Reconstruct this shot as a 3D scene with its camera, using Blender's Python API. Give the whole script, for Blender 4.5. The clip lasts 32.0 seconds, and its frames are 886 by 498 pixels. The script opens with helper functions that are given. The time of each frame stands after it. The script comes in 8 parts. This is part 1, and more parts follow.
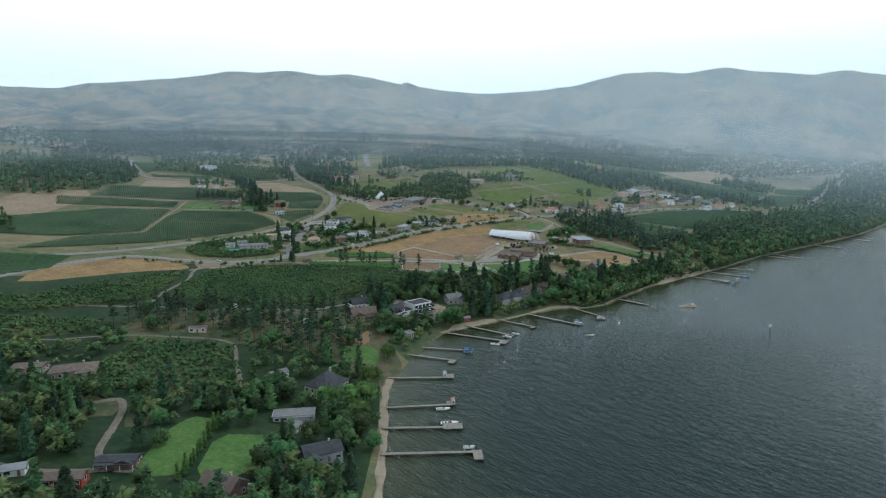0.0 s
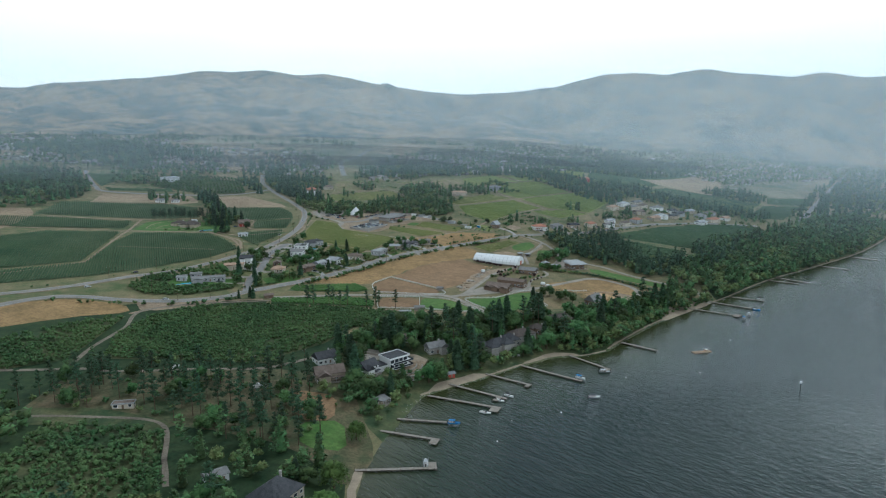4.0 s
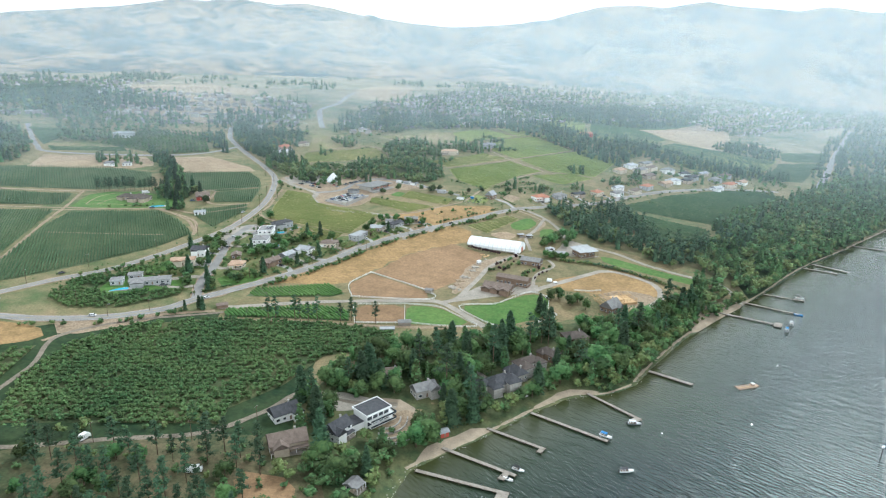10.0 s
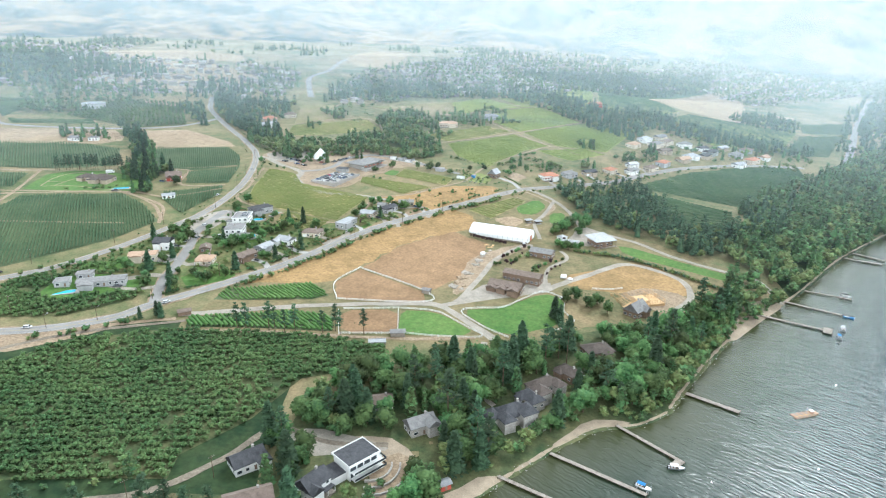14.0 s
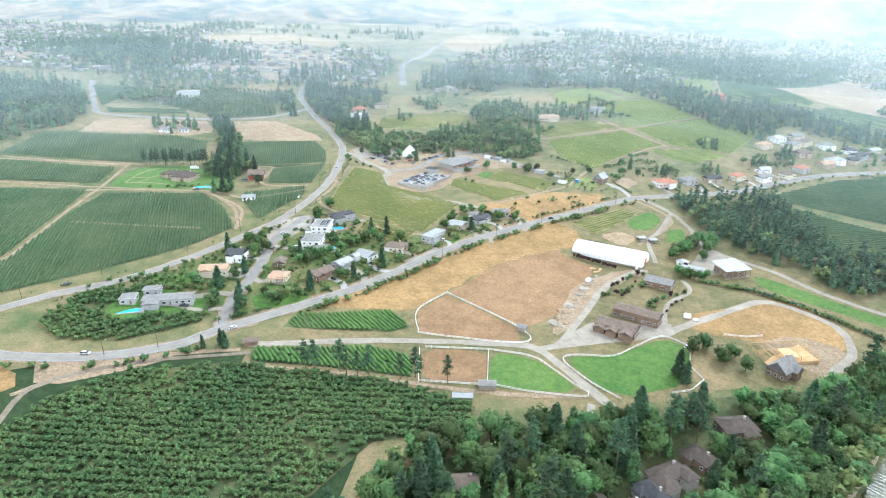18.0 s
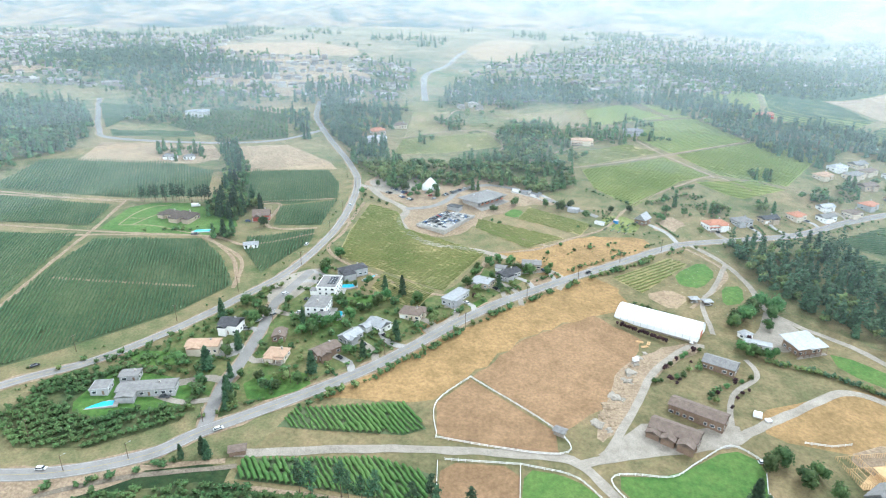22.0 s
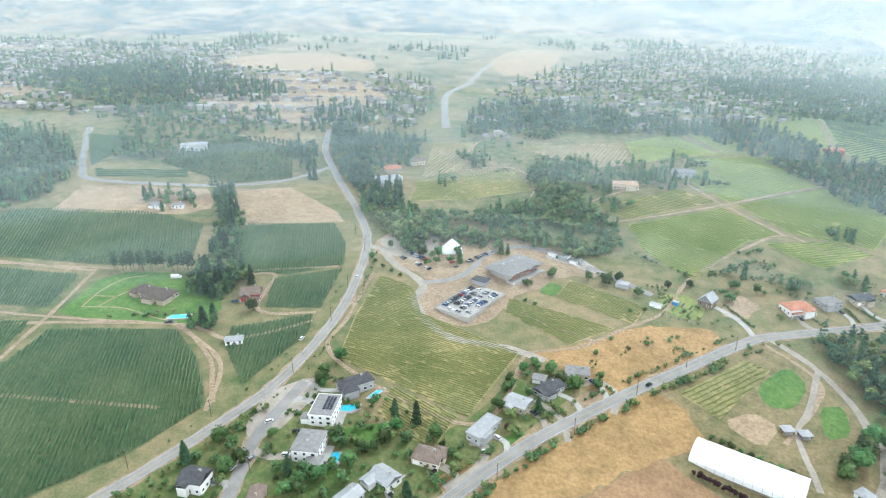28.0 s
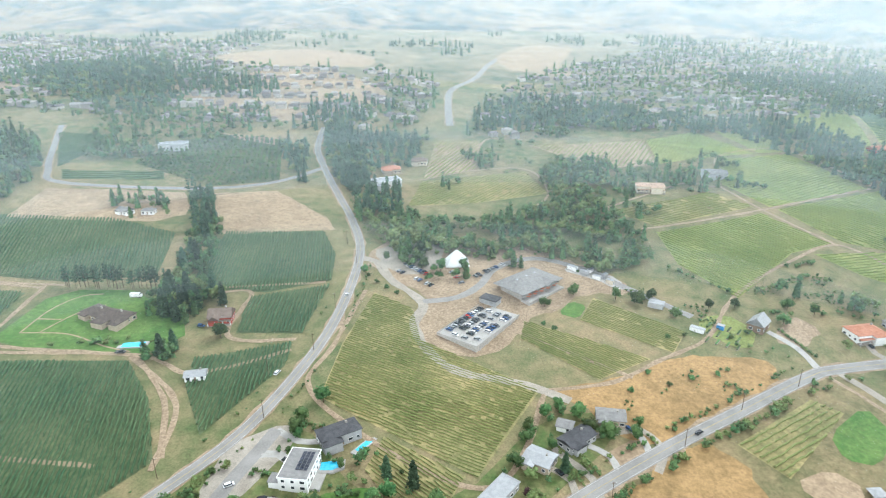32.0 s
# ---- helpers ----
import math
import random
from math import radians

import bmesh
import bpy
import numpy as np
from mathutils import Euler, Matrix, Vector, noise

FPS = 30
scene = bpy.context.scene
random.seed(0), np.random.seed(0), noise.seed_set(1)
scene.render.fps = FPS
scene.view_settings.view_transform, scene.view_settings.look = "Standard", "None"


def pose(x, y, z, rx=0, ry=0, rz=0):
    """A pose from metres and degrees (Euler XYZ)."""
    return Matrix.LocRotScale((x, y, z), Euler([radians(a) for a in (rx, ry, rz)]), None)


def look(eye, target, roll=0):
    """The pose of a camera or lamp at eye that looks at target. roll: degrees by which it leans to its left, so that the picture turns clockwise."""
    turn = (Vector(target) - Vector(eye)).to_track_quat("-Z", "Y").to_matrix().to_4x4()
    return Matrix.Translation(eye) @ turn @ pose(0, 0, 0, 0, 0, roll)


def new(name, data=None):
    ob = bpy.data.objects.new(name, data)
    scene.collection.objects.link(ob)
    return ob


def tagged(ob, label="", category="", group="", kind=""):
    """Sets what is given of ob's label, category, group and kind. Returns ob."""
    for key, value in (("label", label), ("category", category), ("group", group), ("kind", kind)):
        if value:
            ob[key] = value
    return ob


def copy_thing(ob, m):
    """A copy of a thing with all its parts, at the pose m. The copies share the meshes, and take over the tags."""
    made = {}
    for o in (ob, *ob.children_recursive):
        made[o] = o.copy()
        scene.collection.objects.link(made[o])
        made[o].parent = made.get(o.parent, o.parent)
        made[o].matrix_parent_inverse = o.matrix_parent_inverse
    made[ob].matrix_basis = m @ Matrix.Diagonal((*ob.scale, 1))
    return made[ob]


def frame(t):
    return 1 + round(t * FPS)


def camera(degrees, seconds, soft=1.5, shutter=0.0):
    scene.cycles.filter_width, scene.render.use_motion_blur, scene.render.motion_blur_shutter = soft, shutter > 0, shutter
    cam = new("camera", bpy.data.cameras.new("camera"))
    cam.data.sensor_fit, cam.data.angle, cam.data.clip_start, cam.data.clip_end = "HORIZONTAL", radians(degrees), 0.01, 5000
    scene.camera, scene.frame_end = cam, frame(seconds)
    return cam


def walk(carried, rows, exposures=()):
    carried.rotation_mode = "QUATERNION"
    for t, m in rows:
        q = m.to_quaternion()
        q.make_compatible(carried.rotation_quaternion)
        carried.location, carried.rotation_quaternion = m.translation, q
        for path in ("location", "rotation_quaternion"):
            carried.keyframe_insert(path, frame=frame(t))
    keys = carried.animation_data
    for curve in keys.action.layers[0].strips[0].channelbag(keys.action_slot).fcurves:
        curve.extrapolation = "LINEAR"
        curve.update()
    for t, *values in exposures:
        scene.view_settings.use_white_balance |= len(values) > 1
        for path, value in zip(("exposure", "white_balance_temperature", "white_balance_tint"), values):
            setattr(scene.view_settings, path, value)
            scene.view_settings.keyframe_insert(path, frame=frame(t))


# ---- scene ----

# ---- the camera: seconds, eye, yaw to the left, pitch up, roll ----
cam = camera(71.3, 32.0, soft=1.15)
PATH = [
    (0, (0.0, 0.0, 130.0), 0.00, -9.83, -0.03),
    (1, (-0.2, 16.4, 134.6), -0.02, -9.89, 0.08),
    (2, (0.2, 34.8, 138.4), -0.50, -9.94, 0.02),
    (3, (-1.5, 50.6, 142.9), -1.14, -9.90, 0.47),
    (3.5, (0.1, 58.9, 145.2), -1.46, -9.95, 0.20),
    (5.5, (0.9, 92.1, 154.5), -2.71, -9.85, 0.25),
    (6, (0.4, 99.4, 157.4), -2.82, -9.85, 0.35),
    (6.5, (1.4, 108.8, 158.7), -2.76, -10.03, 0.30),
    (7, (1.5, 117.2, 160.9), -2.80, -11.20, 0.38),
    (7.5, (1.7, 124.3, 163.5), -2.81, -12.17, 0.36),
    (8, (1.7, 132.1, 166.4), -2.86, -13.07, 0.37),
    (8.5, (1.3, 140.1, 169.2), -2.98, -14.37, 0.44),
    (9, (1.5, 148.6, 171.0), -3.01, -15.59, 0.38),
    (9.5, (1.8, 156.8, 173.4), -3.02, -15.91, 0.42),
    (10, (1.8, 164.9, 175.2), -3.06, -15.96, 0.40),
    (11, (2.6, 181.1, 174.6), -3.10, -15.88, 0.35),
    (12, (3.4, 197.2, 174.5), -3.13, -15.93, 0.35),
    (12.5, (3.4, 205.0, 174.4), -3.21, -16.37, 0.37),
    (13, (3.9, 213.8, 173.5), -3.24, -17.15, 0.43),
    (14, (3.8, 229.6, 173.7), -3.35, -18.88, 0.44),
    (14.5, (4.1, 238.0, 173.5), -3.38, -19.65, 0.45),
    (15, (3.9, 246.5, 173.7), -0.05, -20.25, 0.24),
    (15.5, (4.1, 254.1, 175.4), 4.16, -20.78, 0.02),
    (17.5, (0.3, 283.0, 177.6), 5.21, -20.53, -0.07),
    (18, (-0.6, 291.4, 180.2), 5.27, -20.60, -0.11),
    (19, (-2.0, 307.6, 184.8), 5.37, -20.58, -0.12),
    (20, (-3.8, 324.0, 189.7), 5.42, -20.63, -0.15),
    (21, (-5.4, 340.2, 195.3), 5.52, -20.79, -0.22),
    (21.5, (-6.4, 348.2, 198.5), 6.64, -20.88, -0.33),
    (22, (-7.6, 356.8, 201.0), 7.46, -20.94, -0.41),
    (22.5, (-9.6, 364.8, 203.1), 7.58, -20.93, -0.40),
    (23, (-9.5, 373.5, 206.1), 7.95, -21.08, -0.54),
    (24, (-12.4, 389.1, 208.9), 7.94, -20.87, -0.55),
    (25, (-15.4, 405.1, 212.7), 7.92, -20.77, -0.55),
    (25.5, (-16.0, 413.5, 215.3), 8.00, -20.84, -0.59),
    (27.5, (-23.3, 446.9, 226.6), 9.19, -21.31, -0.64),
    (28, (-24.0, 455.2, 228.7), 9.31, -21.32, -0.55),
    (28.5, (-26.8, 463.8, 229.4), 9.19, -21.31, -0.50),
    (29, (-27.1, 470.4, 228.9), 9.27, -21.29, -0.58),
    (30, (-29.3, 485.7, 223.7), 9.29, -21.27, -0.61),
    (31, (-32.1, 501.2, 218.1), 9.29, -21.25, -0.64),
    (31.5, (-33.1, 508.8, 216.0), 9.44, -21.27, -0.68),
    (32, (-33.7, 515.8, 212.6), 9.68, -21.15, -0.75),
]


def ahead(yaw, pitch):
    a, b = radians(yaw), radians(pitch)
    return Vector((-math.sin(a) * math.cos(b), math.cos(a) * math.cos(b), math.sin(b)))


walk(
    cam,
    [(t, look(eye, Vector(eye) + 50 * ahead(yaw, pitch), roll)) for t, eye, yaw, pitch, roll in PATH],
    exposures=[(0, -1.0, 5050, -2), (6, -1.02, 5050, -2), (7, -0.93, 5100, -1), (9, -0.06, 5250, 0), (12, 0.15, 5350, 1), (13, 0.24, 5350, 1), (15, 0.55, 5300, 2), (18, 0.57, 5250, 2), (22, 0.47, 5200, 1), (25, 0.42, 5250, 1), (28, 0.36, 5350, 1), (32, 0.36, 5450, 2)],
)

# ---- sky and sun: a smoky white summer sky ----
SUN_AZ, SUN_EL = radians(38), radians(48)
world = bpy.data.worlds.new("sky")
scene.world = world
world.use_nodes = True
wn, wl = world.node_tree.nodes, world.node_tree.links
sky = wn.new("ShaderNodeTexSky")
sky.sky_type, sky.sun_disc = "NISHITA", False
sky.sun_elevation, sky.sun_rotation = SUN_EL, SUN_AZ
sky.dust_density, sky.air_density, sky.ozone_density = 6.0, 1.0, 1.0
smoke = wn.new("ShaderNodeBackground")
lie, up, glow = wn.new("ShaderNodeTexCoord"), wn.new("ShaderNodeSeparateXYZ"), wn.new("ShaderNodeMapRange")
wl.new(lie.outputs["Generated"], up.inputs[0])
wl.new(up.outputs["Z"], glow.inputs["Value"])
glow.inputs["From Min"].default_value, glow.inputs["From Max"].default_value = 0.0, 0.9
glow.inputs["To Min"].default_value, glow.inputs["To Max"].default_value = 3.1, 0.65
wl.new(glow.outputs[0], smoke.inputs["Strength"])
cloud, pale = wn.new("ShaderNodeTexNoise"), wn.new("ShaderNodeValToRGB")
cloud.inputs["Scale"].default_value, cloud.inputs["Detail"].default_value = 5.0, 5.0
flat = wn.new("ShaderNodeMapping")
flat.inputs["Scale"].default_value = (1, 1, 6)
wl.new(lie.outputs["Generated"], flat.inputs["Vector"])
wl.new(flat.outputs[0], cloud.inputs["Vector"])
wl.new(cloud.outputs["Fac"], pale.inputs["Fac"])
pale.color_ramp.elements[0].position, pale.color_ramp.elements[1].position = 0.35, 0.65
pale.color_ramp.elements[0].color, pale.color_ramp.elements[1].color = (1.03, 0.965, 0.9, 1), (1.08, 1.0, 0.935, 1)
wl.new(pale.outputs["Color"], smoke.inputs["Color"])
wn["Background"].inputs["Strength"].default_value = 0.02
both = wn.new("ShaderNodeAddShader")
wl.new(sky.outputs[0], wn["Background"].inputs["Color"])
wl.new(wn["Background"].outputs[0], both.inputs[0])
wl.new(smoke.outputs[0], both.inputs[1])
wl.new(both.outputs[0], wn["World Output"].inputs["Surface"])

sun = new("sun", bpy.data.lights.new("sun", "SUN"))
sun.data.energy, sun.data.angle, sun.data.color = 1.75, radians(12), (1.0, 0.94, 0.84)
sun.matrix_world = look(
    (0, 0, 900),
    (-math.sin(SUN_AZ) * math.cos(SUN_EL) * 100, -math.cos(SUN_AZ) * math.cos(SUN_EL) * 100, 900 - math.sin(SUN_EL) * 100),
)

# ---- materials ----
def material(name, dark, light, scale=0.3, rough=0.9, metal=0.0, bump=0.0, fine=3.0, vary=0.0, island=False, detail=6.0, spec=0.3, grit=0.0):
    """Two colours mixed by coarse and fine noise; vary: how much single pieces differ in brightness and hue."""
    m = bpy.data.materials.new(name)
    m.use_nodes = True
    n, l = m.node_tree.nodes, m.node_tree.links
    b = n["Principled BSDF"]
    b.inputs["Roughness"].default_value, b.inputs["Metallic"].default_value = rough, metal
    b.inputs["Specular IOR Level"].default_value = spec
    geo = n.new("ShaderNodeNewGeometry")
    a, c = n.new("ShaderNodeTexNoise"), n.new("ShaderNodeTexNoise")
    a.inputs["Scale"].default_value, a.inputs["Detail"].default_value = scale, detail
    c.inputs["Scale"].default_value, c.inputs["Detail"].default_value = fine, 3.0
    l.new(geo.outputs["Position"], a.inputs["Vector"])
    l.new(geo.outputs["Position"], c.inputs["Vector"])
    mean = n.new("ShaderNodeMath")
    mean.operation = "MULTIPLY_ADD"
    mean.inputs[1].default_value = 0.45
    half = n.new("ShaderNodeMath")
    half.operation, half.inputs[1].default_value = "MULTIPLY", 0.55
    l.new(a.outputs["Fac"], half.inputs[0])
    l.new(c.outputs["Fac"], mean.inputs[0])
    l.new(half.outputs[0], mean.inputs[2])
    ramp = n.new("ShaderNodeValToRGB")
    ramp.color_ramp.elements[0].position, ramp.color_ramp.elements[1].position = 0.36, 0.64
    ramp.color_ramp.elements[0].color, ramp.color_ramp.elements[1].color = (*dark, 1), (*light, 1)
    l.new(mean.outputs[0], ramp.inputs["Fac"])
    out = ramp.outputs["Color"]
    if vary:
        hsv = n.new("ShaderNodeHueSaturation")
        rnd = geo.outputs["Random Per Island"] if island else n.new("ShaderNodeObjectInfo").outputs["Random"]
        v, h = n.new("ShaderNodeMapRange"), n.new("ShaderNodeMapRange")
        v.inputs["To Min"].default_value, v.inputs["To Max"].default_value = 1 - vary, 1 + vary
        h.inputs["To Min"].default_value, h.inputs["To Max"].default_value = 0.5 - 0.06 * vary, 0.5 + 0.06 * vary
        l.new(rnd, v.inputs["Value"])
        l.new(rnd, h.inputs["Value"])
        l.new(v.outputs[0], hsv.inputs["Value"])
        l.new(h.outputs[0], hsv.inputs["Hue"])
        l.new(out, hsv.inputs["Color"])
        out = hsv.outputs["Color"]
    if grit:
        small, tuft, mult = n.new("ShaderNodeTexNoise"), n.new("ShaderNodeMapRange"), n.new("ShaderNodeVectorMath")
        small.inputs["Scale"].default_value, small.inputs["Detail"].default_value, small.inputs["Roughness"].default_value = grit, 5.0, 0.7
        tuft.inputs["From Min"].default_value, tuft.inputs["From Max"].default_value = 0.33, 0.67
        tuft.inputs["To Min"].default_value, tuft.inputs["To Max"].default_value = 0.72, 1.26
        mult.operation = "MULTIPLY"
        l.new(geo.outputs["Position"], small.inputs["Vector"])
        l.new(small.outputs["Fac"], tuft.inputs["Value"])
        l.new(out, mult.inputs[0])
        l.new(tuft.outputs[0], mult.inputs[1])
        out = mult.outputs["Vector"]
    l.new(out, b.inputs["Base Color"])
    if bump:
        bp = n.new("ShaderNodeBump")
        bp.inputs["Strength"].default_value, bp.inputs["Distance"].default_value = bump, 0.3
        l.new(c.outputs["Fac"], bp.inputs["Height"])
        l.new(bp.outputs["Normal"], b.inputs["Normal"])
    return m


M = {
    "ground": material("dry_grass_ground", (0.08, 0.112, 0.04), (0.25, 0.195, 0.105), 0.014, bump=0.4, fine=0.1, grit=0.9),
    "far_ground": material("hillside", (0.07, 0.1, 0.055), (0.3, 0.23, 0.15), 0.006, fine=0.03),
    "lawn": material("lawn_grass", (0.06, 0.135, 0.025), (0.12, 0.19, 0.045), 0.03, bump=0.3, fine=0.2, grit=0.5),
    "meadow": material("meadow_grass", (0.07, 0.12, 0.03), (0.19, 0.17, 0.075), 0.04, bump=0.3, fine=0.2, grit=0.5),
    # near-black green: the shade under trees is put into this ground colour
    "shade_floor": material("tree_shade_floor", (0.014, 0.036, 0.012), (0.04, 0.062, 0.02), 0.05, fine=0.2, grit=0.5),
    "grove": material("dry_grove_floor", (0.045, 0.07, 0.026), (0.16, 0.125, 0.068), 0.05, fine=0.15, grit=0.6),
    "earth_track": material("packed_earth_track", (0.15, 0.125, 0.095), (0.24, 0.2, 0.15), 0.1, fine=0.6, grit=1.2),
    "paddock": material("dry_paddock", (0.2, 0.125, 0.064), (0.3, 0.19, 0.1), 0.025, bump=0.3, fine=0.1, grit=0.6),
    "straw": material("golden_dry_grass", (0.22, 0.145, 0.06), (0.35, 0.225, 0.097), 0.03, bump=0.4, fine=0.12, grit=0.5),
    "tan": material("mown_tan_field", (0.26, 0.19, 0.12), (0.35, 0.265, 0.17), 0.03, fine=0.12, grit=0.4),
    "dirt": material("bare_dirt", (0.23, 0.17, 0.11), (0.34, 0.26, 0.175), 0.08, bump=0.3, fine=0.4, grit=0.8),
    "gravel": material("pale_gravel", (0.25, 0.22, 0.18), (0.37, 0.33, 0.275), 0.06, bump=0.3, fine=0.3, grit=2.0),
    "asphalt": material("worn_asphalt", (0.2, 0.19, 0.178), (0.29, 0.275, 0.258), 0.12, fine=1.5),
    "concrete": material("concrete", (0.31, 0.295, 0.27), (0.42, 0.4, 0.37), 0.3, fine=2.0),
    "sand": material("beach_sand", (0.26, 0.21, 0.15), (0.4, 0.32, 0.23), 0.2, fine=1.5),
    "paint": material("white_road_paint", (0.42, 0.41, 0.39), (0.55, 0.54, 0.51), 0.5),
    "yellow": material("yellow_road_paint", (0.36, 0.29, 0.12), (0.46, 0.37, 0.17), 0.5),
    "vine": material("vine_leaves", (0.036, 0.082, 0.036), (0.088, 0.132, 0.057), 0.02, fine=0.3, bump=0.6),
    "vine_pale": material("sunlit_vine_leaves", (0.14, 0.175, 0.055), (0.235, 0.24, 0.088), 0.02, fine=0.8, bump=0.6),
    "hill_vine": material("bright_hillside_vine_leaves", (0.135, 0.19, 0.048), (0.23, 0.255, 0.078), 0.016, fine=0.6, bump=0.5),
    "green_floor": material("green_hillside_sward", (0.15, 0.195, 0.052), (0.27, 0.27, 0.088), 0.014, fine=0.08, grit=0.5),
    "vine_floor_dark": material("green_grass_between_vines", (0.072, 0.108, 0.048), (0.13, 0.148, 0.074), 0.03, fine=0.15, grit=0.5),
    "vine_floor": material("mown_grass_between_vines", (0.19, 0.185, 0.075), (0.33, 0.27, 0.125), 0.02, fine=0.1, grit=0.4),
    "orchard": material("orchard_leaves", (0.042, 0.086, 0.03), (0.112, 0.162, 0.054), 0.03, fine=0.5, vary=0.3, island=True),
    # grass under trees, kept darker than open lawn to hold their shade
    "orchard_floor": material("shade_toned_grass", (0.04, 0.068, 0.026), (0.13, 0.13, 0.056), 0.03, fine=0.12, grit=0.6),
    "dry_farm": material("parched_farm_grass", (0.115, 0.115, 0.05), (0.25, 0.19, 0.1), 0.025, bump=0.3, fine=0.12, grit=0.5),
    "vine_bright": material("full_green_vine_leaves", (0.06, 0.135, 0.032), (0.12, 0.2, 0.055), 0.03, fine=0.5, bump=0.5),
    "needle": material("pine_needles", (0.026, 0.055, 0.028), (0.066, 0.11, 0.052), 0.3, fine=1.2, vary=0.35),
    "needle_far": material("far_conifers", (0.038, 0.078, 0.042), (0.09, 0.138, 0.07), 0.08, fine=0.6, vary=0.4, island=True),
    "leaf": material("broad_leaves", (0.034, 0.074, 0.024), (0.1, 0.155, 0.048), 0.1, fine=0.8, vary=0.5),
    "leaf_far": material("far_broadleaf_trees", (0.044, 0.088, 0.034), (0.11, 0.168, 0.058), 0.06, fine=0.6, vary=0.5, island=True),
    "leaf_light": material("pale_green_leaves", (0.085, 0.125, 0.04), (0.17, 0.2, 0.07), 0.06, fine=0.6, vary=0.4, island=True),
    "willow": material("willow_leaves", (0.05, 0.1, 0.02), (0.12, 0.185, 0.045), 0.25, fine=1.2, vary=0.2),
    "plum": material("dark_red_leaves", (0.03, 0.014, 0.018), (0.06, 0.03, 0.03), 0.4, fine=1.5, vary=0.3),
    "bark": material("bark", (0.06, 0.045, 0.03), (0.16, 0.11, 0.07), 1.0, bump=0.5),
    "wood": material("weathered_boards", (0.2, 0.17, 0.14), (0.36, 0.32, 0.27), 0.6, fine=4.0),
    "timber": material("fresh_timber", (0.5, 0.33, 0.16), (0.66, 0.46, 0.25), 0.6, fine=4.0),
    "white": material("white_paint", (0.7, 0.69, 0.66), (0.8, 0.79, 0.77), 0.4, rough=0.6),
    "fabric": material("white_tent_fabric", (0.74, 0.74, 0.73), (0.84, 0.84, 0.83), 0.15, rough=0.5),
    "cream": material("cream_stucco", (0.5, 0.43, 0.33), (0.62, 0.55, 0.44), 0.4),
    "beige": material("beige_siding", (0.33, 0.27, 0.2), (0.44, 0.37, 0.28), 0.4),
    "brown": material("brown_siding", (0.14, 0.095, 0.065), (0.24, 0.17, 0.12), 0.4),
    "grey": material("grey_siding", (0.28, 0.28, 0.28), (0.4, 0.4, 0.39), 0.4),
    "red": material("barn_red_siding", (0.28, 0.05, 0.035), (0.4, 0.09, 0.06), 0.5),
    "stone": material("grey_stone_wall", (0.28, 0.26, 0.23), (0.45, 0.42, 0.38), 1.0, bump=0.6),
    "roof_dark": material("charcoal_shingles", (0.045, 0.045, 0.05), (0.09, 0.09, 0.095), 0.5, fine=3.0),
    "roof_grey": material("grey_shingles", (0.17, 0.165, 0.16), (0.27, 0.26, 0.25), 0.5, fine=3.0),
    "roof_brown": material("brown_shingles", (0.13, 0.1, 0.08), (0.22, 0.17, 0.14), 0.5, fine=3.0),
    "roof_umber": material("dark_umber_shingles", (0.07, 0.056, 0.048), (0.125, 0.1, 0.085), 0.5, fine=3.0),
    "roof_tan": material("tan_shingles", (0.36, 0.24, 0.16), (0.48, 0.34, 0.24), 0.5, fine=3.0),
    "roof_red": material("terracotta_tiles", (0.33, 0.14, 0.085), (0.45, 0.22, 0.14), 0.5, fine=3.0),
    "roof_pale": material("pale_metal_roof", (0.26, 0.265, 0.27), (0.36, 0.365, 0.37), 0.5, rough=0.45),
    "glass": material("window_glass", (0.02, 0.025, 0.03), (0.05, 0.06, 0.07), 0.2, rough=0.08, spec=0.6),
    "pool": material("pool_water", (0.05, 0.42, 0.62), (0.12, 0.55, 0.75), 0.6, rough=0.08, spec=0.5),
    "tyre": material("rubber", (0.015, 0.015, 0.015), (0.03, 0.03, 0.03), 2.0),
    "blue": material("blue_canvas", (0.03, 0.14, 0.35), (0.06, 0.24, 0.5), 0.6),
    "rust": material("rusty_red_paint", (0.4, 0.14, 0.08), (0.55, 0.24, 0.15), 0.6),
    "metal": material("galvanised_steel", (0.35, 0.36, 0.37), (0.5, 0.5, 0.51), 0.8, rough=0.4, metal=0.7),
    "panel": material("solar_panel", (0.012, 0.016, 0.03), (0.03, 0.035, 0.05), 0.8, rough=0.15),
    "town_wall": material("town_walls", (0.24, 0.215, 0.19), (0.42, 0.38, 0.34), 0.02, vary=0.5, island=True),
    "town_roof": material("town_roofs", (0.15, 0.14, 0.135), (0.3, 0.265, 0.245), 0.02, vary=0.6, island=True),
}
CAR_PAINT = [
    material("white_car_paint", (0.66, 0.66, 0.66), (0.76, 0.76, 0.76), 0.5, rough=0.25),
    material("black_car_paint", (0.015, 0.015, 0.018), (0.03, 0.03, 0.032), 0.5, rough=0.25),
    material("silver_car_paint", (0.33, 0.34, 0.35), (0.42, 0.43, 0.44), 0.5, rough=0.25, metal=0.4),
    material("blue_car_paint", (0.03, 0.07, 0.17), (0.05, 0.1, 0.24), 0.5, rough=0.25),
    material("red_car_paint", (0.3, 0.025, 0.02), (0.42, 0.04, 0.03), 0.5, rough=0.25),
    material("dark_grey_car_paint", (0.07, 0.07, 0.075), (0.11, 0.11, 0.115), 0.5, rough=0.25),
]


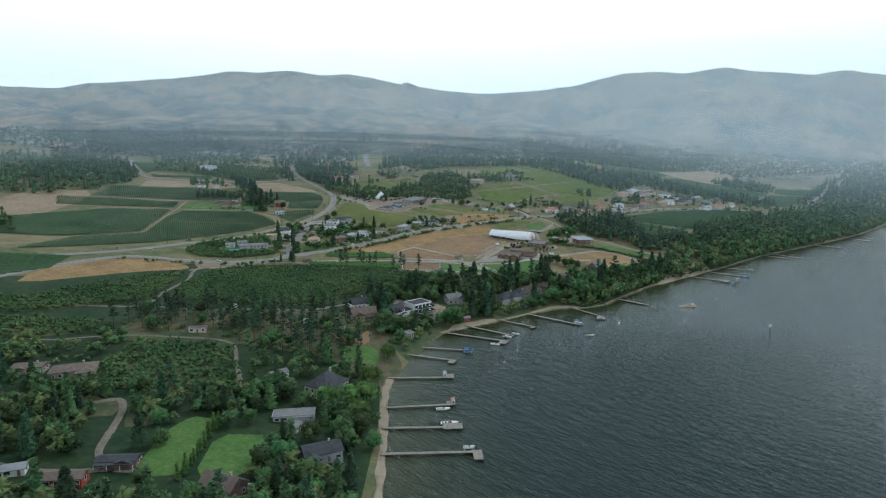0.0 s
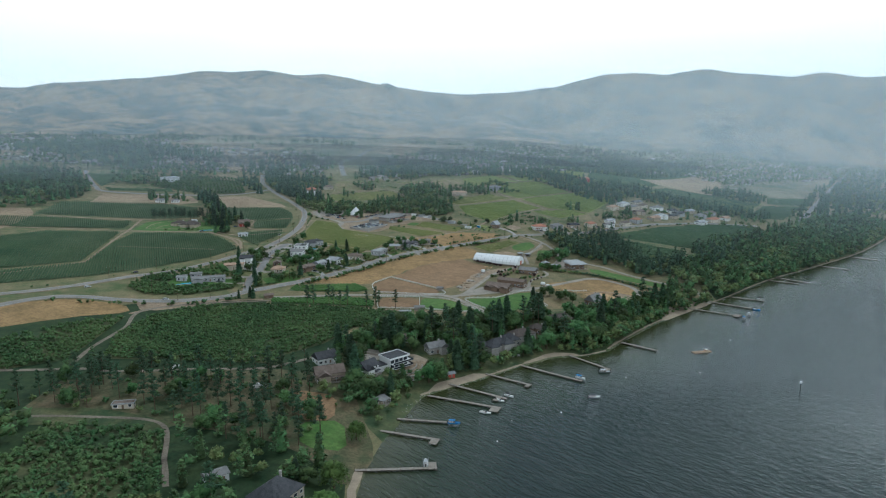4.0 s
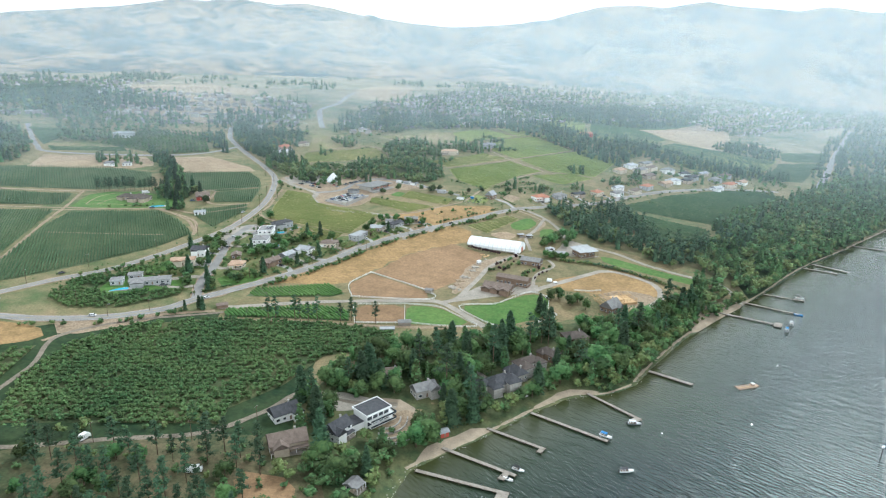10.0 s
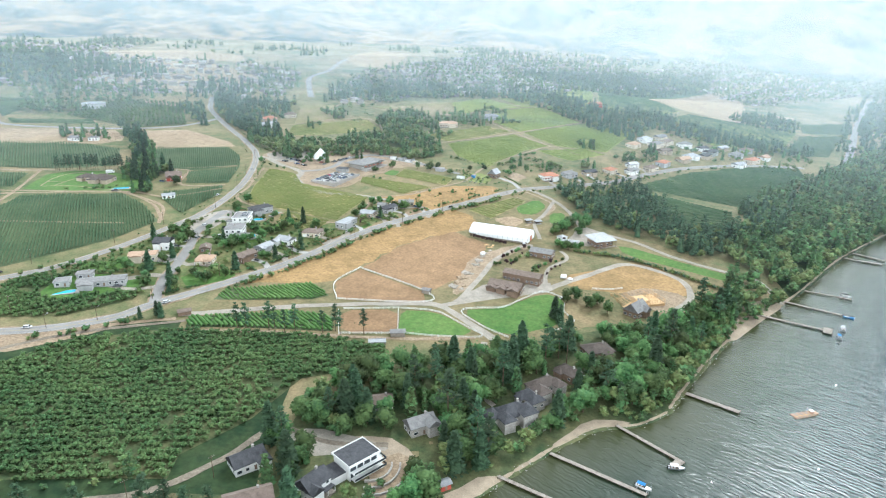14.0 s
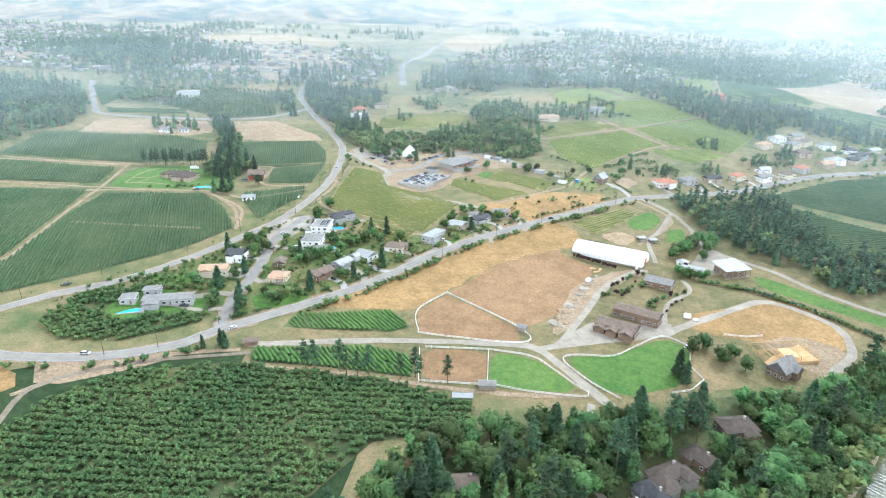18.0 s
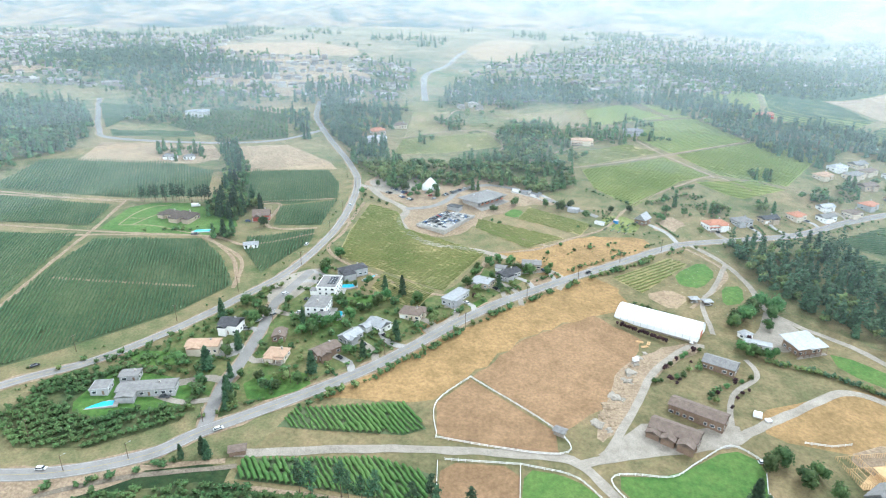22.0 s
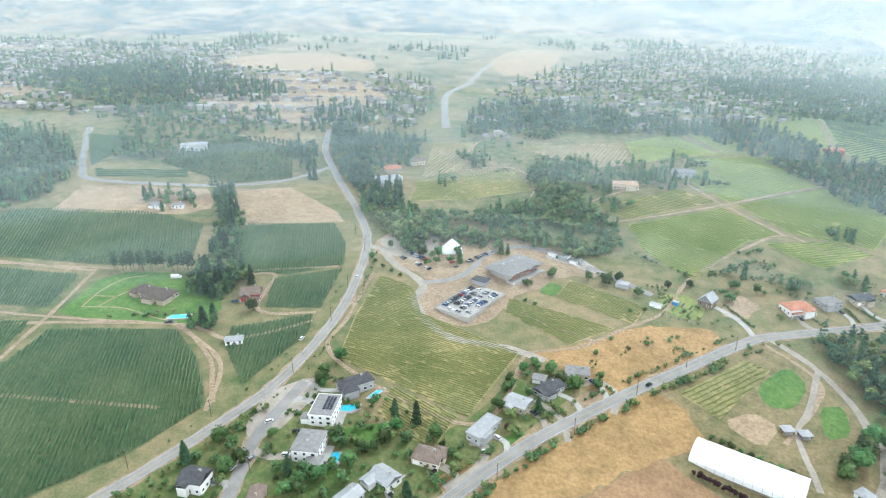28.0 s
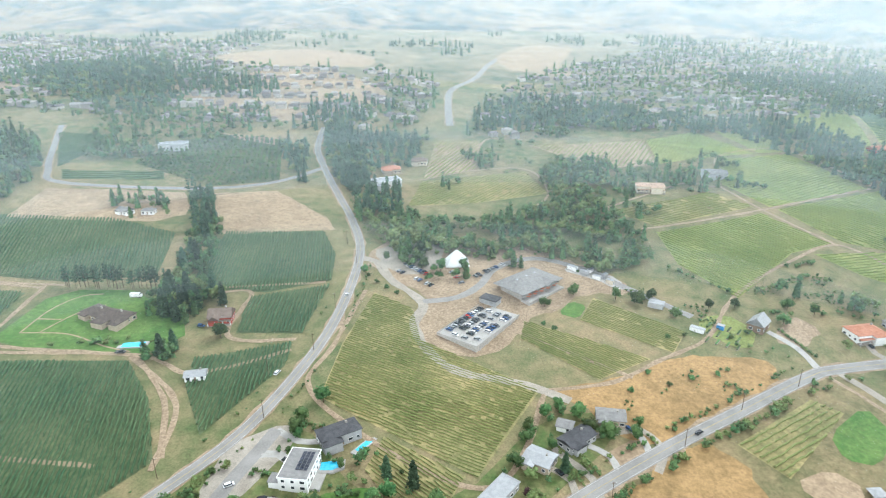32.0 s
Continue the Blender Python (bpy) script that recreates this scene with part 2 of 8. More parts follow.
# ---- mesh helpers ----
class Form:
    """Collects vertices and faces, with a material slot per face, for one mesh."""

    def __init__(self):
        self.v, self.f, self.s = [], [], []

    def add(self, verts, faces, slot=0):
        k = len(self.v)
        self.v += verts
        self.f += [tuple(k + i for i in f) for f in faces]
        self.s += [slot] * len(faces)
        return self

    def box(self, x0, x1, y0, y1, z0, z1, slot=0):
        v = [(x, y, z) for z in (z0, z1) for x, y in ((x0, y0), (x1, y0), (x1, y1), (x0, y1))]
        return self.add(v, [(3, 2, 1, 0), (4, 5, 6, 7), (0, 1, 5, 4), (1, 2, 6, 5), (2, 3, 7, 6), (3, 0, 4, 7)], slot)

    def solid(self, outline, z0, z1, slot=0, shrink=1.0):
        n = len(outline)
        cx, cy = sum(p[0] for p in outline) / n, sum(p[1] for p in outline) / n
        top = [(cx + (x - cx) * shrink, cy + (y - cy) * shrink, z1) for x, y in outline]
        v = [(x, y, z0) for x, y in outline] + top
        sides = [(i, (i + 1) % n, n + (i + 1) % n, n + i) for i in range(n)]
        return self.add(v, sides + [tuple(range(n, 2 * n)), tuple(reversed(range(n)))], slot)

    def tube(self, a, b, r0, r1, sides=6, slot=0):
        a, b = Vector(a), Vector(b)
        q = (b - a).to_track_quat("Z", "Y")
        ring = [Vector((math.cos(i * math.tau / sides), math.sin(i * math.tau / sides), 0)) for i in range(sides)]
        v = [tuple(a + q @ (p * r0)) for p in ring] + [tuple(b + q @ (p * r1)) for p in ring]
        sides_f = [(i, (i + 1) % sides, sides + (i + 1) % sides, sides + i) for i in range(sides)]
        return self.add(v, sides_f + [tuple(range(sides, 2 * sides)), tuple(reversed(range(sides)))], slot)

    def mesh(self, name, *mats):
        me = bpy.data.meshes.new(name)
        me.from_pydata(self.v, [], self.f)
        for m in mats:
            me.materials.append(m)
        if len(mats) > 1:
            me.polygons.foreach_set("material_index", self.s)
        me.update()
        return me


def mesh_of(name, verts, faces, mat, smooth=False):
    """A mesh from arrays of places and of triangles or quads."""
    me = bpy.data.meshes.new(name)
    verts, faces = np.asarray(verts, np.float32), np.asarray(faces, np.int32)
    k = faces.shape[1]
    me.vertices.add(len(verts))
    me.vertices.foreach_set("co", verts.ravel())
    me.loops.add(faces.size)
    me.loops.foreach_set("vertex_index", faces.ravel())
    me.polygons.add(len(faces))
    me.polygons.foreach_set("loop_start", np.arange(0, faces.size, k, dtype=np.int32))
    if smooth:
        me.polygons.foreach_set("use_smooth", np.ones(len(faces), bool))
    me.materials.append(mat)
    me.update(calc_edges=True)
    return me


def part(name, form, mat, parent, label="", at=None):
    """One mesh object under a thing or a part. form: a Form or a finished mesh; mat: a material or several."""
    me = form if isinstance(form, bpy.types.Mesh) else form.mesh(name, *(mat if isinstance(mat, (list, tuple)) else [mat]))
    ob = new(name, me)
    ob.parent = parent
    if at is not None:
        ob.location = at
    return tagged(ob, label)


def thing(name, label, category, m=None, group="", kind=""):
    ob = new(name)
    ob.empty_display_size = 0.5
    if m is not None:
        ob.matrix_basis = m
    return tagged(ob, label, category, group, kind)


def one(name, form, mat, label, category, m=None, group="", kind=""):
    """A thing that is a single mesh."""
    ob = part(name, form, mat, None, label)
    if m is not None:
        ob.matrix_basis = m
    return tagged(ob, label, category, group, kind)


rng = np.random.default_rng(7)

# ---- lie of the land: the shore runs north along the beach, then bends east; the ground climbs away from it ----
SHORE = np.array([
    (-16, -4000), (-16, 0), (-20, 150), (-25, 249), (-29, 304), (-27, 327), (-21, 354), (-10, 385), (-1, 409), (18, 423), (37, 435), (63, 455), (90, 472), (112, 474), (131, 484), (151, 508), (192, 551), (235, 587), (288, 629), (365, 697), (465, 770), (589, 865), (704, 974), (1000, 1230), (5000, 2600),
], float)
RISE_D = [-4000, -60, -12, 0, 8, 30, 110, 200, 280, 440, 550, 680, 1130, 2500, 4500]
RISE_Z = [-14.0, -7.0, -1.6, 0.0, 1.5, 6.0, 14.5, 20.0, 31.0, 46.0, 53.0, 66.0, 130.0, 190.0, 230.0]


def inland(x, y):
    """Metres from the shore line, below zero over the lake."""
    p = np.stack([np.ravel(x), np.ravel(y)], 1).astype(float)
    best, side = np.full(len(p), 1e18), np.ones(len(p))
    for a, b in zip(SHORE[:-1], SHORE[1:]):
        ab = b - a
        u = np.clip(((p - a) @ ab) / (ab @ ab), 0, 1)
        d2 = ((p - a - u[:, None] * ab) ** 2).sum(1)
        c = ab[0] * (p[:, 1] - a[1]) - ab[1] * (p[:, 0] - a[0])
        near = d2 < best - 1e-9
        best[near], side[near] = d2[near], np.sign(c[near])
    return (np.sqrt(best) * side).reshape(np.shape(x))


def height(x, y):
    d = inland(x, y)
    return np.interp(d, RISE_D, RISE_Z) + 34 * np.exp(-((x - 260) ** 2 + (y - 1280) ** 2) / 80000) * np.clip(d / 200, 0, 1)


GX = np.concatenate([-600 - np.geomspace(12, 4400, 42)[::-1], np.arange(-600, 501, 7.0), 500 + np.geomspace(10, 4500, 46)])
GY = np.concatenate([-120 - np.geomspace(12, 4000, 24)[::-1], np.arange(-120, 1301, 7.0), 1300 + np.geomspace(10, 3400, 46)])
GZ = height(*np.meshgrid(GX, GY, indexing="ij"))


def ground_z(x, y):
    """Height of the ground sheet's own facets."""
    i = np.clip(np.searchsorted(GX, x, side="right") - 1, 0, len(GX) - 2)
    j = np.clip(np.searchsorted(GY, y, side="right") - 1, 0, len(GY) - 2)
    u, v = (x - GX[i]) / (GX[i + 1] - GX[i]), (y - GY[j]) / (GY[j + 1] - GY[j])
    return (1 - u) * (1 - v) * GZ[i, j] + u * (1 - v) * GZ[i + 1, j] + (1 - u) * v * GZ[i, j + 1] + u * v * GZ[i + 1, j + 1]


def gz(x, y):
    return float(ground_z(np.float64(x), np.float64(y)))


def place(x, y, yaw=0.0, up=0.0):
    return pose(x, y, gz(x, y) + up, 0, 0, yaw)


nx, ny = len(GX), len(GY)
gxx, gyy = np.meshgrid(GX, GY, indexing="ij")
quads = np.array([(i * ny + j, (i + 1) * ny + j, (i + 1) * ny + j + 1, i * ny + j + 1) for i in range(nx - 1) for j in range(ny - 1)])
ground = new("ground", mesh_of("ground", np.stack([gxx, gyy, GZ], -1).reshape(-1, 3), quads, M["ground"], True))
ground.data.materials.append(M["far_ground"])
far_face = np.hypot(gxx.ravel(), gyy.ravel())[np.asarray(quads)[:, 0]] > 1500
ground.data.polygons.foreach_set("material_index", far_face.astype(np.int32))
tagged(ground, "gently rising lakeside land of dry grass and earth", "ground", kind="structure")


def inside(poly, x, y):
    """Which of the points lie in the polygon."""
    x, y = np.asarray(x, float), np.asarray(y, float)
    hit = np.zeros(x.shape, bool)
    for (ax, ay), (bx, by) in zip(poly, poly[1:] + poly[:1]):
        cut = (ay > y) != (by > y)
        hit ^= cut & (x < (bx - ax) * (y - ay) / (by - ay if by != ay else 1e-9) + ax)
    return hit


def soften(poly, rounds=1):
    """Corners cut, as a mower or a grader leaves them."""
    for _ in range(rounds):
        out = []
        for (ax, ay), (bx, by) in zip(poly, poly[1:] + poly[:1]):
            out += [(ax * 0.8 + bx * 0.2, ay * 0.8 + by * 0.2), (ax * 0.2 + bx * 0.8, ay * 0.2 + by * 0.8)]
        poly = out
    return poly


def patch(name, poly, mat, lift, label, category="field", step=6.0, soft=1, wobble=0.0):
    """A piece of ground cover that follows the land."""
    poly = soften(list(poly), soft) if soft else list(poly)
    bm = bmesh.new()
    dense = []
    for (ax, ay), (bx, by) in zip(poly, poly[1:] + poly[:1]):
        n = max(1, int(math.hypot(bx - ax, by - ay) / step))
        dense += [(ax + (bx - ax) * k / n, ay + (by - ay) * k / n) for k in range(n)]
    if wobble:
        dense = [(x + wobble * noise.noise((x * 0.11, y * 0.11, 3)), y + wobble * noise.noise((x * 0.11, y * 0.11, 9))) for x, y in dense]
    face = bm.faces.new([bm.verts.new((x, y, 0)) for x, y in dense])
    for axis, n in ((0, (1, 0, 0)), (1, (0, 1, 0))):
        lo, hi = min(p[axis] for p in dense), max(p[axis] for p in dense)
        grid = GX if axis == 0 else GY
        for c in grid[(grid > lo) & (grid < hi)]:
            bmesh.ops.bisect_plane(bm, geom=bm.verts[:] + bm.edges[:] + bm.faces[:], plane_co=[c * k for k in n], plane_no=n)
    bmesh.ops.triangulate(bm, faces=[f for f in bm.faces if len(f.verts) > 4])
    for v in bm.verts:
        v.co.z = gz(v.co.x, v.co.y) + lift
    me = bpy.data.meshes.new(name)
    bm.normal_update()
    for f in bm.faces:
        if f.normal.z < 0:
            f.normal_flip()
        f.smooth = True
    bm.to_mesh(me)
    bm.free()
    me.materials.append(mat)
    return tagged(new(name, me), label, category, kind="structure")


def curve_through(points, step=4.0):
    """A smooth line through the points, in even steps."""
    p = [points[0], *points, points[-1]]
    out = []
    for a, b, c, d in zip(p, p[1:], p[2:], p[3:]):
        n = max(2, int(math.hypot(c[0] - b[0], c[1] - b[1]) / step))
        for k in range(n):
            t = k / n
            out.append(tuple(0.5 * (2 * b[i] + (c[i] - a[i]) * t + (2 * a[i] - 5 * b[i] + 4 * c[i] - d[i]) * t * t + (3 * b[i] - a[i] - 3 * c[i] + d[i]) * t**3) for i in (0, 1)))
    return out + [tuple(points[-1])]


def offset_line(line, side):
    out = []
    for k, (x, y) in enumerate(line):
        (ax, ay), (bx, by) = line[max(k - 1, 0)], line[min(k + 1, len(line) - 1)]
        n = math.hypot(bx - ax, by - ay) or 1
        out.append((x - (by - ay) / n * side, y + (bx - ax) / n * side))
    return out


def ribbon(name, points, width, mat, lift, label, category="road", step=3.5, rough_edge=0.0, parent=None):
    """A road or track laid along a line, with a low crown."""
    line = curve_through(points, step)
    cols = []
    for k, s in enumerate((-0.5, -0.25, 0, 0.25, 0.5)):
        row = []
        for i, (x, y) in enumerate(offset_line(line, 1e-6)):
            w = width * (1 + rough_edge * noise.noise((x * 0.09, y * 0.09, k * 7.0)))
            row.append(w * s)
        cols.append(row)
    verts = []
    for i in range(len(line)):
        (ax, ay), (bx, by) = line[max(i - 1, 0)], line[min(i + 1, len(line) - 1)]
        n = math.hypot(bx - ax, by - ay) or 1
        for k in range(5):
            x, y = line[i][0] - (by - ay) / n * cols[k][i], line[i][1] + (bx - ax) / n * cols[k][i]
            verts.append((x, y, gz(x, y) + lift + (0.06 if k == 2 else 0.03 if k in (1, 3) else 0)))
    faces = [(5 * i + k, 5 * i + 5 + k, 5 * i + 6 + k, 5 * i + 1 + k) for i in range(len(line) - 1) for k in range(4)]
    ob = new(name, mesh_of(name, verts, [f[::-1] for f in faces], mat, True))
    ob.parent = parent
    return tagged(ob, label, "" if parent else category, kind="" if parent else "structure")


# ---- the lake ----
def lake_material():
    m = bpy.data.materials.new("lake_water")
    m.use_nodes = True
    n, l = m.node_tree.nodes, m.node_tree.links
    b = n["Principled BSDF"]
    b.inputs["Roughness"].default_value, b.inputs["IOR"].default_value = 0.17, 1.33
    depth = n.new("ShaderNodeAttribute")
    depth.attribute_name = "depth"
    ramp = n.new("ShaderNodeValToRGB")
    ramp.color_ramp.elements[0].color, ramp.color_ramp.elements[1].color = (0.045, 0.05, 0.018, 1), (0.013, 0.026, 0.024, 1)
    mid = ramp.color_ramp.elements.new(0.45)
    mid.color = (0.022, 0.036, 0.02, 1)
    l.new(depth.outputs["Fac"], ramp.inputs["Fac"])
    l.new(ramp.outputs["Color"], b.inputs["Base Color"])
    geo, turn = n.new("ShaderNodeNewGeometry"), n.new("ShaderNodeMapping")
    turn.vector_type = "TEXTURE"
    turn.inputs["Rotation"].default_value = (0, 0, radians(-50))
    turn.inputs["Scale"].default_value = (8, 4, 8)
    l.new(geo.outputs["Position"], turn.inputs["Vector"])
    swell, chop = n.new("ShaderNodeTexNoise"), n.new("ShaderNodeTexNoise")
    swell.inputs["Scale"].default_value, swell.inputs["Detail"].default_value = 1.6, 4.0
    chop.inputs["Scale"].default_value, chop.inputs["Detail"].default_value = 7.0, 3.0
    add = n.new("ShaderNodeMath")
    add.operation, add.inputs[1].default_value = "MULTIPLY_ADD", 0.35
    l.new(turn.outputs[0], swell.inputs["Vector"])
    l.new(turn.outputs[0], chop.inputs["Vector"])
    l.new(chop.outputs["Fac"], add.inputs[0])
    l.new(swell.outputs["Fac"], add.inputs[2])
    bp = n.new("ShaderNodeBump")
    bp.inputs["Strength"].default_value, bp.inputs["Distance"].default_value = 0.85, 3.0
    crest = n.new("ShaderNodeTexWave")
    crest.bands_direction = "Y"
    crest.inputs["Scale"].default_value, crest.inputs["Distortion"].default_value = 0.55, 9.0
    crest.inputs["Detail"].default_value, crest.inputs["Detail Scale"].default_value = 3.0, 1.6
    l.new(turn.outputs[0], crest.inputs["Vector"])
    tall = n.new("ShaderNodeMath")
    tall.operation, tall.inputs[1].default_value = "MULTIPLY_ADD", 0.4
    l.new(crest.outputs["Fac"], tall.inputs[0])
    l.new(add.outputs[0], tall.inputs[2])
    gust = n.new("ShaderNodeAttribute")
    gust.attribute_name = "gust"
    wave = n.new("ShaderNodeMath")
    wave.operation = "MULTIPLY"
    l.new(tall.outputs[0], wave.inputs[0])
    l.new(gust.outputs["Fac"], wave.inputs[1])
    l.new(wave.outputs[0], bp.inputs["Height"])
    l.new(bp.outputs["Normal"], b.inputs["Normal"])
    return m


wx = np.concatenate([np.arange(-60, 500, 6.0), 500 + np.geomspace(8, 4400, 40)])
wy = np.concatenate([-60 - np.geomspace(8, 3800, 24)[::-1], np.arange(-60, 700, 6.0), 700 + np.geomspace(8, 3900, 40)])
wxx, wyy = np.meshgrid(wx, wy, indexing="ij")
wn_, wm_ = len(wx), len(wy)
wq = np.array([(i * wm_ + j, (i + 1) * wm_ + j, (i + 1) * wm_ + j + 1, i * wm_ + j + 1) for i in range(wn_ - 1) for j in range(wm_ - 1)])
shore_d = inland(wxx, wyy).ravel()
wq = wq[(shore_d[wq] < 3).any(1)]
lake = new("water", mesh_of("water", np.stack([wxx, wyy, 0 * wxx], -1).reshape(-1, 3), wq, lake_material(), True))
lake.data.attributes.new("depth", "FLOAT", "POINT").data.foreach_set("value", np.clip(-shore_d / 70, 0, 1).astype(np.float32))
lake.data.attributes.new("gust", "FLOAT", "POINT").data.foreach_set("value", np.clip(0.62 - np.hypot(wxx - 110, wyy - 130).ravel() / 560, 0.07, 0.56).astype(np.float32) * np.clip(0.65 - shore_d / 60, 0.65, 1).astype(np.float32))
tagged(lake, "dark rippled lake water, greener in the shallows", "lake", kind="structure")

# a strip of sand along the water's edge
for a, b, wide in ((2, 5, 3.4), (8, 11, 1.7), (11, 14, 1.4), (14, 22, 1.6)):
    ribbon("beach", offset_line([tuple(p) for p in SHORE[a : b + 1]], 1.2), wide, M["sand"], 0.12, "narrow strip of pale sand at the water's edge", "beach", rough_edge=0.9)
patch("beach", [(2, 412), (14, 420), (30, 431), (42, 440), (34, 441), (20, 433), (6, 424)], M["sand"], 0.2, "sandy cove beside the docks", "beach", wobble=2)
patch("beach", [(66, 457), (90, 473), (110, 475), (104, 479), (88, 478), (68, 462)], M["sand"], 0.2, "sandy cove with a low bank", "beach", wobble=2)
patch("terrace_ground", [(-34, 456), (-8, 462), (6, 450), (8, 436), (-4, 430), (-14, 438)], M["sand"], 0.2, "pale bare ground of the new terraces", "yard", wobble=2)
patch("beach", [(196, 552), (236, 586), (262, 606), (258, 616), (228, 602), (202, 572)], M["sand"], 0.2, "wide sandy corner of the beach beside the docks", "beach")


sr = np.random.default_rng(23)
stones = []
for (ax, ay), (bx, by) in zip(SHORE[7:20], SHORE[8:21]):
    for _ in range(int(math.hypot(bx - ax, by - ay) / 0.9)):
        t, o = sr.random(), sr.normal(0.2, 1.3)
        n_ = math.hypot(bx - ax, by - ay)
        stones.append((ax + (bx - ax) * t - (by - ay) / n_ * o, ay + (by - ay) * t + (bx - ax) / n_ * o, sr.uniform(0.2, 0.6)))
sv, sf = [], []
for x, y, r0 in stones:
    k = len(sv)
    z = max(gz(x, y), -0.1)
    sv += [(x - r0, y, z), (x, y - r0 * 0.8, z), (x + r0, y, z), (x, y + r0 * 0.7, z), (x + 0.1, y, z + r0 * 0.7)]
    sf += [(k, k + 1, k + 4), (k + 1, k + 2, k + 4), (k + 2, k + 3, k + 4), (k + 3, k, k + 4)]
tagged(new("shore_stones", mesh_of("shore_stones", sv, sf, M["stone"])), "grey stones scattered along the water's edge", "stones", kind="stuff")


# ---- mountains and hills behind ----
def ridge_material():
    # forest tone tinted blue for distance haze; tan slopes keep their own colour
    m = material("haze_tinted_mountain_slopes", (0.025, 0.055, 0.07), (0.28, 0.21, 0.14), 0.0045, fine=0.02)
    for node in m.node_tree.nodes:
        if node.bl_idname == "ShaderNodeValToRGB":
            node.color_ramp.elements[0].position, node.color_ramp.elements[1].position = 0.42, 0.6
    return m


RIDGE_AZ = [-75, -50, -34.8, -33.1, -31.1, -29.0, -26.2, -23.2, -21.0, -18.7, -16.2, -13.6, -11.0, -8.5, -6.3, -3.2, 0.3, 3.9, 7.4, 11.8, 13.8, 15.6, 18.4, 20.9, 23.9, 25.8, 30.2, 32.0, 34.8, 50, 75]
RIDGE_EL = [4.2, 5.0, 4.15, 4.11, 4.11, 4.59, 4.88, 5.22, 5.48, 5.93, 5.91, 6.13, 5.76, 5.94, 5.68, 4.97, 4.59, 4.28, 4.4, 4.87, 5.4, 5.78, 5.87, 5.69, 6.06, 5.75, 5.1, 5.33, 4.88, 5.2, 4.3]
az = np.radians(np.linspace(-75, 75, 620))
rad = np.linspace(2300, 4350, 48)
aa, rr = np.meshgrid(az, rad, indexing="ij")
top = np.tan(np.radians(np.interp(np.degrees(aa), RIDGE_AZ, RIDGE_EL))) * 4350 + 128
bumps = np.array([noise.fractal((math.sin(a) * r / 420, math.cos(a) * r / 420, 1.7), 0.9, 2.1, 6) for a, r in zip(aa.ravel(), rr.ravel())]).reshape(aa.shape)
u = (rr - 2300) / (4350 - 2300)
foot = height(np.sin(aa) * 2300, np.cos(aa) * 2300) - 4
mz = foot + (top - foot) * u**1.15 + bumps * 95 * np.sin(np.pi * np.clip(u, 0, 1) ** 1.3) + bumps * 9
mz += 135 * np.exp(-(((np.degrees(aa) - 29.5) / 4.2) ** 2) - ((rr - 2900) / 300) ** 2)
na, nr = aa.shape
mq = np.array([(i * nr + j, (i + 1) * nr + j, (i + 1) * nr + j + 1, i * nr + j + 1) for i in range(na - 1) for j in range(nr - 1)])
mv = np.stack([np.sin(aa) * rr, np.cos(aa) * rr, mz], -1).reshape(-1, 3)
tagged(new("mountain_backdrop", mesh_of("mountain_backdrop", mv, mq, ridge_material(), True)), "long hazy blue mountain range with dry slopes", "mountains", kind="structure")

# ---- haze: thin see-through shells added beyond the fields in place of hazy air ----
def veil_material(name, colour):
    m = bpy.data.materials.new(name)
    m.use_nodes = True
    n, l = m.node_tree.nodes, m.node_tree.links
    n.remove(n["Principled BSDF"])
    clear, scatter, back, lit, mixed = (n.new("ShaderNode" + k) for k in ("BsdfTransparent", "BsdfDiffuse", "BsdfTranslucent", "AddShader", "MixShader"))
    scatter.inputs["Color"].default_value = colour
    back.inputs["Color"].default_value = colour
    l.new(scatter.outputs[0], lit.inputs[0])
    l.new(back.outputs[0], lit.inputs[1])
    thin = n.new("ShaderNodeAttribute")
    thin.attribute_name = "veil"
    l.new(thin.outputs["Fac"], mixed.inputs["Fac"])
    l.new(clear.outputs[0], mixed.inputs[1])
    l.new(lit.outputs[0], mixed.inputs[2])
    l.new(mixed.outputs[0], n["Material Output"].inputs["Surface"])
    return m


# the tint of the haze is the shells' own colour, bluer near, paler far
BLUE_HAZE, PALE_HAZE = veil_material("blue_haze_shell", (0.385, 0.452, 0.49, 1)), veil_material("pale_haze_shell", (0.43, 0.455, 0.468, 1))
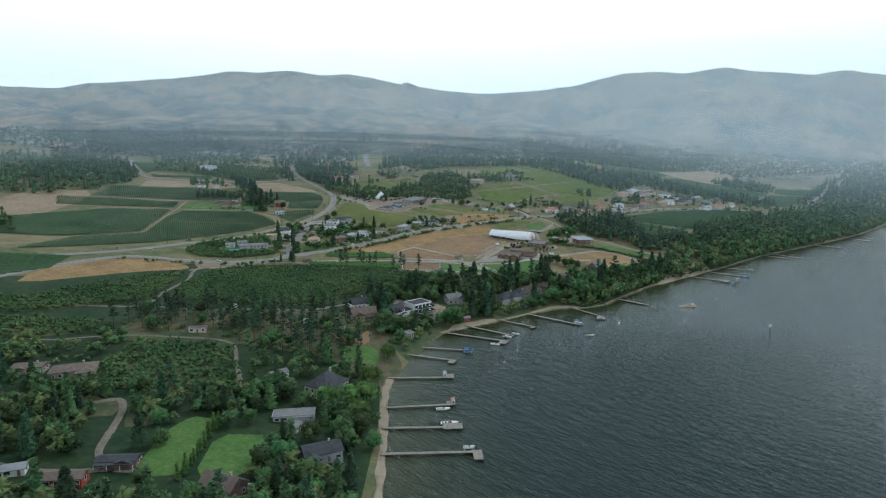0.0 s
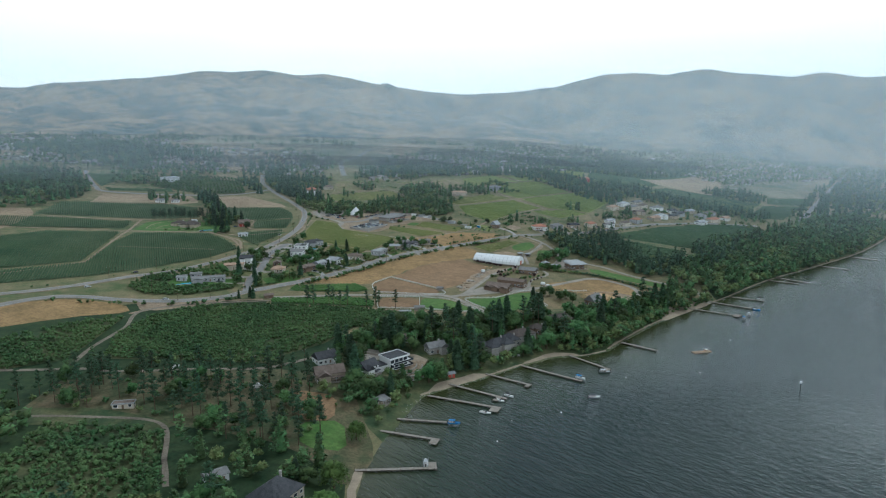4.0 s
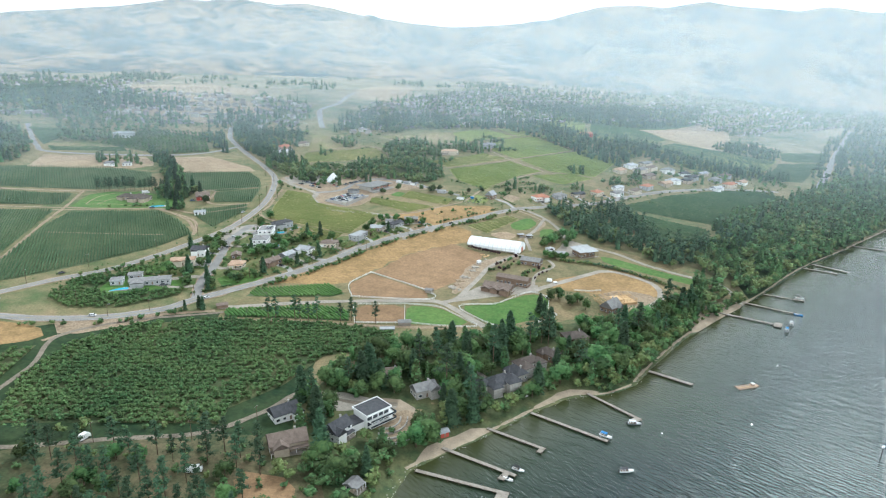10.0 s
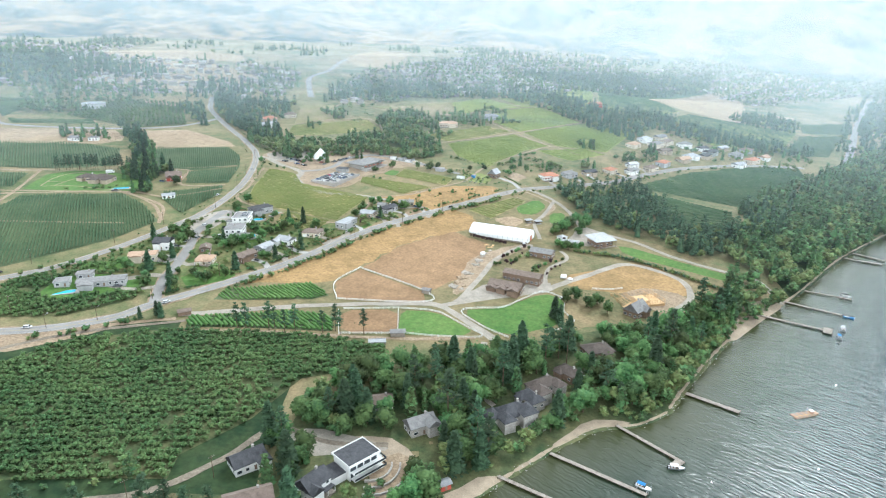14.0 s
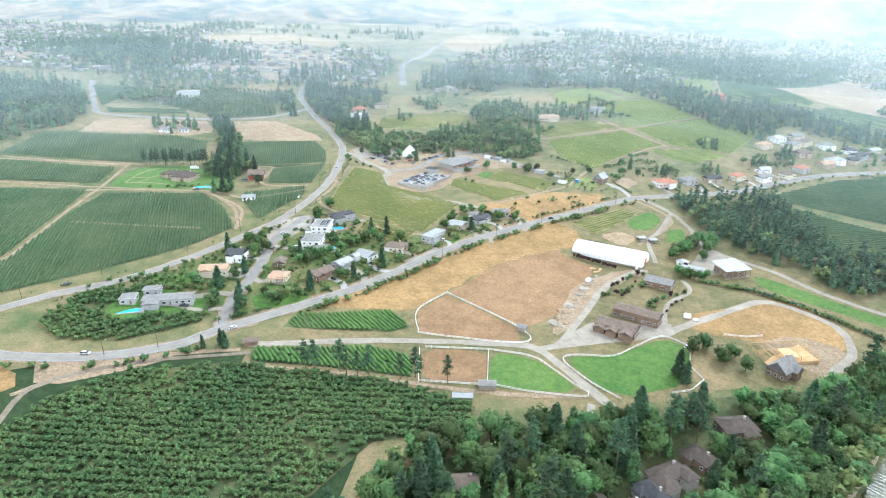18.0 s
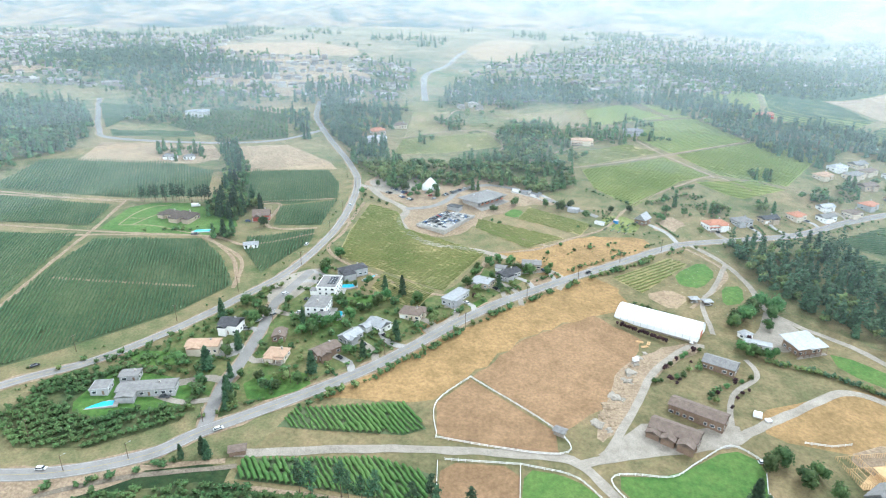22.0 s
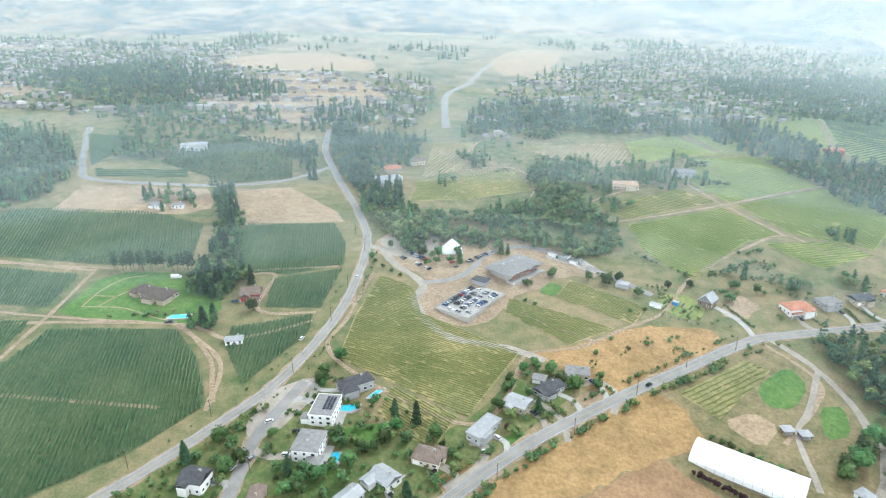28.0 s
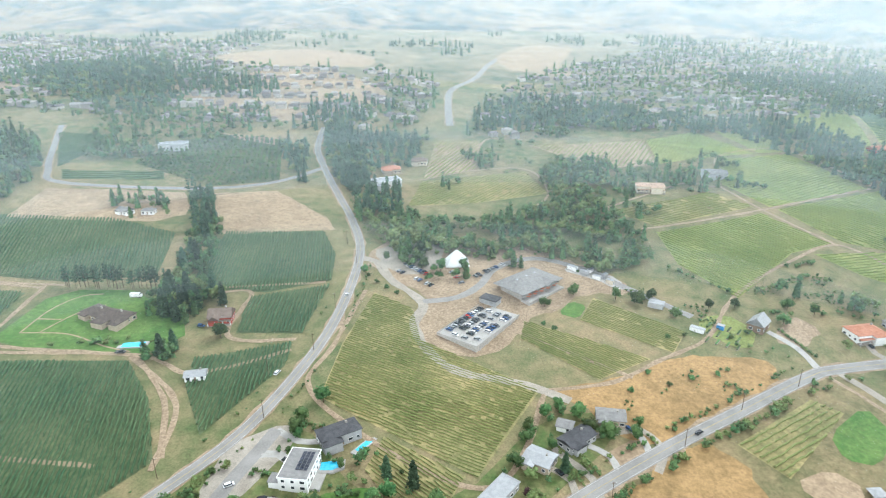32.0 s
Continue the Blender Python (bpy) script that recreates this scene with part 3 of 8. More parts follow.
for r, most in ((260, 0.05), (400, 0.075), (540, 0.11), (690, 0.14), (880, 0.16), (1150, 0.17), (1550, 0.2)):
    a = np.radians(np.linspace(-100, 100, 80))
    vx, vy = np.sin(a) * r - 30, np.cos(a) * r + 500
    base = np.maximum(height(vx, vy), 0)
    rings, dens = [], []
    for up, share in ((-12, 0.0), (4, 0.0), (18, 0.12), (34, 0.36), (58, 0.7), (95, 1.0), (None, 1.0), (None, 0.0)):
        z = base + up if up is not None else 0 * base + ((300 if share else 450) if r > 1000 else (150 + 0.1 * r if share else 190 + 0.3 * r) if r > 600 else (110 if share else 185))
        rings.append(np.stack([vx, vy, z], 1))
        # far shells thicken to the right, for the brighter haze on the sun side
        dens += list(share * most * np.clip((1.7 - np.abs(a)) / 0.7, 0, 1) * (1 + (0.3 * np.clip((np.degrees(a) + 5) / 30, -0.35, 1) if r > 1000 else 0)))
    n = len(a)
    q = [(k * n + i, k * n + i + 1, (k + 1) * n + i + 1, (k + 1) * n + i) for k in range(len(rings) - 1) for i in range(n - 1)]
    veil_mesh = mesh_of("haze_shell", np.concatenate(rings), q, BLUE_HAZE if r < 1000 else PALE_HAZE, True)
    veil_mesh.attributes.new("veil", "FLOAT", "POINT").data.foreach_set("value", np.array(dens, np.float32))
    tagged(new("haze_shell", veil_mesh), "thin see-through shell added to stand for distance haze", "haze", kind="structure")

# ---- fields ----
FIELDS = {
    "V3": [(-317, 747), (-242, 763), (-215, 738), (-190, 702), (-208, 663), (-245, 618), (-274, 586), (-330, 545), (-370, 520), (-350, 580), (-303, 621), (-315, 692)],
    "V4": [(-203, 750), (-210, 771), (-166, 796), (-162, 775), (-179, 720)],
    "V5": [(-405, 742), (-333, 753), (-321, 690), (-309, 625), (-360, 580), (-460, 560), (-470, 660)],
    "V6": [(-272, 928), (-200, 945), (-178, 907), (-168, 868), (-203, 845), (-246, 842), (-258, 857)],
    "V7": [(-200, 798), (-210, 838), (-167, 862), (-164, 805)],
    "V8": [(-470, 825), (-480, 905), (-453, 918), (-370, 931), (-308, 918), (-283, 853), (-333, 834), (-400, 830)],
    "V9": [(-136, 857), (-108, 842), (-97, 811), (-31, 781), (-55, 719), (-136, 755), (-139, 800)],
    "V10": [(-102, 715), (-99, 735), (-60, 719), (-68, 696), (-87, 699)],
    "V11": [(-42, 844), (28, 820), (-1, 796), (-43, 825)],
    "V12": [(0, 879), (51, 850), (41, 828), (-9, 851)],
    "V1": [(-116, 584), (-111, 598), (-60, 611), (-47, 594), (-57, 588)],
    "V2": [(-122, 551), (-123, 563), (-65, 572), (-41, 566), (-40, 548), (-85, 551)],
    "HA": [(53, 984), (141, 1029), (178, 984), (145, 966), (91, 896), (61, 935)],
    "HB": [(133, 1147), (201, 1164), (244, 1088), (151, 1042), (123, 1086)],
    "HC": [(156, 1038), (259, 1090), (309, 1058), (246, 970), (188, 988)],
    "HD": [(21, 1022), (109, 1067), (138, 1041), (54, 995)],
    "HE": [(-54, 1197), (70, 1212), (74, 1137), (21, 1127)],
    "HF": [(73, 1212), (127, 1239), (170, 1166), (112, 1152), (77, 1138)],
    "HJ": [(148, 1245), (201, 1217), (199, 1170), (175, 1168)],
    "HG": [(-147, 1074), (-156, 1188), (-108, 1209), (-102, 1113)],
    "HH": [(-148, 1009), (-147, 1071), (-53, 1113), (-30, 1057), (-93, 1026)],
    "HI": [(160, 967), (217, 978), (242, 962), (195, 933), (182, 941)],
    "OF": [(-424, 1046), (-395, 1146), (-318, 1151), (-277, 1041), (-333, 1014)],
    "V14": [(-470, 750), (-415, 762), (-337, 770), (-348, 816), (-451, 811), (-500, 800)],
    "V13": [(58, 763), (103, 803), (116, 796), (76, 747)],
    "V15": [(-420, 480), (-358, 502), (-312, 512), (-305, 470), (-324, 440), (-420, 420)],
    "VF": [(-550, 1103), (-499, 1111), (-483, 1079), (-484, 1016)],
    "VG": [(-476, 1011), (-388, 1034), (-377, 1017), (-462, 993)],
    "EA": [(359, 1111), (465, 1234), (644, 1219), (528, 1068), (418, 1037)],
    "EE": [(242, 1291), (335, 1501), (350, 1400), (293, 1202), (294, 1130)],
    "EF": [(361, 1578), (640, 1830), (770, 1800), (740, 1720), (453, 1410), (455, 1250), (354, 1125), (310, 1180), (304, 1206), (360, 1400)],
    "EG": [(635, 1196), (740, 1241), (588, 1053), (524, 1046)],
    "EH": [(708, 1316), (829, 1372), (767, 1264), (659, 1227)],
    "EB": [(242, 862), (332, 922), (443, 968), (495, 970), (482, 936), (339, 806), (292, 832)],
    "EC": [(246, 846), (318, 792), (295, 747), (261, 708), (228, 743)],
    "O1": [(-191, 426), (-202, 468), (-195, 508), (-176, 532), (-136, 547), (-51, 544), (-8, 530), (-9, 516), (-50, 501), (-67, 470), (-90, 445), (-90, 431)],
    "O2": [(-238, 561), (-235, 592), (-200, 611), (-159, 602), (-161, 578), (-190, 555), (-219, 548)],
    "O3": [(-176, 279), (-173, 344), (-122, 340), (-110, 307), (-111, 286), (-128, 274)],
    "O4": [(-420, 385), (-281, 395), (-262, 432), (-232, 480), (-212, 500), (-210, 432), (-214, 418), (-262, 374), (-330, 352), (-420, 340)],
    "O5": [(-330, 335), (-262, 362), (-215, 376), (-206, 354), (-240, 334), (-330, 296)],
}
for key in ("V3", "V4", "V5", "V6", "V7", "V8", "V1", "V2", "V10", "V13", "V14", "V15", "V11", "V12", "V9", "HA", "HB", "HC", "HD", "HE", "HF", "HG", "HH", "HI", "EB", "EC", "VF", "VG", "EA", "EE", "EF", "EG", "EH", "HJ"):
    patch("vineyard_floor", FIELDS[key], M["tan" if key in ("HE", "HG") else "vine_floor" if key in ("V9", "V10", "V11", "V12", "V13", "HD", "HE", "HG", "HH") else "green_floor" if key in ("HA", "HB", "HC", "HF", "HI", "HJ", "EA", "EE", "EF") else "vine_floor_dark"], 0.14, "mown dry grass between the rows of vines", soft=0)
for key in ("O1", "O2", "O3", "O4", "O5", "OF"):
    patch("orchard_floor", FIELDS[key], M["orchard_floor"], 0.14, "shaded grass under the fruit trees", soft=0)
patch("dry_farm_ground", [(-125, 562), (-105, 604), (-30, 690), (40, 766), (70, 790), (128, 832), (148, 805), (160, 745), (215, 692), (262, 642), (262, 606), (200, 585), (110, 560), (50, 535), (-125, 545)], M["dry_farm"], 0.09, "parched grass of the farm between paddocks and tracks", soft=0, wobble=3)
patch("dry_paddock", [(-30, 636), (13, 601), (14, 585), (-36, 588), (-42, 592), (-45, 614)], M["paddock"], 0.16, "dry brown fenced riding paddock", soft=0)
patch("dry_paddock", [(-29, 638), (-5, 673), (41, 713), (67, 690), (44, 628), (16, 602)], M["paddock"], 0.16, "large brown grazed paddock", soft=0, wobble=2)
patch("straw_field", [(-106, 606), (-60, 660), (-31, 688), (31, 752), (44, 763), (60, 750), (66, 724), (42, 714), (-5, 674), (-31, 639), (-47, 616), (-58, 613)], M["straw"], 0.12, "strip of golden dry grass beside the road", soft=0, wobble=4)
patch("dry_paddock", [(-38, 574), (-3, 576), (-3, 548), (-35, 546)], M["paddock"], 0.16, "small worn brown paddock with a fence")
patch("lawn", [(-1, 575), (14, 574), (25, 569), (43, 547), (1, 545), (-3, 548)], M["lawn"], 0.16, "bright watered lawn inside a white fence", "lawn")
patch("lawn", [(34, 576), (62, 579), (92, 602), (105, 595), (96, 561), (58, 545)], M["lawn"], 0.16, "large green lawn inside a white fence", "lawn")
patch("tan_field", [(-449, 914), (-460, 972), (-397, 987), (-345, 995), (-322, 965), (-319, 950), (-335, 934), (-377, 924)], M["tan"], 0.16, "freshly mown tan field", soft=0, wobble=2)
patch("tan_field", [(-328, 997), (-269, 1018), (-207, 971), (-192, 950), (-274, 923), (-288, 941)], M["tan"], 0.16, "freshly mown tan field", soft=0, wobble=2)
patch("tan_field", [(-389, 1153), (-325, 1157), (-320, 1134), (-365, 1139)], M["tan"], 0.2, "small tan field behind the far orchard", soft=0)
patch("estate_ground", [(-560, 1300), (-524, 1370), (-451, 1480), (-366, 1505), (-252, 1390), (-260, 1290), (-345, 1206), (-423, 1215), (-478, 1250)], M["tan"], 0.3, "dry bare ground of a new housing estate", "estate", step=20, wobble=8)
patch("bare_hill", [(-628, 1552), (-633, 1690), (-507, 1790), (-352, 1670), (-322, 1555), (-405, 1510), (-523, 1490)], M["tan"], 0.4, "bare beige hill behind the town", "hill", step=20, wobble=10)
patch("bare_hill", [(-900, 1130), (-760, 1180), (-700, 1230), (-760, 1290), (-900, 1260)], M["tan"], 0.4, "bare beige hill behind the town", "hill", step=20, wobble=10)
patch("tan_field", [(466, 1427), (754, 1719), (721, 1542), (650, 1400), (742, 1383), (683, 1303), (535, 1223), (468, 1277)], M["tan"], 0.3, "far tan field among vineyards", soft=0, wobble=6)
patch("tan_field", [(-311, 460), (-290, 505), (-262, 524), (-222, 522), (-212, 508), (-244, 487), (-302, 422)], M["straw"], 0.16, "dry golden field below the road")
patch("hill_clearing", [(-141, 1715), (-93, 1977), (22, 1962), (-19, 1682), (-92, 1589)], M["tan"], 0.4, "bare pale cutting on the hill behind town")
patch("ranch_lawn", [(-326, 766), (-330, 812), (-318, 826), (-285, 832), (-236, 806), (-226, 790), (-238, 768), (-290, 760)], M["lawn"], 0.16, "lawn with straight paths round the ranch house", "lawn", soft=0)
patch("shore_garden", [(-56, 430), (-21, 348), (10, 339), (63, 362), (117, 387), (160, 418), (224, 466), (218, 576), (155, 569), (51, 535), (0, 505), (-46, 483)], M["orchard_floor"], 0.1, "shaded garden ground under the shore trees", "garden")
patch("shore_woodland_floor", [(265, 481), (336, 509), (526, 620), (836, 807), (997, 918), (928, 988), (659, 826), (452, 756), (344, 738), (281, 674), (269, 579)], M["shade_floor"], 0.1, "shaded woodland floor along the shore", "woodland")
patch("grove_floor", [(-196, 348), (-110, 349), (-61, 338), (-31, 308), (-21, 337), (-41, 406), (-61, 429), (-197, 403)], M["grove"], 0.12, "dry patchy grass of the pine grove", "woodland")
patch("lawn", [(22, 488), (34, 494), (38, 486), (26, 480)], M["lawn"], 0.16, "small green lawn among the shore trees", "lawn")
patch("lawn", [(14, 474), (24, 470), (22, 462), (14, 464)], M["lawn"], 0.16, "small green lawn beside the stone house", "lawn")
patch("lawn", [(18, 516), (44, 522), (50, 512), (24, 506)], M["lawn"], 0.16, "green clearing behind the shore trees", "lawn")
ribbon("drive", [(46, 540), (42, 520), (46, 505), (40, 492), (44, 484)], 3.2, M["gravel"], 0.24, "pale drive through the trees to the mansion", "track", rough_edge=0.4)
patch("lawn", [(-112, 202), (-115, 236), (-110, 254), (-99, 253), (-94, 208)], M["lawn"], 0.2, "long bright garden lawn", "lawn")
patch("lawn", [(-91, 206), (-94, 240), (-72, 244), (-73, 229), (-74, 209)], M["lawn"], 0.2, "square bright garden lawn", "lawn")
patch("lawn", [(-64, 361), (-41, 368), (-36, 340), (-57, 338)], M["lawn"], 0.2, "green lawn down to the beach", "lawn")
# these two sheets darken the open ground with the tree-shade colour
patch("shade_dark_grass", [(-430, 60), (-430, 470), (-320, 425), (-200, 545), (-120, 560), (-50, 540), (-60, 430), (-30, 320), (-30, 60)], M["shade_floor"], 0.05, "rough grass below the orchards and gardens, darkened like shade", "grass")
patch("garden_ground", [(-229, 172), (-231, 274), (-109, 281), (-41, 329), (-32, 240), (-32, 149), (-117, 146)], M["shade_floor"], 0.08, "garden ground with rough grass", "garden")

# ---- roads, tracks and yards ----
ROADS = {
    "main": [(-400, 458), (-318, 517), (-284, 546), (-250, 587), (-224, 611), (-200, 646), (-179, 686), (-162, 724), (-153, 771), (-150, 816), (-154, 869), (-164, 921), (-186, 972), (-215, 1024), (-247, 1083), (-274, 1138), (-291, 1209)],
    "cross": [(-325, 430), (-306, 479), (-276, 523), (-226, 531), (-193, 540), (-163, 557), (-148, 574), (-118, 601), (-81, 637), (-33, 696), (18, 746), (70, 790), (108, 821), (130, 833), (215, 867), (275, 905), (337, 938), (424, 968), (505, 978)],
    "street": [(-148, 577), (-152, 603), (-151, 626), (-152, 656), (-155, 685), (-149, 719), (-147, 730)],
    "hill": [(-150, 1258), (-168, 1360), (-175, 1442), (-151, 1528), (-140, 1648), (-112, 1777)],
    "north": [(-564, 1125), (-530, 1071), (-489, 1010), (-457, 986), (-348, 1004), (-283, 1034), (-249, 1086)],
    "east": [(585, 1010), (700, 1161), (789, 1281), (907, 1433), (1095, 1664)],
}
for key, w in (("main", 6.3), ("cross", 7.0), ("street", 6.2), ("hill", 9.0), ("north", 5.6), ("east", 10.0)):
    ribbon("road", ROADS[key], w + 2.0, M["dirt"], 0.2, "dusty gravel shoulder beside the road", "road shoulder", rough_edge=0.5)
    road = ribbon("road", ROADS[key], w, M["asphalt"], 0.34, "worn grey two-lane asphalt road", "road")
    if key in ("main", "cross"):
        for side in (-0.42, 0.42):
            ribbon("edge_line", offset_line(curve_through(ROADS[key], 6), w * side), 0.16, M["paint"], 0.4, "", parent=road)
        ribbon("centre_line", ROADS[key], 0.2, M["yellow"], 0.42, "yellow centre line", parent=road)
FARM = [
    [(-128, 565), (-81, 575), (-40, 581), (6, 584), (23, 581), (40, 559), (55, 539)],
    [(23, 581), (43, 589), (89, 604), (107, 617), (131, 634), (164, 656), (184, 650), (200, 631), (194, 605), (174, 585)],
    [(34, 587), (54, 627), (68, 658), (92, 687), (102, 689)],
    [(95, 609), (104, 642), (123, 663), (122, 679)],
    [(125, 829), (144, 804), (153, 773), (153, 743), (165, 724), (189, 703), (209, 677), (236, 656), (261, 639), (261, 608)],
    [(144, 801), (127, 765), (114, 743), (111, 704)],
    [(-134, 232), (-140, 254), (-147, 264), (-155, 259)],
    [(-183, 208), (-160, 205), (-145, 202), (-128, 204), (-116, 211), (-129, 215), (-135, 234)],
    [(-252, 338), (-224, 335), (-192, 349), (-161, 352), (-126, 349), (-112, 319), (-103, 298)],
    [(-253, 393), (-200, 409), (-175, 408), (-137, 415), (-97, 423), (-73, 443), (-55, 464), (-31, 456), (-6, 455)],
    [(-203, 410), (-206, 442), (-203, 479), (-206, 513), (-171, 541), (-124, 558)],
]
for k, line in enumerate(FARM):
    ribbon("track", line, (5, 4.8, 4, 3, 4.4, 3.2, 3, 3, 2.4, 3.2, 2.6)[k], M["gravel" if k < 6 else "earth_track"], 0.27, "pale gravel farm track", "track", rough_edge=0.35)
DIRT = [
    [(-460, 750), (-406, 757), (-329, 760), (-241, 768)],
    [(-241, 767), (-225, 755), (-205, 735), (-188, 704)],
    [(-329, 763), (-318, 698), (-304, 624)],
    [(-304, 626), (-345, 572), (-385, 530)],
    [(-460, 820), (-344, 824)],
    [(-343, 827), (-335, 792), (-328, 759)],
    [(-306, 686), (-212, 695)],
    [(119, 823), (140, 797), (136, 776), (105, 735)],
    [(-212, 505), (-190, 532), (-160, 550), (-130, 560)],
    [(-31, 781), (5, 795), (34, 821), (62, 846), (84, 889), (108, 921), (140, 953), (181, 984), (209, 954)],
    [(-57, 837), (-6, 812), (16, 801)],
    [(40, 989), (54, 993), (143, 1036), (250, 1092)],
    [(119, 1083), (144, 1036), (181, 984)],
    [(20, 1029), (88, 1086), (119, 1083), (133, 1153), (176, 1179), (207, 1172), (251, 1092)],
    [(-344, 748), (-308, 757), (-239, 768), (-204, 760), (-164, 789)],
    [(-332, 830), (-465, 812)],
    [(-188, 697), (-201, 738), (-243, 766)],
    [(-61, 992), (-30, 1054), (-51, 1118), (-103, 1109), (-151, 1073)],
    [(-103, 1106), (-103, 1209), (-61, 1219)],
    [(-239, 844), (-171, 865)],
    [(-238, 835), (-212, 843), (-203, 794), (-165, 799)],
    [(-142, 859), (-143, 799), (-139, 755), (-52, 714), (-28, 781)],
    [(-121, 547), (-85, 547), (-38, 543), (0, 541), (41, 544)],
]
for line in DIRT:
    ribbon("dirt_track", line, 2.8, M["dirt"], 0.23, "bare earth track between the fields", "track", rough_edge=0.6)
patch("winery_ground", [(-156, 900), (-150, 946), (-129, 958), (-90, 945), (-30, 938), (22, 905), (24, 888), (-8, 880), (-20, 862), (-38, 846), (-50, 812), (-70, 800), (-100, 808), (-104, 835), (-98, 856), (-127, 876)], M["dirt"], 0.18, "dry trampled ground round the winery", "yard", wobble=5)
patch("winery_car_park", [(-152, 915), (-141, 936), (-122, 945), (-104, 930), (-100, 903), (-118, 884), (-136, 890)], M["gravel"], 0.23, "pale gravel car park under trees", "car park", wobble=3)
patch("winery_service_yard", [(-20, 912), (2, 902), (22, 890), (19, 906), (-6, 922)], M["concrete"], 0.23, "pale service yard behind the winery", "yard", wobble=2)
patch("winery_lawn", [(-14, 872), (-4, 868), (-10, 852), (-22, 856)], M["lawn"], 0.23, "small bright lawn beside the winery terrace", "lawn")
patch("garden_plot", [(57, 863), (65, 847), (83, 837), (93, 860), (77, 875)], M["green_floor"], 0.2, "planted vegetable plot with paths", "garden", wobble=3)
patch("earth_yard", [(98, 849), (115, 847), (132, 868), (117, 883)], M["dirt"], 0.2, "bare brown yard below the barn", "yard", wobble=3)
patch("dry_slope", [(17, 802), (43, 826), (76, 832), (100, 826), (62, 790), (29, 757), (5, 762)], M["straw"], 0.17, "golden dry grass slope with scrub", "field", wobble=4)
ribbon("drive", [(-163, 905), (-146, 900), (-130, 876), (-104, 850), (-103, 822), (-78, 790), (-38, 784), (-16, 776)], 6.0, M["gravel"], 0.27, "pale drive round the parking deck", "track", rough_edge=0.4)
ribbon("drive", [(-104, 852), (-84, 862), (-72, 880), (-64, 905), (-40, 925), (-10, 918), (20, 897), (58, 868)], 5.5, M["asphalt"], 0.28, "grey drive behind the winery hall", "track", rough_edge=0.2)
patch("street_end", [(-163, 685), (-164, 717), (-144, 736), (-135, 725), (-148, 685)], M["gravel"], 0.24, "wide gravel end of the street", "yard")
patch("farm_yard", [(28, 585), (61, 593), (99, 604), (101, 622), (71, 609), (56, 615), (45, 603)], M["gravel"], 0.24, "gravel yard before the stables", "yard")
patch("gravel_heap_yard", [(36, 622), (53, 666), (90, 692), (102, 687), (67, 655), (44, 608), (30, 593)], M["dirt"], 0.21, "rough gravel strip beside the paddock", "yard", wobble=3)
patch("dry_yard", [(113, 632), (142, 645), (168, 661), (189, 656), (202, 630), (192, 605), (154, 608), (112, 612)], M["straw"], 0.15, "dry yellow grass inside the loop of the track", "yard")
patch("building_site_ground", [(154, 593), (143, 607), (169, 620), (193, 610), (190, 588), (171, 579)], M["dirt"], 0.22, "bare pale ground of a building site", "yard")
patch("pavilion_yard", [(122, 697), (138, 709), (154, 745), (169, 709), (153, 689)], M["gravel"], 0.22, "grey yard beside the pavilion", "yard")
patch("green_strip", [(173, 697), (221, 660), (249, 643), (245, 629), (206, 654), (171, 676)], M["lawn"], 0.15, "green strip of grass below the track", "lawn")
patch("bare_patch", [(76, 745), (95, 757), (107, 748), (93, 729)], M["tan"], 0.15, "bare tan patch of worn ground")
patch("lawn", [(133, 769), (148, 773), (142, 748), (127, 742)], M["lawn"], 0.16, "round lawn inside the loop of the drive", "lawn")
patch("verge", [(-206, 511), (-164, 541), (-157, 554), (-189, 541), (-219, 531)], M["dirt"], 0.15, "dry eroded bank below the road", "bank")
patch("garden_ground", [(-192, 602), (-200, 640), (-182, 672), (-160, 716), (-138, 738), (-100, 700), (-62, 704), (-28, 764), (12, 774), (-8, 735), (-88, 640), (-140, 592), (-165, 600)], M["meadow"], 0.1, "green gardens between the houses", "garden")
patch("lawn", [(-214, 622), (-185, 627), (-178, 617), (-201, 611)], M["lawn"], 0.18, "green lawn beside the cream bungalow", "lawn")
patch("lawn", [(-145, 612), (-116, 626), (-108, 612), (-135, 596)], M["lawn"], 0.18, "green lawn above the road", "lawn")
patch("lawn", [(-118, 698), (-97, 707), (-90, 701), (-102, 688), (-115, 692)], M["lawn"], 0.18, "green lawn behind the white houses", "lawn")
patch("lawn", [(-135, 670), (-108, 667), (-102, 674), (-123, 672)], M["lawn"], 0.18, "green lawn before the white house", "lawn")
patch("lawn", [(-38, 705), (-28, 716), (-24, 710), (-34, 700)], M["lawn"], 0.18, "bright lawn beside the long low house", "lawn")
patch("dry_lawn", [(-66, 676), (-50, 690), (-42, 684), (-58, 668)], M["straw"], 0.18, "parched yellow lawn with a hedge", "lawn")
patch("dry_lawn", [(-4, 742), (14, 758), (22, 748), (6, 732)], M["tan"], 0.18, "parched lawn inside a curved drive", "lawn")
# laid in the darker under-tree grass so that the lawn looks shaded
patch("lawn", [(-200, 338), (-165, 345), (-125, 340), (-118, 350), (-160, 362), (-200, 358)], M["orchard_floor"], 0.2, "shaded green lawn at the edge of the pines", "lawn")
patch("dry_grass", [(-174, 263), (-156, 268), (-139, 260), (-142, 246), (-167, 241)], M["grove"], 0.2, "dry brown grass between garden trees", "grass", wobble=4)
patch("dry_grass", [(-140, 265), (-126, 257), (-122, 240), (-133, 238)], M["grove"], 0.21, "dry brown bank beside the drive", "grass", wobble=3)
patch("bare_slope", [(-76, 399), (-48, 395), (-46, 366), (-64, 364)], M["paddock"], 0.2, "bare reddish earth bank above the beach", "bank")
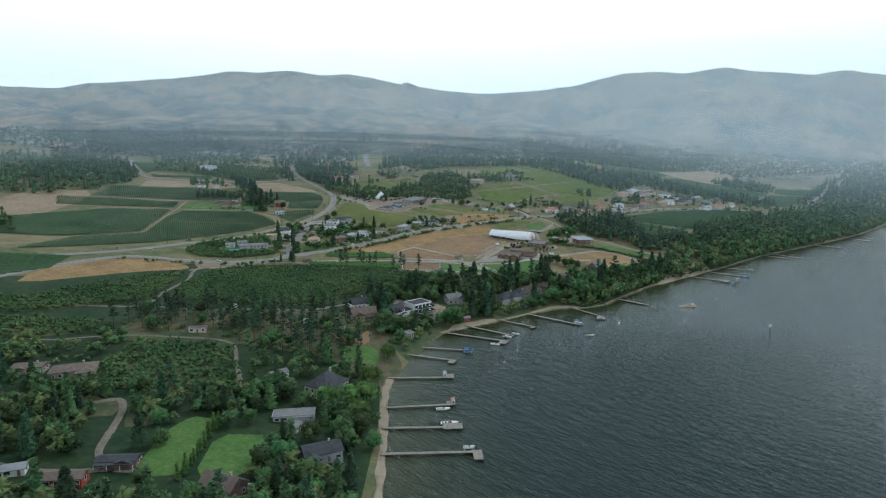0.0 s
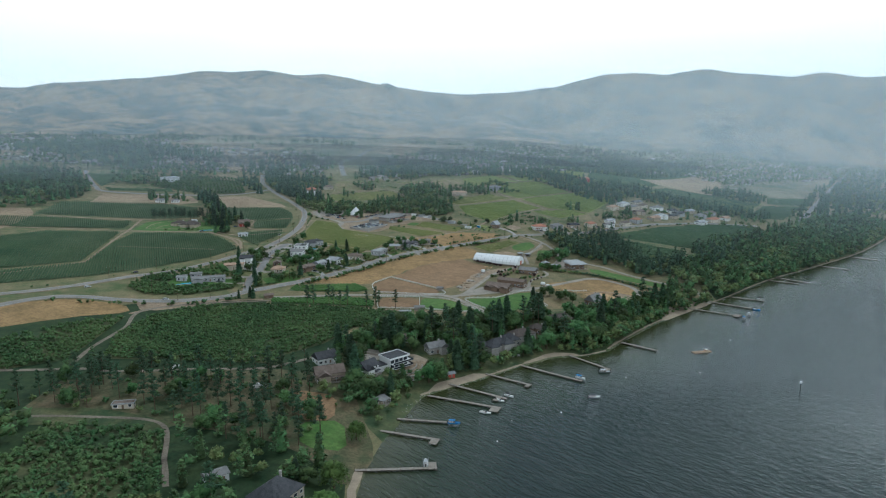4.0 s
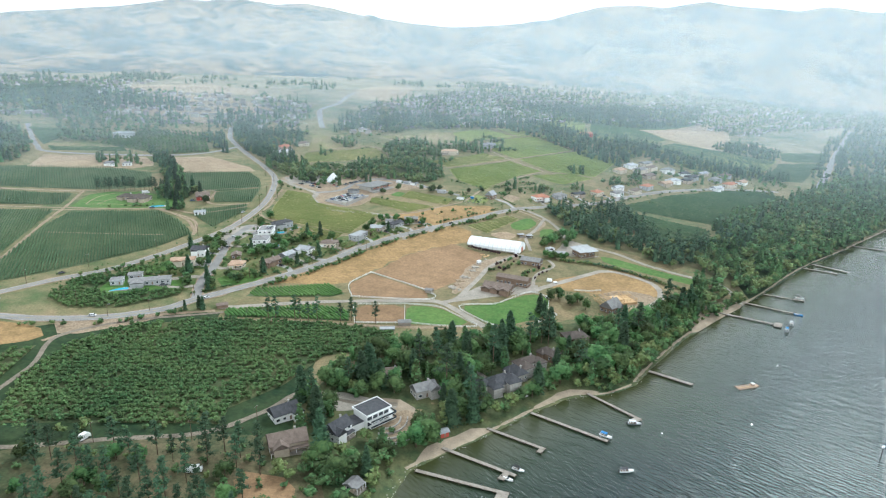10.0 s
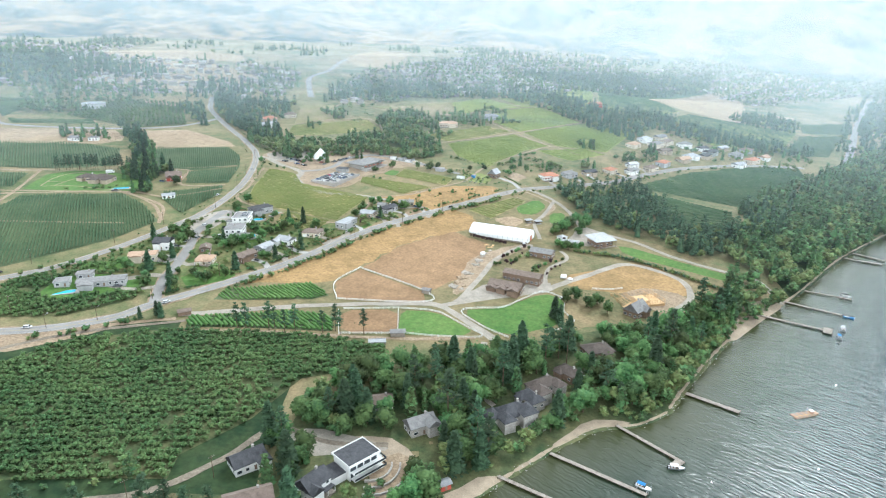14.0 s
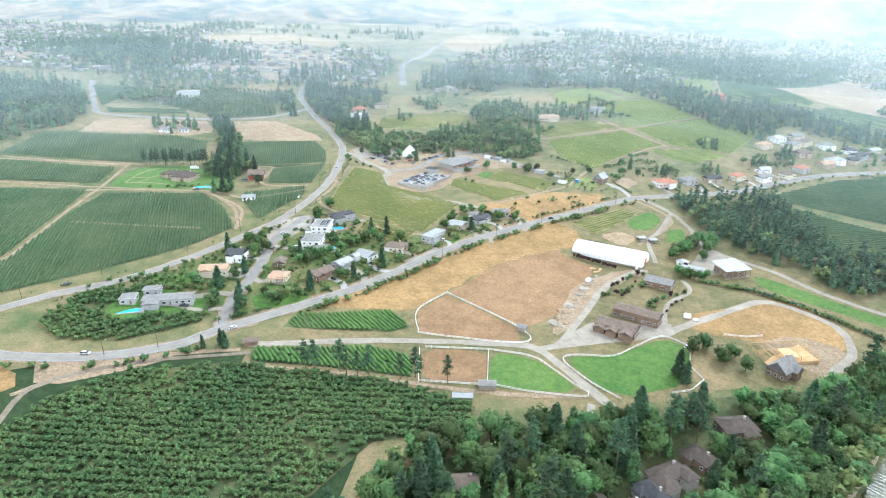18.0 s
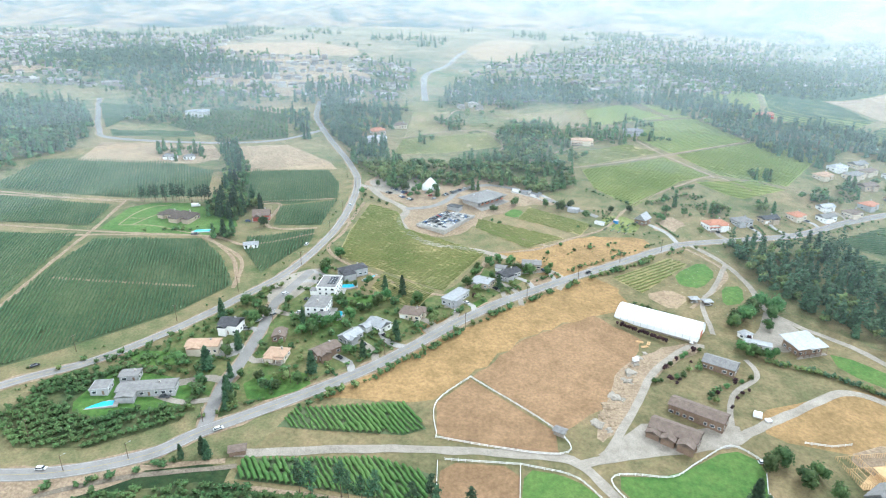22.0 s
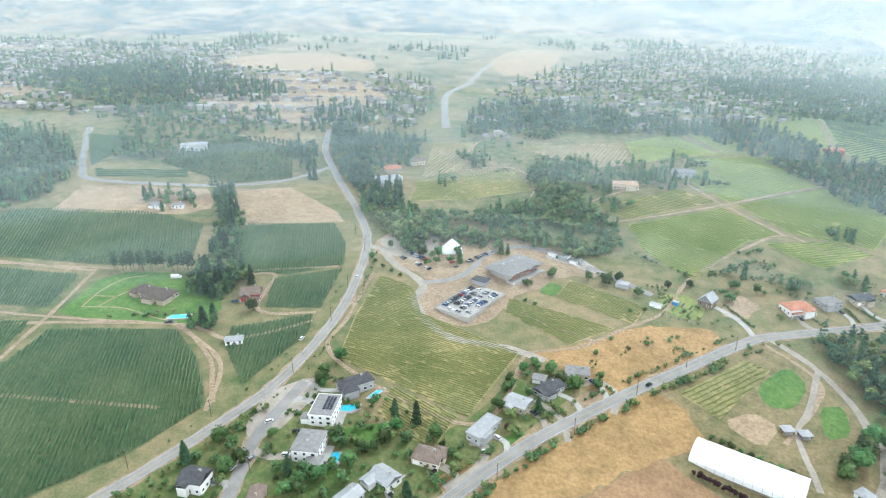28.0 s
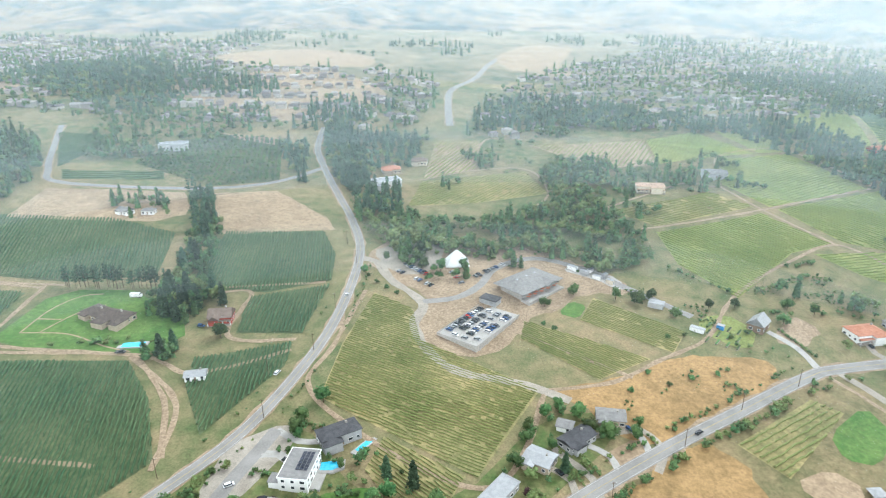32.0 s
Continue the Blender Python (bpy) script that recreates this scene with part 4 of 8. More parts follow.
patch("meadow", [(-560, 780), (-500, 866), (-462, 815), (-445, 665), (-475, 650)], M["tan"], 0.15, "tan meadow beyond the vineyard")
for line in ([(-316, 775), (-290, 779), (-262, 772), (-246, 770)], [(-316, 775), (-318, 800), (-312, 818), (-300, 824)], [(-306, 778), (-300, 800), (-290, 812)], [(-318, 790), (-304, 792)]):
    ribbon("garden_path", line, 1.1, M["tan"], 0.22, "worn straight path across the ranch lawn", "path", rough_edge=0.3)
ribbon("track", [(-60, 672), (-47, 686), (-44, 700), (-52, 702)], 4.5, M["gravel"], 0.27, "pale driveway from the road", "track")
ribbon("track", [(-4, 712), (-8, 728), (-20, 738), (-24, 742)], 3.5, M["gravel"], 0.27, "curved pale driveway", "track")
ribbon("track", [(20, 738), (24, 752), (16, 762), (4, 758), (-10, 752)], 3.5, M["gravel"], 0.27, "curved pale driveway", "track")
ribbon("track", [(-150, 608), (-160, 610), (-172, 604), (-180, 600)], 5.0, M["gravel"], 0.27, "driveway to the low grey house", "track")
patch("forecourt", [(-172, 622), (-156, 628), (-154, 640), (-164, 640)], M["concrete"], 0.26, "pale concrete forecourt of the bungalow", "yard")
patch("golf_green", [(103, 779), (128, 804), (134, 786), (118, 763), (104, 764)], M["lawn"], 0.15, "short-cut green of a small golf hole", "lawn")
patch("dry_lot", [(-30, 781), (5, 798), (40, 820), (100, 819), (60, 783), (20, 752), (0, 759), (-10, 774)], M["straw"], 0.14, "rough lot of dry grass and scrub", "field", wobble=3)


# ---- vines and orchards: rows of leaves, one piece of stuff a field ----
def row_lines(poly, yaw, gap):
    """Stretches (a, b) of parallel rows that cross the polygon."""
    c, s = math.cos(radians(yaw)), math.sin(radians(yaw))
    turned = [(x * c + y * s, -x * s + y * c) for x, y in poly]
    lo, hi = min(p[1] for p in turned), max(p[1] for p in turned)
    out = []
    for v in np.arange(lo + gap * 0.5, hi, gap):
        cuts = sorted(
            ax + (bx - ax) * (v - ay) / (by - ay) for (ax, ay), (bx, by) in zip(turned, turned[1:] + turned[:1]) if (ay > v) != (by > v)
        )
        for a, b in zip(cuts[::2], cuts[1::2]):
            if b - a > 5:
                out.append(((a * c - v * s, a * s + v * c), (b * c - v * s, b * s + v * c)))
    return out


def vine_rows(name, poly, yaw, gap, wide, tall, mat, label, step=2.2, missing=0.04):
    verts, faces = [], []
    for (ax, ay), (bx, by) in row_lines(poly, yaw, gap):
        n = max(2, int(math.hypot(bx - ax, by - ay) / step))
        t = np.linspace(0.01, 0.99, n)
        x, y = ax + (bx - ax) * t, ay + (by - ay) * t
        px, py = -(by - ay), bx - ax
        ln = math.hypot(px, py)
        px, py = px / ln, py / ln
        z = ground_z(x, y)
        vigour = np.array([0.85 + 0.45 * noise.noise((a * 0.035, b * 0.035, 7)) for a, b in zip(x, y)])
        w = wide * rng.uniform(0.7, 1.25, n) * vigour
        h = tall * rng.uniform(0.8, 1.15, n) * vigour
        sway = rng.normal(0, 0.2, n)
        k = len(verts)
        for i in range(n):
            for u, v in ((-0.5, 0.25), (-0.42, 0.8), (0.05, 1.0), (0.45, 0.75), (0.5, 0.25)):
                o = u * w[i] + sway[i]
                verts.append((x[i] + px * o, y[i] + py * o, z[i] + 0.1 + v * h[i]))
        gone = rng.random(n) < missing
        for i in range(n - 1):
            if not gone[i]:
                for j in range(4):
                    faces.append((k + 5 * i + j, k + 5 * i + 5 + j, k + 5 * i + 6 + j, k + 5 * i + 1 + j))
    return tagged(new(name, mesh_of(name, verts, faces, mat)), label, "vines", kind="stuff")


DARK, PALE, HILL = M["vine"], M["vine_pale"], M["hill_vine"]
for key, yaw, gap, mat, label in (
    ("V3", 113, 2.05, DARK, "long even rows of dark green vines"),
    ("V4", 104, 2.05, DARK, "rows of dark green vines beside the road"),
    ("V5", 113, 2.05, DARK, "rows of dark green vines"),
    ("V6", 107, 2.05, DARK, "rows of green vines below the tan field"),
    ("V7", 102, 2.05, DARK, "rows of green vines beside the road bend"),
    ("V8", 118, 2.5, DARK, "broad dark green vineyard"),
    ("V9", -17, 1.75, PALE, "yellow-green vine rows with dry grass between"),
    ("V10", -30, 1.75, PALE, "short rows of yellow-green vines"),
    ("V11", -28, 1.75, PALE, "yellow-green vine rows below the winery"),
    ("V12", -28, 1.75, PALE, "yellow-green vine rows beside the garden"),
    ("V1", -48, 2.2, M["vine_bright"], "short rows of full bright green vines"),
    ("V2", -52, 2.2, M["vine_bright"], "short rows of full bright green vines"),
    ("V13", 40, 3.0, PALE, "thin vine rows on dry ground above the golf hole"),
    ("V14", 118, 2.05, DARK, "rows of dark green vines"),
    ("V15", 40, 3.2, DARK, "rows of dark green vines below the road"),
    ("HA", -40, 3.2, HILL, "vine rows on the open hillside"),
    ("HB", 35, 3.4, HILL, "vine rows on the open hillside"),
    ("HC", -40, 3.4, HILL, "vine rows on the open hillside"),
    ("HD", -20, 3.4, PALE, "thin vine rows on dry ground"),
    ("HE", 70, 4.5, PALE, "thin vine rows on dry ground"),
    ("HF", 70, 3.6, HILL, "vine rows on the hill top"),
    ("HG", 75, 4.5, PALE, "thin vine rows on dry ground"),
    ("HH", 60, 3.4, PALE, "vine rows above the wooded gully"),
    ("HI", 20, 3.2, HILL, "vine rows on the hillside"),
    ("VF", 80, 4.5, DARK, "far vine rows"),
    ("VG", 20, 5.0, DARK, "far rows of fruit bushes"),
    ("EA", 40, 4.0, DARK, "far green vineyard"),
    ("EE", 40, 4.5, HILL, "far green vineyard"),
    ("EF", 40, 5.0, DARK, "far green vineyard"),
    ("EG", 30, 4.5, DARK, "far green crop rows"),
    ("EH", 30, 4.5, DARK, "far green crop rows"),
    ("HJ", 70, 3.6, HILL, "vine rows on the hill top"),
    ("EB", 20, 3.2, DARK, "green crop rows beside the woods"),
    ("EC", 20, 3.4, DARK, "green crop rows beside the woods"),
):
    full = 1.12 if key in ("V1", "V2") else 1.0
    vine_rows("vineyard_rows", FIELDS[key], yaw, gap, (1.05 if mat is DARK else 1.35 if key in ("V1", "V2") else 0.6 if gap < 2 else 0.8) * full * (gap / 2.6 if gap > 3.5 else 1), (1.5 if mat is DARK or key in ("V1", "V2") else 0.9 if gap < 2 else 1.25) * full, mat, label, step=2.4 if gap < 3.3 else 5.0, missing=0.012 if mat is DARK else 0.05)


# ---- trees ----
def ball(radius, squash=1.0, rough=0.25, seed=0.0, subdiv=2):
    bm = bmesh.new()
    bmesh.ops.create_icosphere(bm, subdivisions=subdiv, radius=1.0)
    v = np.array([p.co[:] for p in bm.verts])
    f = np.array([[q.index for q in p.verts] for p in bm.faces])
    bm.free()
    k = np.array([1 + rough * noise.noise((p[0] * 1.7 + seed, p[1] * 1.7, p[2] * 1.7)) * 1.8 for p in v])
    return v * k[:, None] * radius * np.array([1, 1, squash]), f


def sprigs(points, size, r, lift=0.35):
    """A bent spray of leaves, three triangles, at every point."""
    n = len(points)
    a = r.uniform(0, math.tau, n)
    tilt = r.uniform(-0.6, 0.9, n)
    s = size * r.uniform(0.6, 1.4, n)
    d = np.stack([np.cos(a), np.sin(a), 0 * a], 1)
    e = np.stack([-np.sin(a), np.cos(a), 0 * a], 1)
    up = np.stack([0 * a, 0 * a, np.ones(n)], 1)
    d2 = d * np.cos(tilt)[:, None] + up * np.sin(tilt)[:, None]
    s = s[:, None]
    p = np.stack([points, points + d2 * s, points - d2 * s * 0.5 + e * s * 0.8 + up * s * lift, points - d2 * s * 0.5 - e * s * 0.8 - up * s * lift * 0.4], 1)
    k = np.arange(n)[:, None] * 4
    f = np.concatenate([k + [0, 1, 2], k + [0, 2, 3], k + [0, 3, 1]])
    return p.reshape(-1, 3), f


def merge(*pieces):
    v, f, k = [], [], 0
    for pv, pf in pieces:
        v.append(pv)
        f.append(pf + k)
        k += len(pv)
    return np.concatenate(v), np.concatenate(f)


def crown_leafy(r, tall, wide, count, size, blobs=6):
    """Several leaf masses on limbs, with sprays outside them and gaps between."""
    pieces = []
    for k in range(blobs):
        a, d = r.uniform(0, math.tau), wide * (0.0 if k == 0 else r.uniform(0.2, 0.36))
        z = tall * (0.66 if k == 0 else r.uniform(0.38, 0.76))
        rad = wide * (0.34 if k == 0 else r.uniform(0.18, 0.28))
        v, f = ball(rad, r.uniform(0.8, 1.1), 0.35, r.uniform(0, 99), 1)
        c = np.array([math.cos(a) * d, math.sin(a) * d, z])
        pieces.append((v * 0.86 + c, f))
        q = r.normal(size=(count // blobs, 3))
        q /= np.linalg.norm(q, axis=1)[:, None]
        pieces.append(sprigs(q * rad * r.uniform(0.85, 1.2, (len(q), 1)) + c, size, r))
    return merge(*pieces)


def crown_fir(r, tall, wide, count, size, low=0.08):
    """Drooping whorls that narrow to the tip."""
    t = np.sort(r.uniform(0, 1, count) ** 0.8)
    rad = wide * 0.5 * (1 - t) ** 0.7 * r.uniform(0.45, 1.12, count) + 0.1
    a = r.uniform(0, math.tau, count)
    z = tall * (low + (0.98 - low) * t) - rad * 0.25
    pts = np.stack([np.cos(a) * rad, np.sin(a) * rad, z], 1)
    n = 7
    cone_v = [(0.36 * wide * (1 - k / 4) ** 0.8 * math.cos(i * math.tau / n) * (1 + 0.2 * math.sin(i * 2.3)), 0.36 * wide * (1 - k / 4) ** 0.8 * math.sin(i * math.tau / n), tall * (low + (0.95 - low) * k / 4)) for k in range(5) for i in range(n)]
    cone_f = []
    for k in range(4):
        for i in range(n):
            p, q = k * n + i, k * n + (i + 1) % n
            cone_f += [(p, q, q + n), (p, q + n, p + n)]
    return merge((np.array(cone_v), np.array(cone_f)), sprigs(pts, size, r, -0.1))


def crown_pine(r, tall, wide, count, size):
    """Open tufts on the upper half of a bare trunk."""
    pieces = []
    for k in range(11):
        t = k / 10
        z = tall * (0.4 + 0.57 * t)
        d = wide * 0.5 * (1 - 0.75 * t) * r.uniform(0.3, 1.0)
        a = k * 2.4 + r.uniform(-0.5, 0.5)
        c = np.array([math.cos(a) * d, math.sin(a) * d, z])
        v, f = ball(wide * 0.15 * (1.15 - 0.5 * t), 0.6, 0.4, r.uniform(0, 99), 1)
        pieces.append((v + c, f))
        q = r.normal(size=(count // 11, 3)) * np.array([1, 1, 0.5])
        pieces.append(sprigs(q * wide * 0.13 * (1.2 - 0.6 * t) + c, size, r))
    return merge(*pieces)


def crown_willow(r, tall, wide, count, size):
    pieces = []
    for k in range(5):
        v, f = ball(wide * 0.2, 0.8, 0.4, k * 3.1, 2)
        b = k * math.tau / 5
        pieces.append((v + np.array([math.cos(b) * wide * 0.2, math.sin(b) * wide * 0.2, tall * (0.6 + 0.06 * (k % 3))]), f))
    for _ in range(90):
        a, d = r.uniform(0, math.tau), wide * 0.5 * math.sqrt(r.uniform(0.1, 1))
        top, drop = tall * (0.95 - 0.5 * (d / wide * 2) ** 2 * 0.6), tall * r.uniform(0.3, 0.62)
        n = 14
        z = np.linspace(top, max(top - drop, 0.4), n)
        spread = 1 + 0.12 * np.linspace(0, 1, n)
        pts = np.stack([math.cos(a) * d * spread, math.sin(a) * d * spread, z], 1) + r.normal(0, 0.18, (n, 3))
        pieces.append(sprigs(pts, size, r, -0.5))
    return merge(*pieces)


def trunk_form(r, tall, thick, limbs=4, top=0.6):
    f = Form().tube((0, 0, -0.8), (0.1, 0.05, tall * top * 0.5), thick, thick * 0.72, 7).tube((0.1, 0.05, tall * top * 0.5), (0.05, 0.15, tall * top), thick * 0.72, thick * 0.3, 6)
    for k in range(limbs):
        a = k * math.tau / limbs + r.uniform(0, 1)
        z0 = tall * top * r.uniform(0.45, 0.8)
        f.tube((0.08, 0.06, z0), (math.cos(a) * tall * 0.2, math.sin(a) * tall * 0.2, z0 + tall * 0.16), thick * 0.4, thick * 0.12, 5)
    return f


def tree(name, label, crown, tall, thick, mat, seed, limbs=4, top=0.6):
    r = np.random.default_rng(seed)
    ob = thing(name, label, "tree", pose(0, -900, -200))
    part("trunk", trunk_form(r, tall, thick, limbs, top), M["bark"], ob)
    v, f = crown(r)
    part("crown", mesh_of("crown", v, f, mat), None, ob)
    return ob


KINDS = {
    "leafy": [tree("broadleaf_tree", "full green broadleaf tree", lambda r, s=s: crown_leafy(r, 9.5, 7.6 + s % 3, 400, 0.7, 7), 9.5, 0.3, M["leaf"], s) for s in (11, 12, 13, 14)],
    "fir": [tree("conifer", "dark green pointed conifer tree", lambda r, s=s: crown_fir(r, 15.5 + s % 3, 7.0, 420, 0.9), 17, 0.28, M["needle"], s, 0, 0.9) for s in (21, 22, 23)],
    "pine": [tree("pine", "tall open pine with a bare lower trunk", lambda r, s=s: crown_pine(r, 19, 6.6, 320, 0.62), 19, 0.27, M["needle"], s, 3, 0.92) for s in (31, 32, 33)],
    "willow": [tree("willow", "large weeping willow with hanging bright green branches", lambda r, s=s: crown_willow(r, 13, 13, 600, 0.5), 13, 0.5, M["willow"], s) for s in (41, 42)],
    "poplar": [tree("columnar_tree", "slim upright young tree", lambda r, s=s: crown_fir(r, 8, 2.6, 200, 0.55, 0.06), 8, 0.12, M["willow"], s, 0, 0.8) for s in (51,)],
    "shrub": [tree("shrub", "low rounded green shrub", lambda r, s=s: crown_leafy(r, 2.6, 3.6, 110, 0.5), 1.6, 0.1, M["leaf"], s, 3) for s in (61, 62)],
    "plum": [tree("plum_tree", "small dark red-leaved tree", lambda r, s=s: crown_leafy(r, 4.5, 3.8, 130, 0.5), 4.0, 0.12, M["plum"], s, 3) for s in (71,)],
}
GROUPS = {"leafy": "broadleaf trees", "fir": "conifers", "pine": "pines of the grove", "willow": "willows", "poplar": "slim garden trees", "shrub": "garden shrubs", "plum": "red-leaved trees"}
used = {k: 0 for k in KINDS}


def plant(kind, x, y, s=1.0, label=""):
    """One tree of the kind. The first of each shape is moved into its place; the others are copies."""
    n = used[kind]
    used[kind] += 1
    yaw = (n * 137.5) % 360
    m = place(x, y, yaw) @ Matrix.Diagonal((s * (0.9 + 0.2 * ((n * 7) % 5) / 4), s * (0.9 + 0.2 * ((n * 3) % 5) / 4), s, 1))
    shapes = KINDS[kind]
    ob = shapes[n % len(shapes)]
    if n < len(shapes):
        ob.matrix_basis = m
    else:
        root = ob
        ob = copy_thing(root, Matrix.Identity(4))
        ob.matrix_basis = m
    return tagged(ob, label, group=GROUPS[kind])


def scatter_in(poly, gap, r, keep=1.0):
    """Uneven places inside a polygon, at least about a gap apart."""
    xs, ys = [p[0] for p in poly], [p[1] for p in poly]
    out = []
    for x in np.arange(min(xs), max(xs), gap):
        for y in np.arange(min(ys), max(ys), gap):
            if r.random() < keep:
                out.append((x + r.uniform(-0.45, 0.45) * gap, y + r.uniform(-0.45, 0.45) * gap))
    out = np.array(out)
    return out[inside(poly, out[:, 0], out[:, 1])]


FAR_SHAPES = {
    "leafy": [crown_leafy(np.random.default_rng(s), 9.0, 8.0, 84, 1.15, 7) for s in (1, 2, 3, 14)],
    "fir": [crown_fir(np.random.default_rng(s), 15.5, 7.0, 96, 1.4, 0.04) for s in (4, 5, 6)],
    "pine": [crown_pine(np.random.default_rng(s), 19, 7.0, 66, 1.1) for s in (7, 8)],
    "bush": [crown_leafy(np.random.default_rng(s), 3.0, 3.6, 30, 0.7, 5) for s in (9, 10, 11)],
}
# the same trees with fewer sprays, for the hills and the town beyond the fields
DISTANT_SHAPES = {
    "leafy": [crown_leafy(np.random.default_rng(s), 9.0, 8.5, 24, 1.9, 5) for s in (1, 2, 3, 14)],
    "fir": [crown_fir(np.random.default_rng(s), 14.5, 7.0, 24, 2.0, 0.04) for s in (4, 5, 6)],
    "pine": [crown_fir(np.random.default_rng(s), 17.5, 6.4, 24, 1.9, 0.3) for s in (7, 8)],
    "bush": [crown_leafy(np.random.default_rng(s), 3.2, 3.8, 12, 1.1, 4) for s in (9, 10, 11)],
}


def wood(name, spots, kinds, mat, label, size=(0.75, 1.25), category="woods", light=0.42):
    """Many trees as one piece of stuff."""
    vs, fs, tint, k = [], [], [], 0
    for x, y in spots:
        kind = kinds[int(rng.integers(len(kinds)))]
        shapes = (DISTANT_SHAPES if y > 1060 or x > 330 or x < -420 else FAR_SHAPES)[kind]
        v, f = shapes[int(rng.integers(len(shapes)))]
        a, s = rng.uniform(0, math.tau), rng.uniform(*size)
        c, d = math.cos(a) * s, math.sin(a) * s
        q = np.stack([v[:, 0] * c - v[:, 1] * d + x, v[:, 0] * d + v[:, 1] * c + y, v[:, 2] * s * rng.uniform(0.85, 1.15) + gz(x, y)], 1)
        vs.append(q)
        fs.append(f + k)
        tint += [int(kind in ("leafy", "bush") and rng.random() < light)] * len(f)
        k += len(v)
    if vs:
        me = mesh_of(name, np.concatenate(vs), np.concatenate(fs), mat)
        if mat is not M["orchard"]:
            me.materials.append(M["leaf_light"])
            me.polygons.foreach_set("material_index", np.array(tint, np.int32))
        tagged(new(name, me), label, category, kind="stuff")


# orchards in rows
POOL_YARD = [(-214, 574), (-212, 600), (-196, 607), (-166, 606), (-163, 588), (-185, 580), (-195, 572)]
patch("lawn", POOL_YARD, M["lawn"], 0.2, "green lawn round the low grey house", "lawn")
for key, yaw, gap, along, size, label in (
    ("O1", 5, 4.1, 2.3, (0.72, 1.08), "dense orchard of low fruit trees in rows"),
    ("O2", 40, 4.4, 2.8, (0.75, 1.15), "orchard of low green fruit trees round the house"),
    ("O3", 8, 4.6, 3.6, (0.8, 1.3), "dense green orchard of low fruit trees"),
    ("O4", 5, 4.4, 2.8, (0.75, 1.1), "orchard of low fruit trees"),
    ("O5", 5, 4.6, 3.4, (0.8, 1.2), "orchard of low fruit trees"),
    ("OF", 10, 5.5, 5.0, (0.8, 1.3), "far orchard of low green trees"),
):
    spots = []
    for (ax, ay), (bx, by) in row_lines(FIELDS[key], yaw, gap):
        n = max(2, int(math.hypot(bx - ax, by - ay) / along))
        for t in np.linspace(0.01, 0.99, n):
            if rng.random() < 0.93 + 0.2 * noise.noise((ax * 0.02 + t * 3, ay * 0.03, 5.0)):
                spots.append((ax + (bx - ax) * t + rng.normal(0, 0.3), ay + (by - ay) * t + rng.normal(0, 0.3)))
    wood("orchard_trees", [q for q in spots if not bool(inside(POOL_YARD, *q))], ["bush"], M["orchard"], label, size, "orchard")


# ---- houses ----
def roof_form(kind, w, d, h, pitch, over=0.5, thick=0.25):
    """Gable or hip roof with eaves and thickness over a w x d plan, ridge along x."""
    f = Form()
    a, b = w / 2 + over, d / 2 + over
    rise = b * pitch
    end = a if kind == "gable" else max(a - b, 0.2)
    for lift in (0, thick):
        z = h + lift - over * pitch
        f.v += [(-a, -b, z), (a, -b, z), (a, b, z), (-a, b, z), (-end, 0, z + rise), (end, 0, z + rise)]
    f.f = [(6, 7, 11, 10), (8, 9, 10, 11), (7, 8, 11), (9, 6, 10), (1, 0, 4, 5), (3, 2, 5, 4), (2, 1, 5), (0, 3, 4), (0, 1, 7, 6), (1, 2, 8, 7), (2, 3, 9, 8), (3, 0, 6, 9)]
    f.s = [0] * len(f.f)
    return f


WINDOWS = {}


def window_mesh(w, h):
    """The pane and, round it, the frame as one ring."""
    if (w, h) not in WINDOWS:
        ring = Form()
        for y in (-0.07, 0.05):
            for a in (0.12, 0.0):
                ring.v += [(-w / 2 - a, y, -a), (w / 2 + a, y, -a), (w / 2 + a, y, h + a), (-w / 2 - a, y, h + a)]
        for k in range(4):
            n = (k + 1) % 4
            ring.f += [(k, n, 4 + n, 4 + k), (8 + n, 8 + k, 12 + k, 12 + n), (n, k, 8 + k, 8 + n), (4 + k, 4 + n, 12 + n, 12 + k)]
        ring.s = [0] * len(ring.f)
        WINDOWS[(w, h)] = (Form().box(-w / 2, w / 2, -0.02, 0.04, 0, h).mesh("window", M["glass"]), ring.mesh("window_frame", M["white"]))
    return WINDOWS[(w, h)]


def openings(ob, w, d, h, storeys, door=True, garage=False, gap=3.2):
    """Windows along all sides, a door and perhaps a garage door."""
    for side, (long, deep, yaw) in enumerate(((w, d, 0), (d, w, 90), (w, d, 180), (d, w, 270))):
        n = max(1, int(long / gap))
        for s in range(storeys):
            for k in range(n):
                x = (k + 0.5) / n * long - long / 2
                if s == 0 and side == 0 and door and k == n // 2:
                    continue
                if s == 0 and side == 0 and garage and k == 0:
                    continue
                ww = 1.9 if (k + side) % 3 == 0 else 1.3
                pane, ring = window_mesh(ww, 1.3)
                p = part("window", pane, None, ob)
                part("window_frame", ring, None, p)
                p.matrix_local = pose(0, 0, 0, 0, 0, yaw) @ pose(x, -deep / 2 - 0.03, 1.0 + s * 2.9)
        if side == 0 and door:
            n0 = n // 2
            x = (n0 + 0.5) / n * long - long / 2
            p = part("door", Form().box(-0.5, 0.5, -0.06, 0.04, 0, 2.1), M["brown"], ob, "panelled front door")
            p.matrix_local = pose(x, -deep / 2 - 0.03, 0.1)
        if side == 0 and garage:
            x = 0.5 / n * long - long / 2 + 0.6
            f = Form()
            for k in range(4):
                f.box(-1.5, 1.5, -0.05, 0.04, 0.1 + k * 0.55, 0.62 + k * 0.55)
            p = part("garage_door", f, M["white"], ob, "white sectional garage door")
            p.matrix_local = pose(x, -deep / 2 - 0.03, 0)


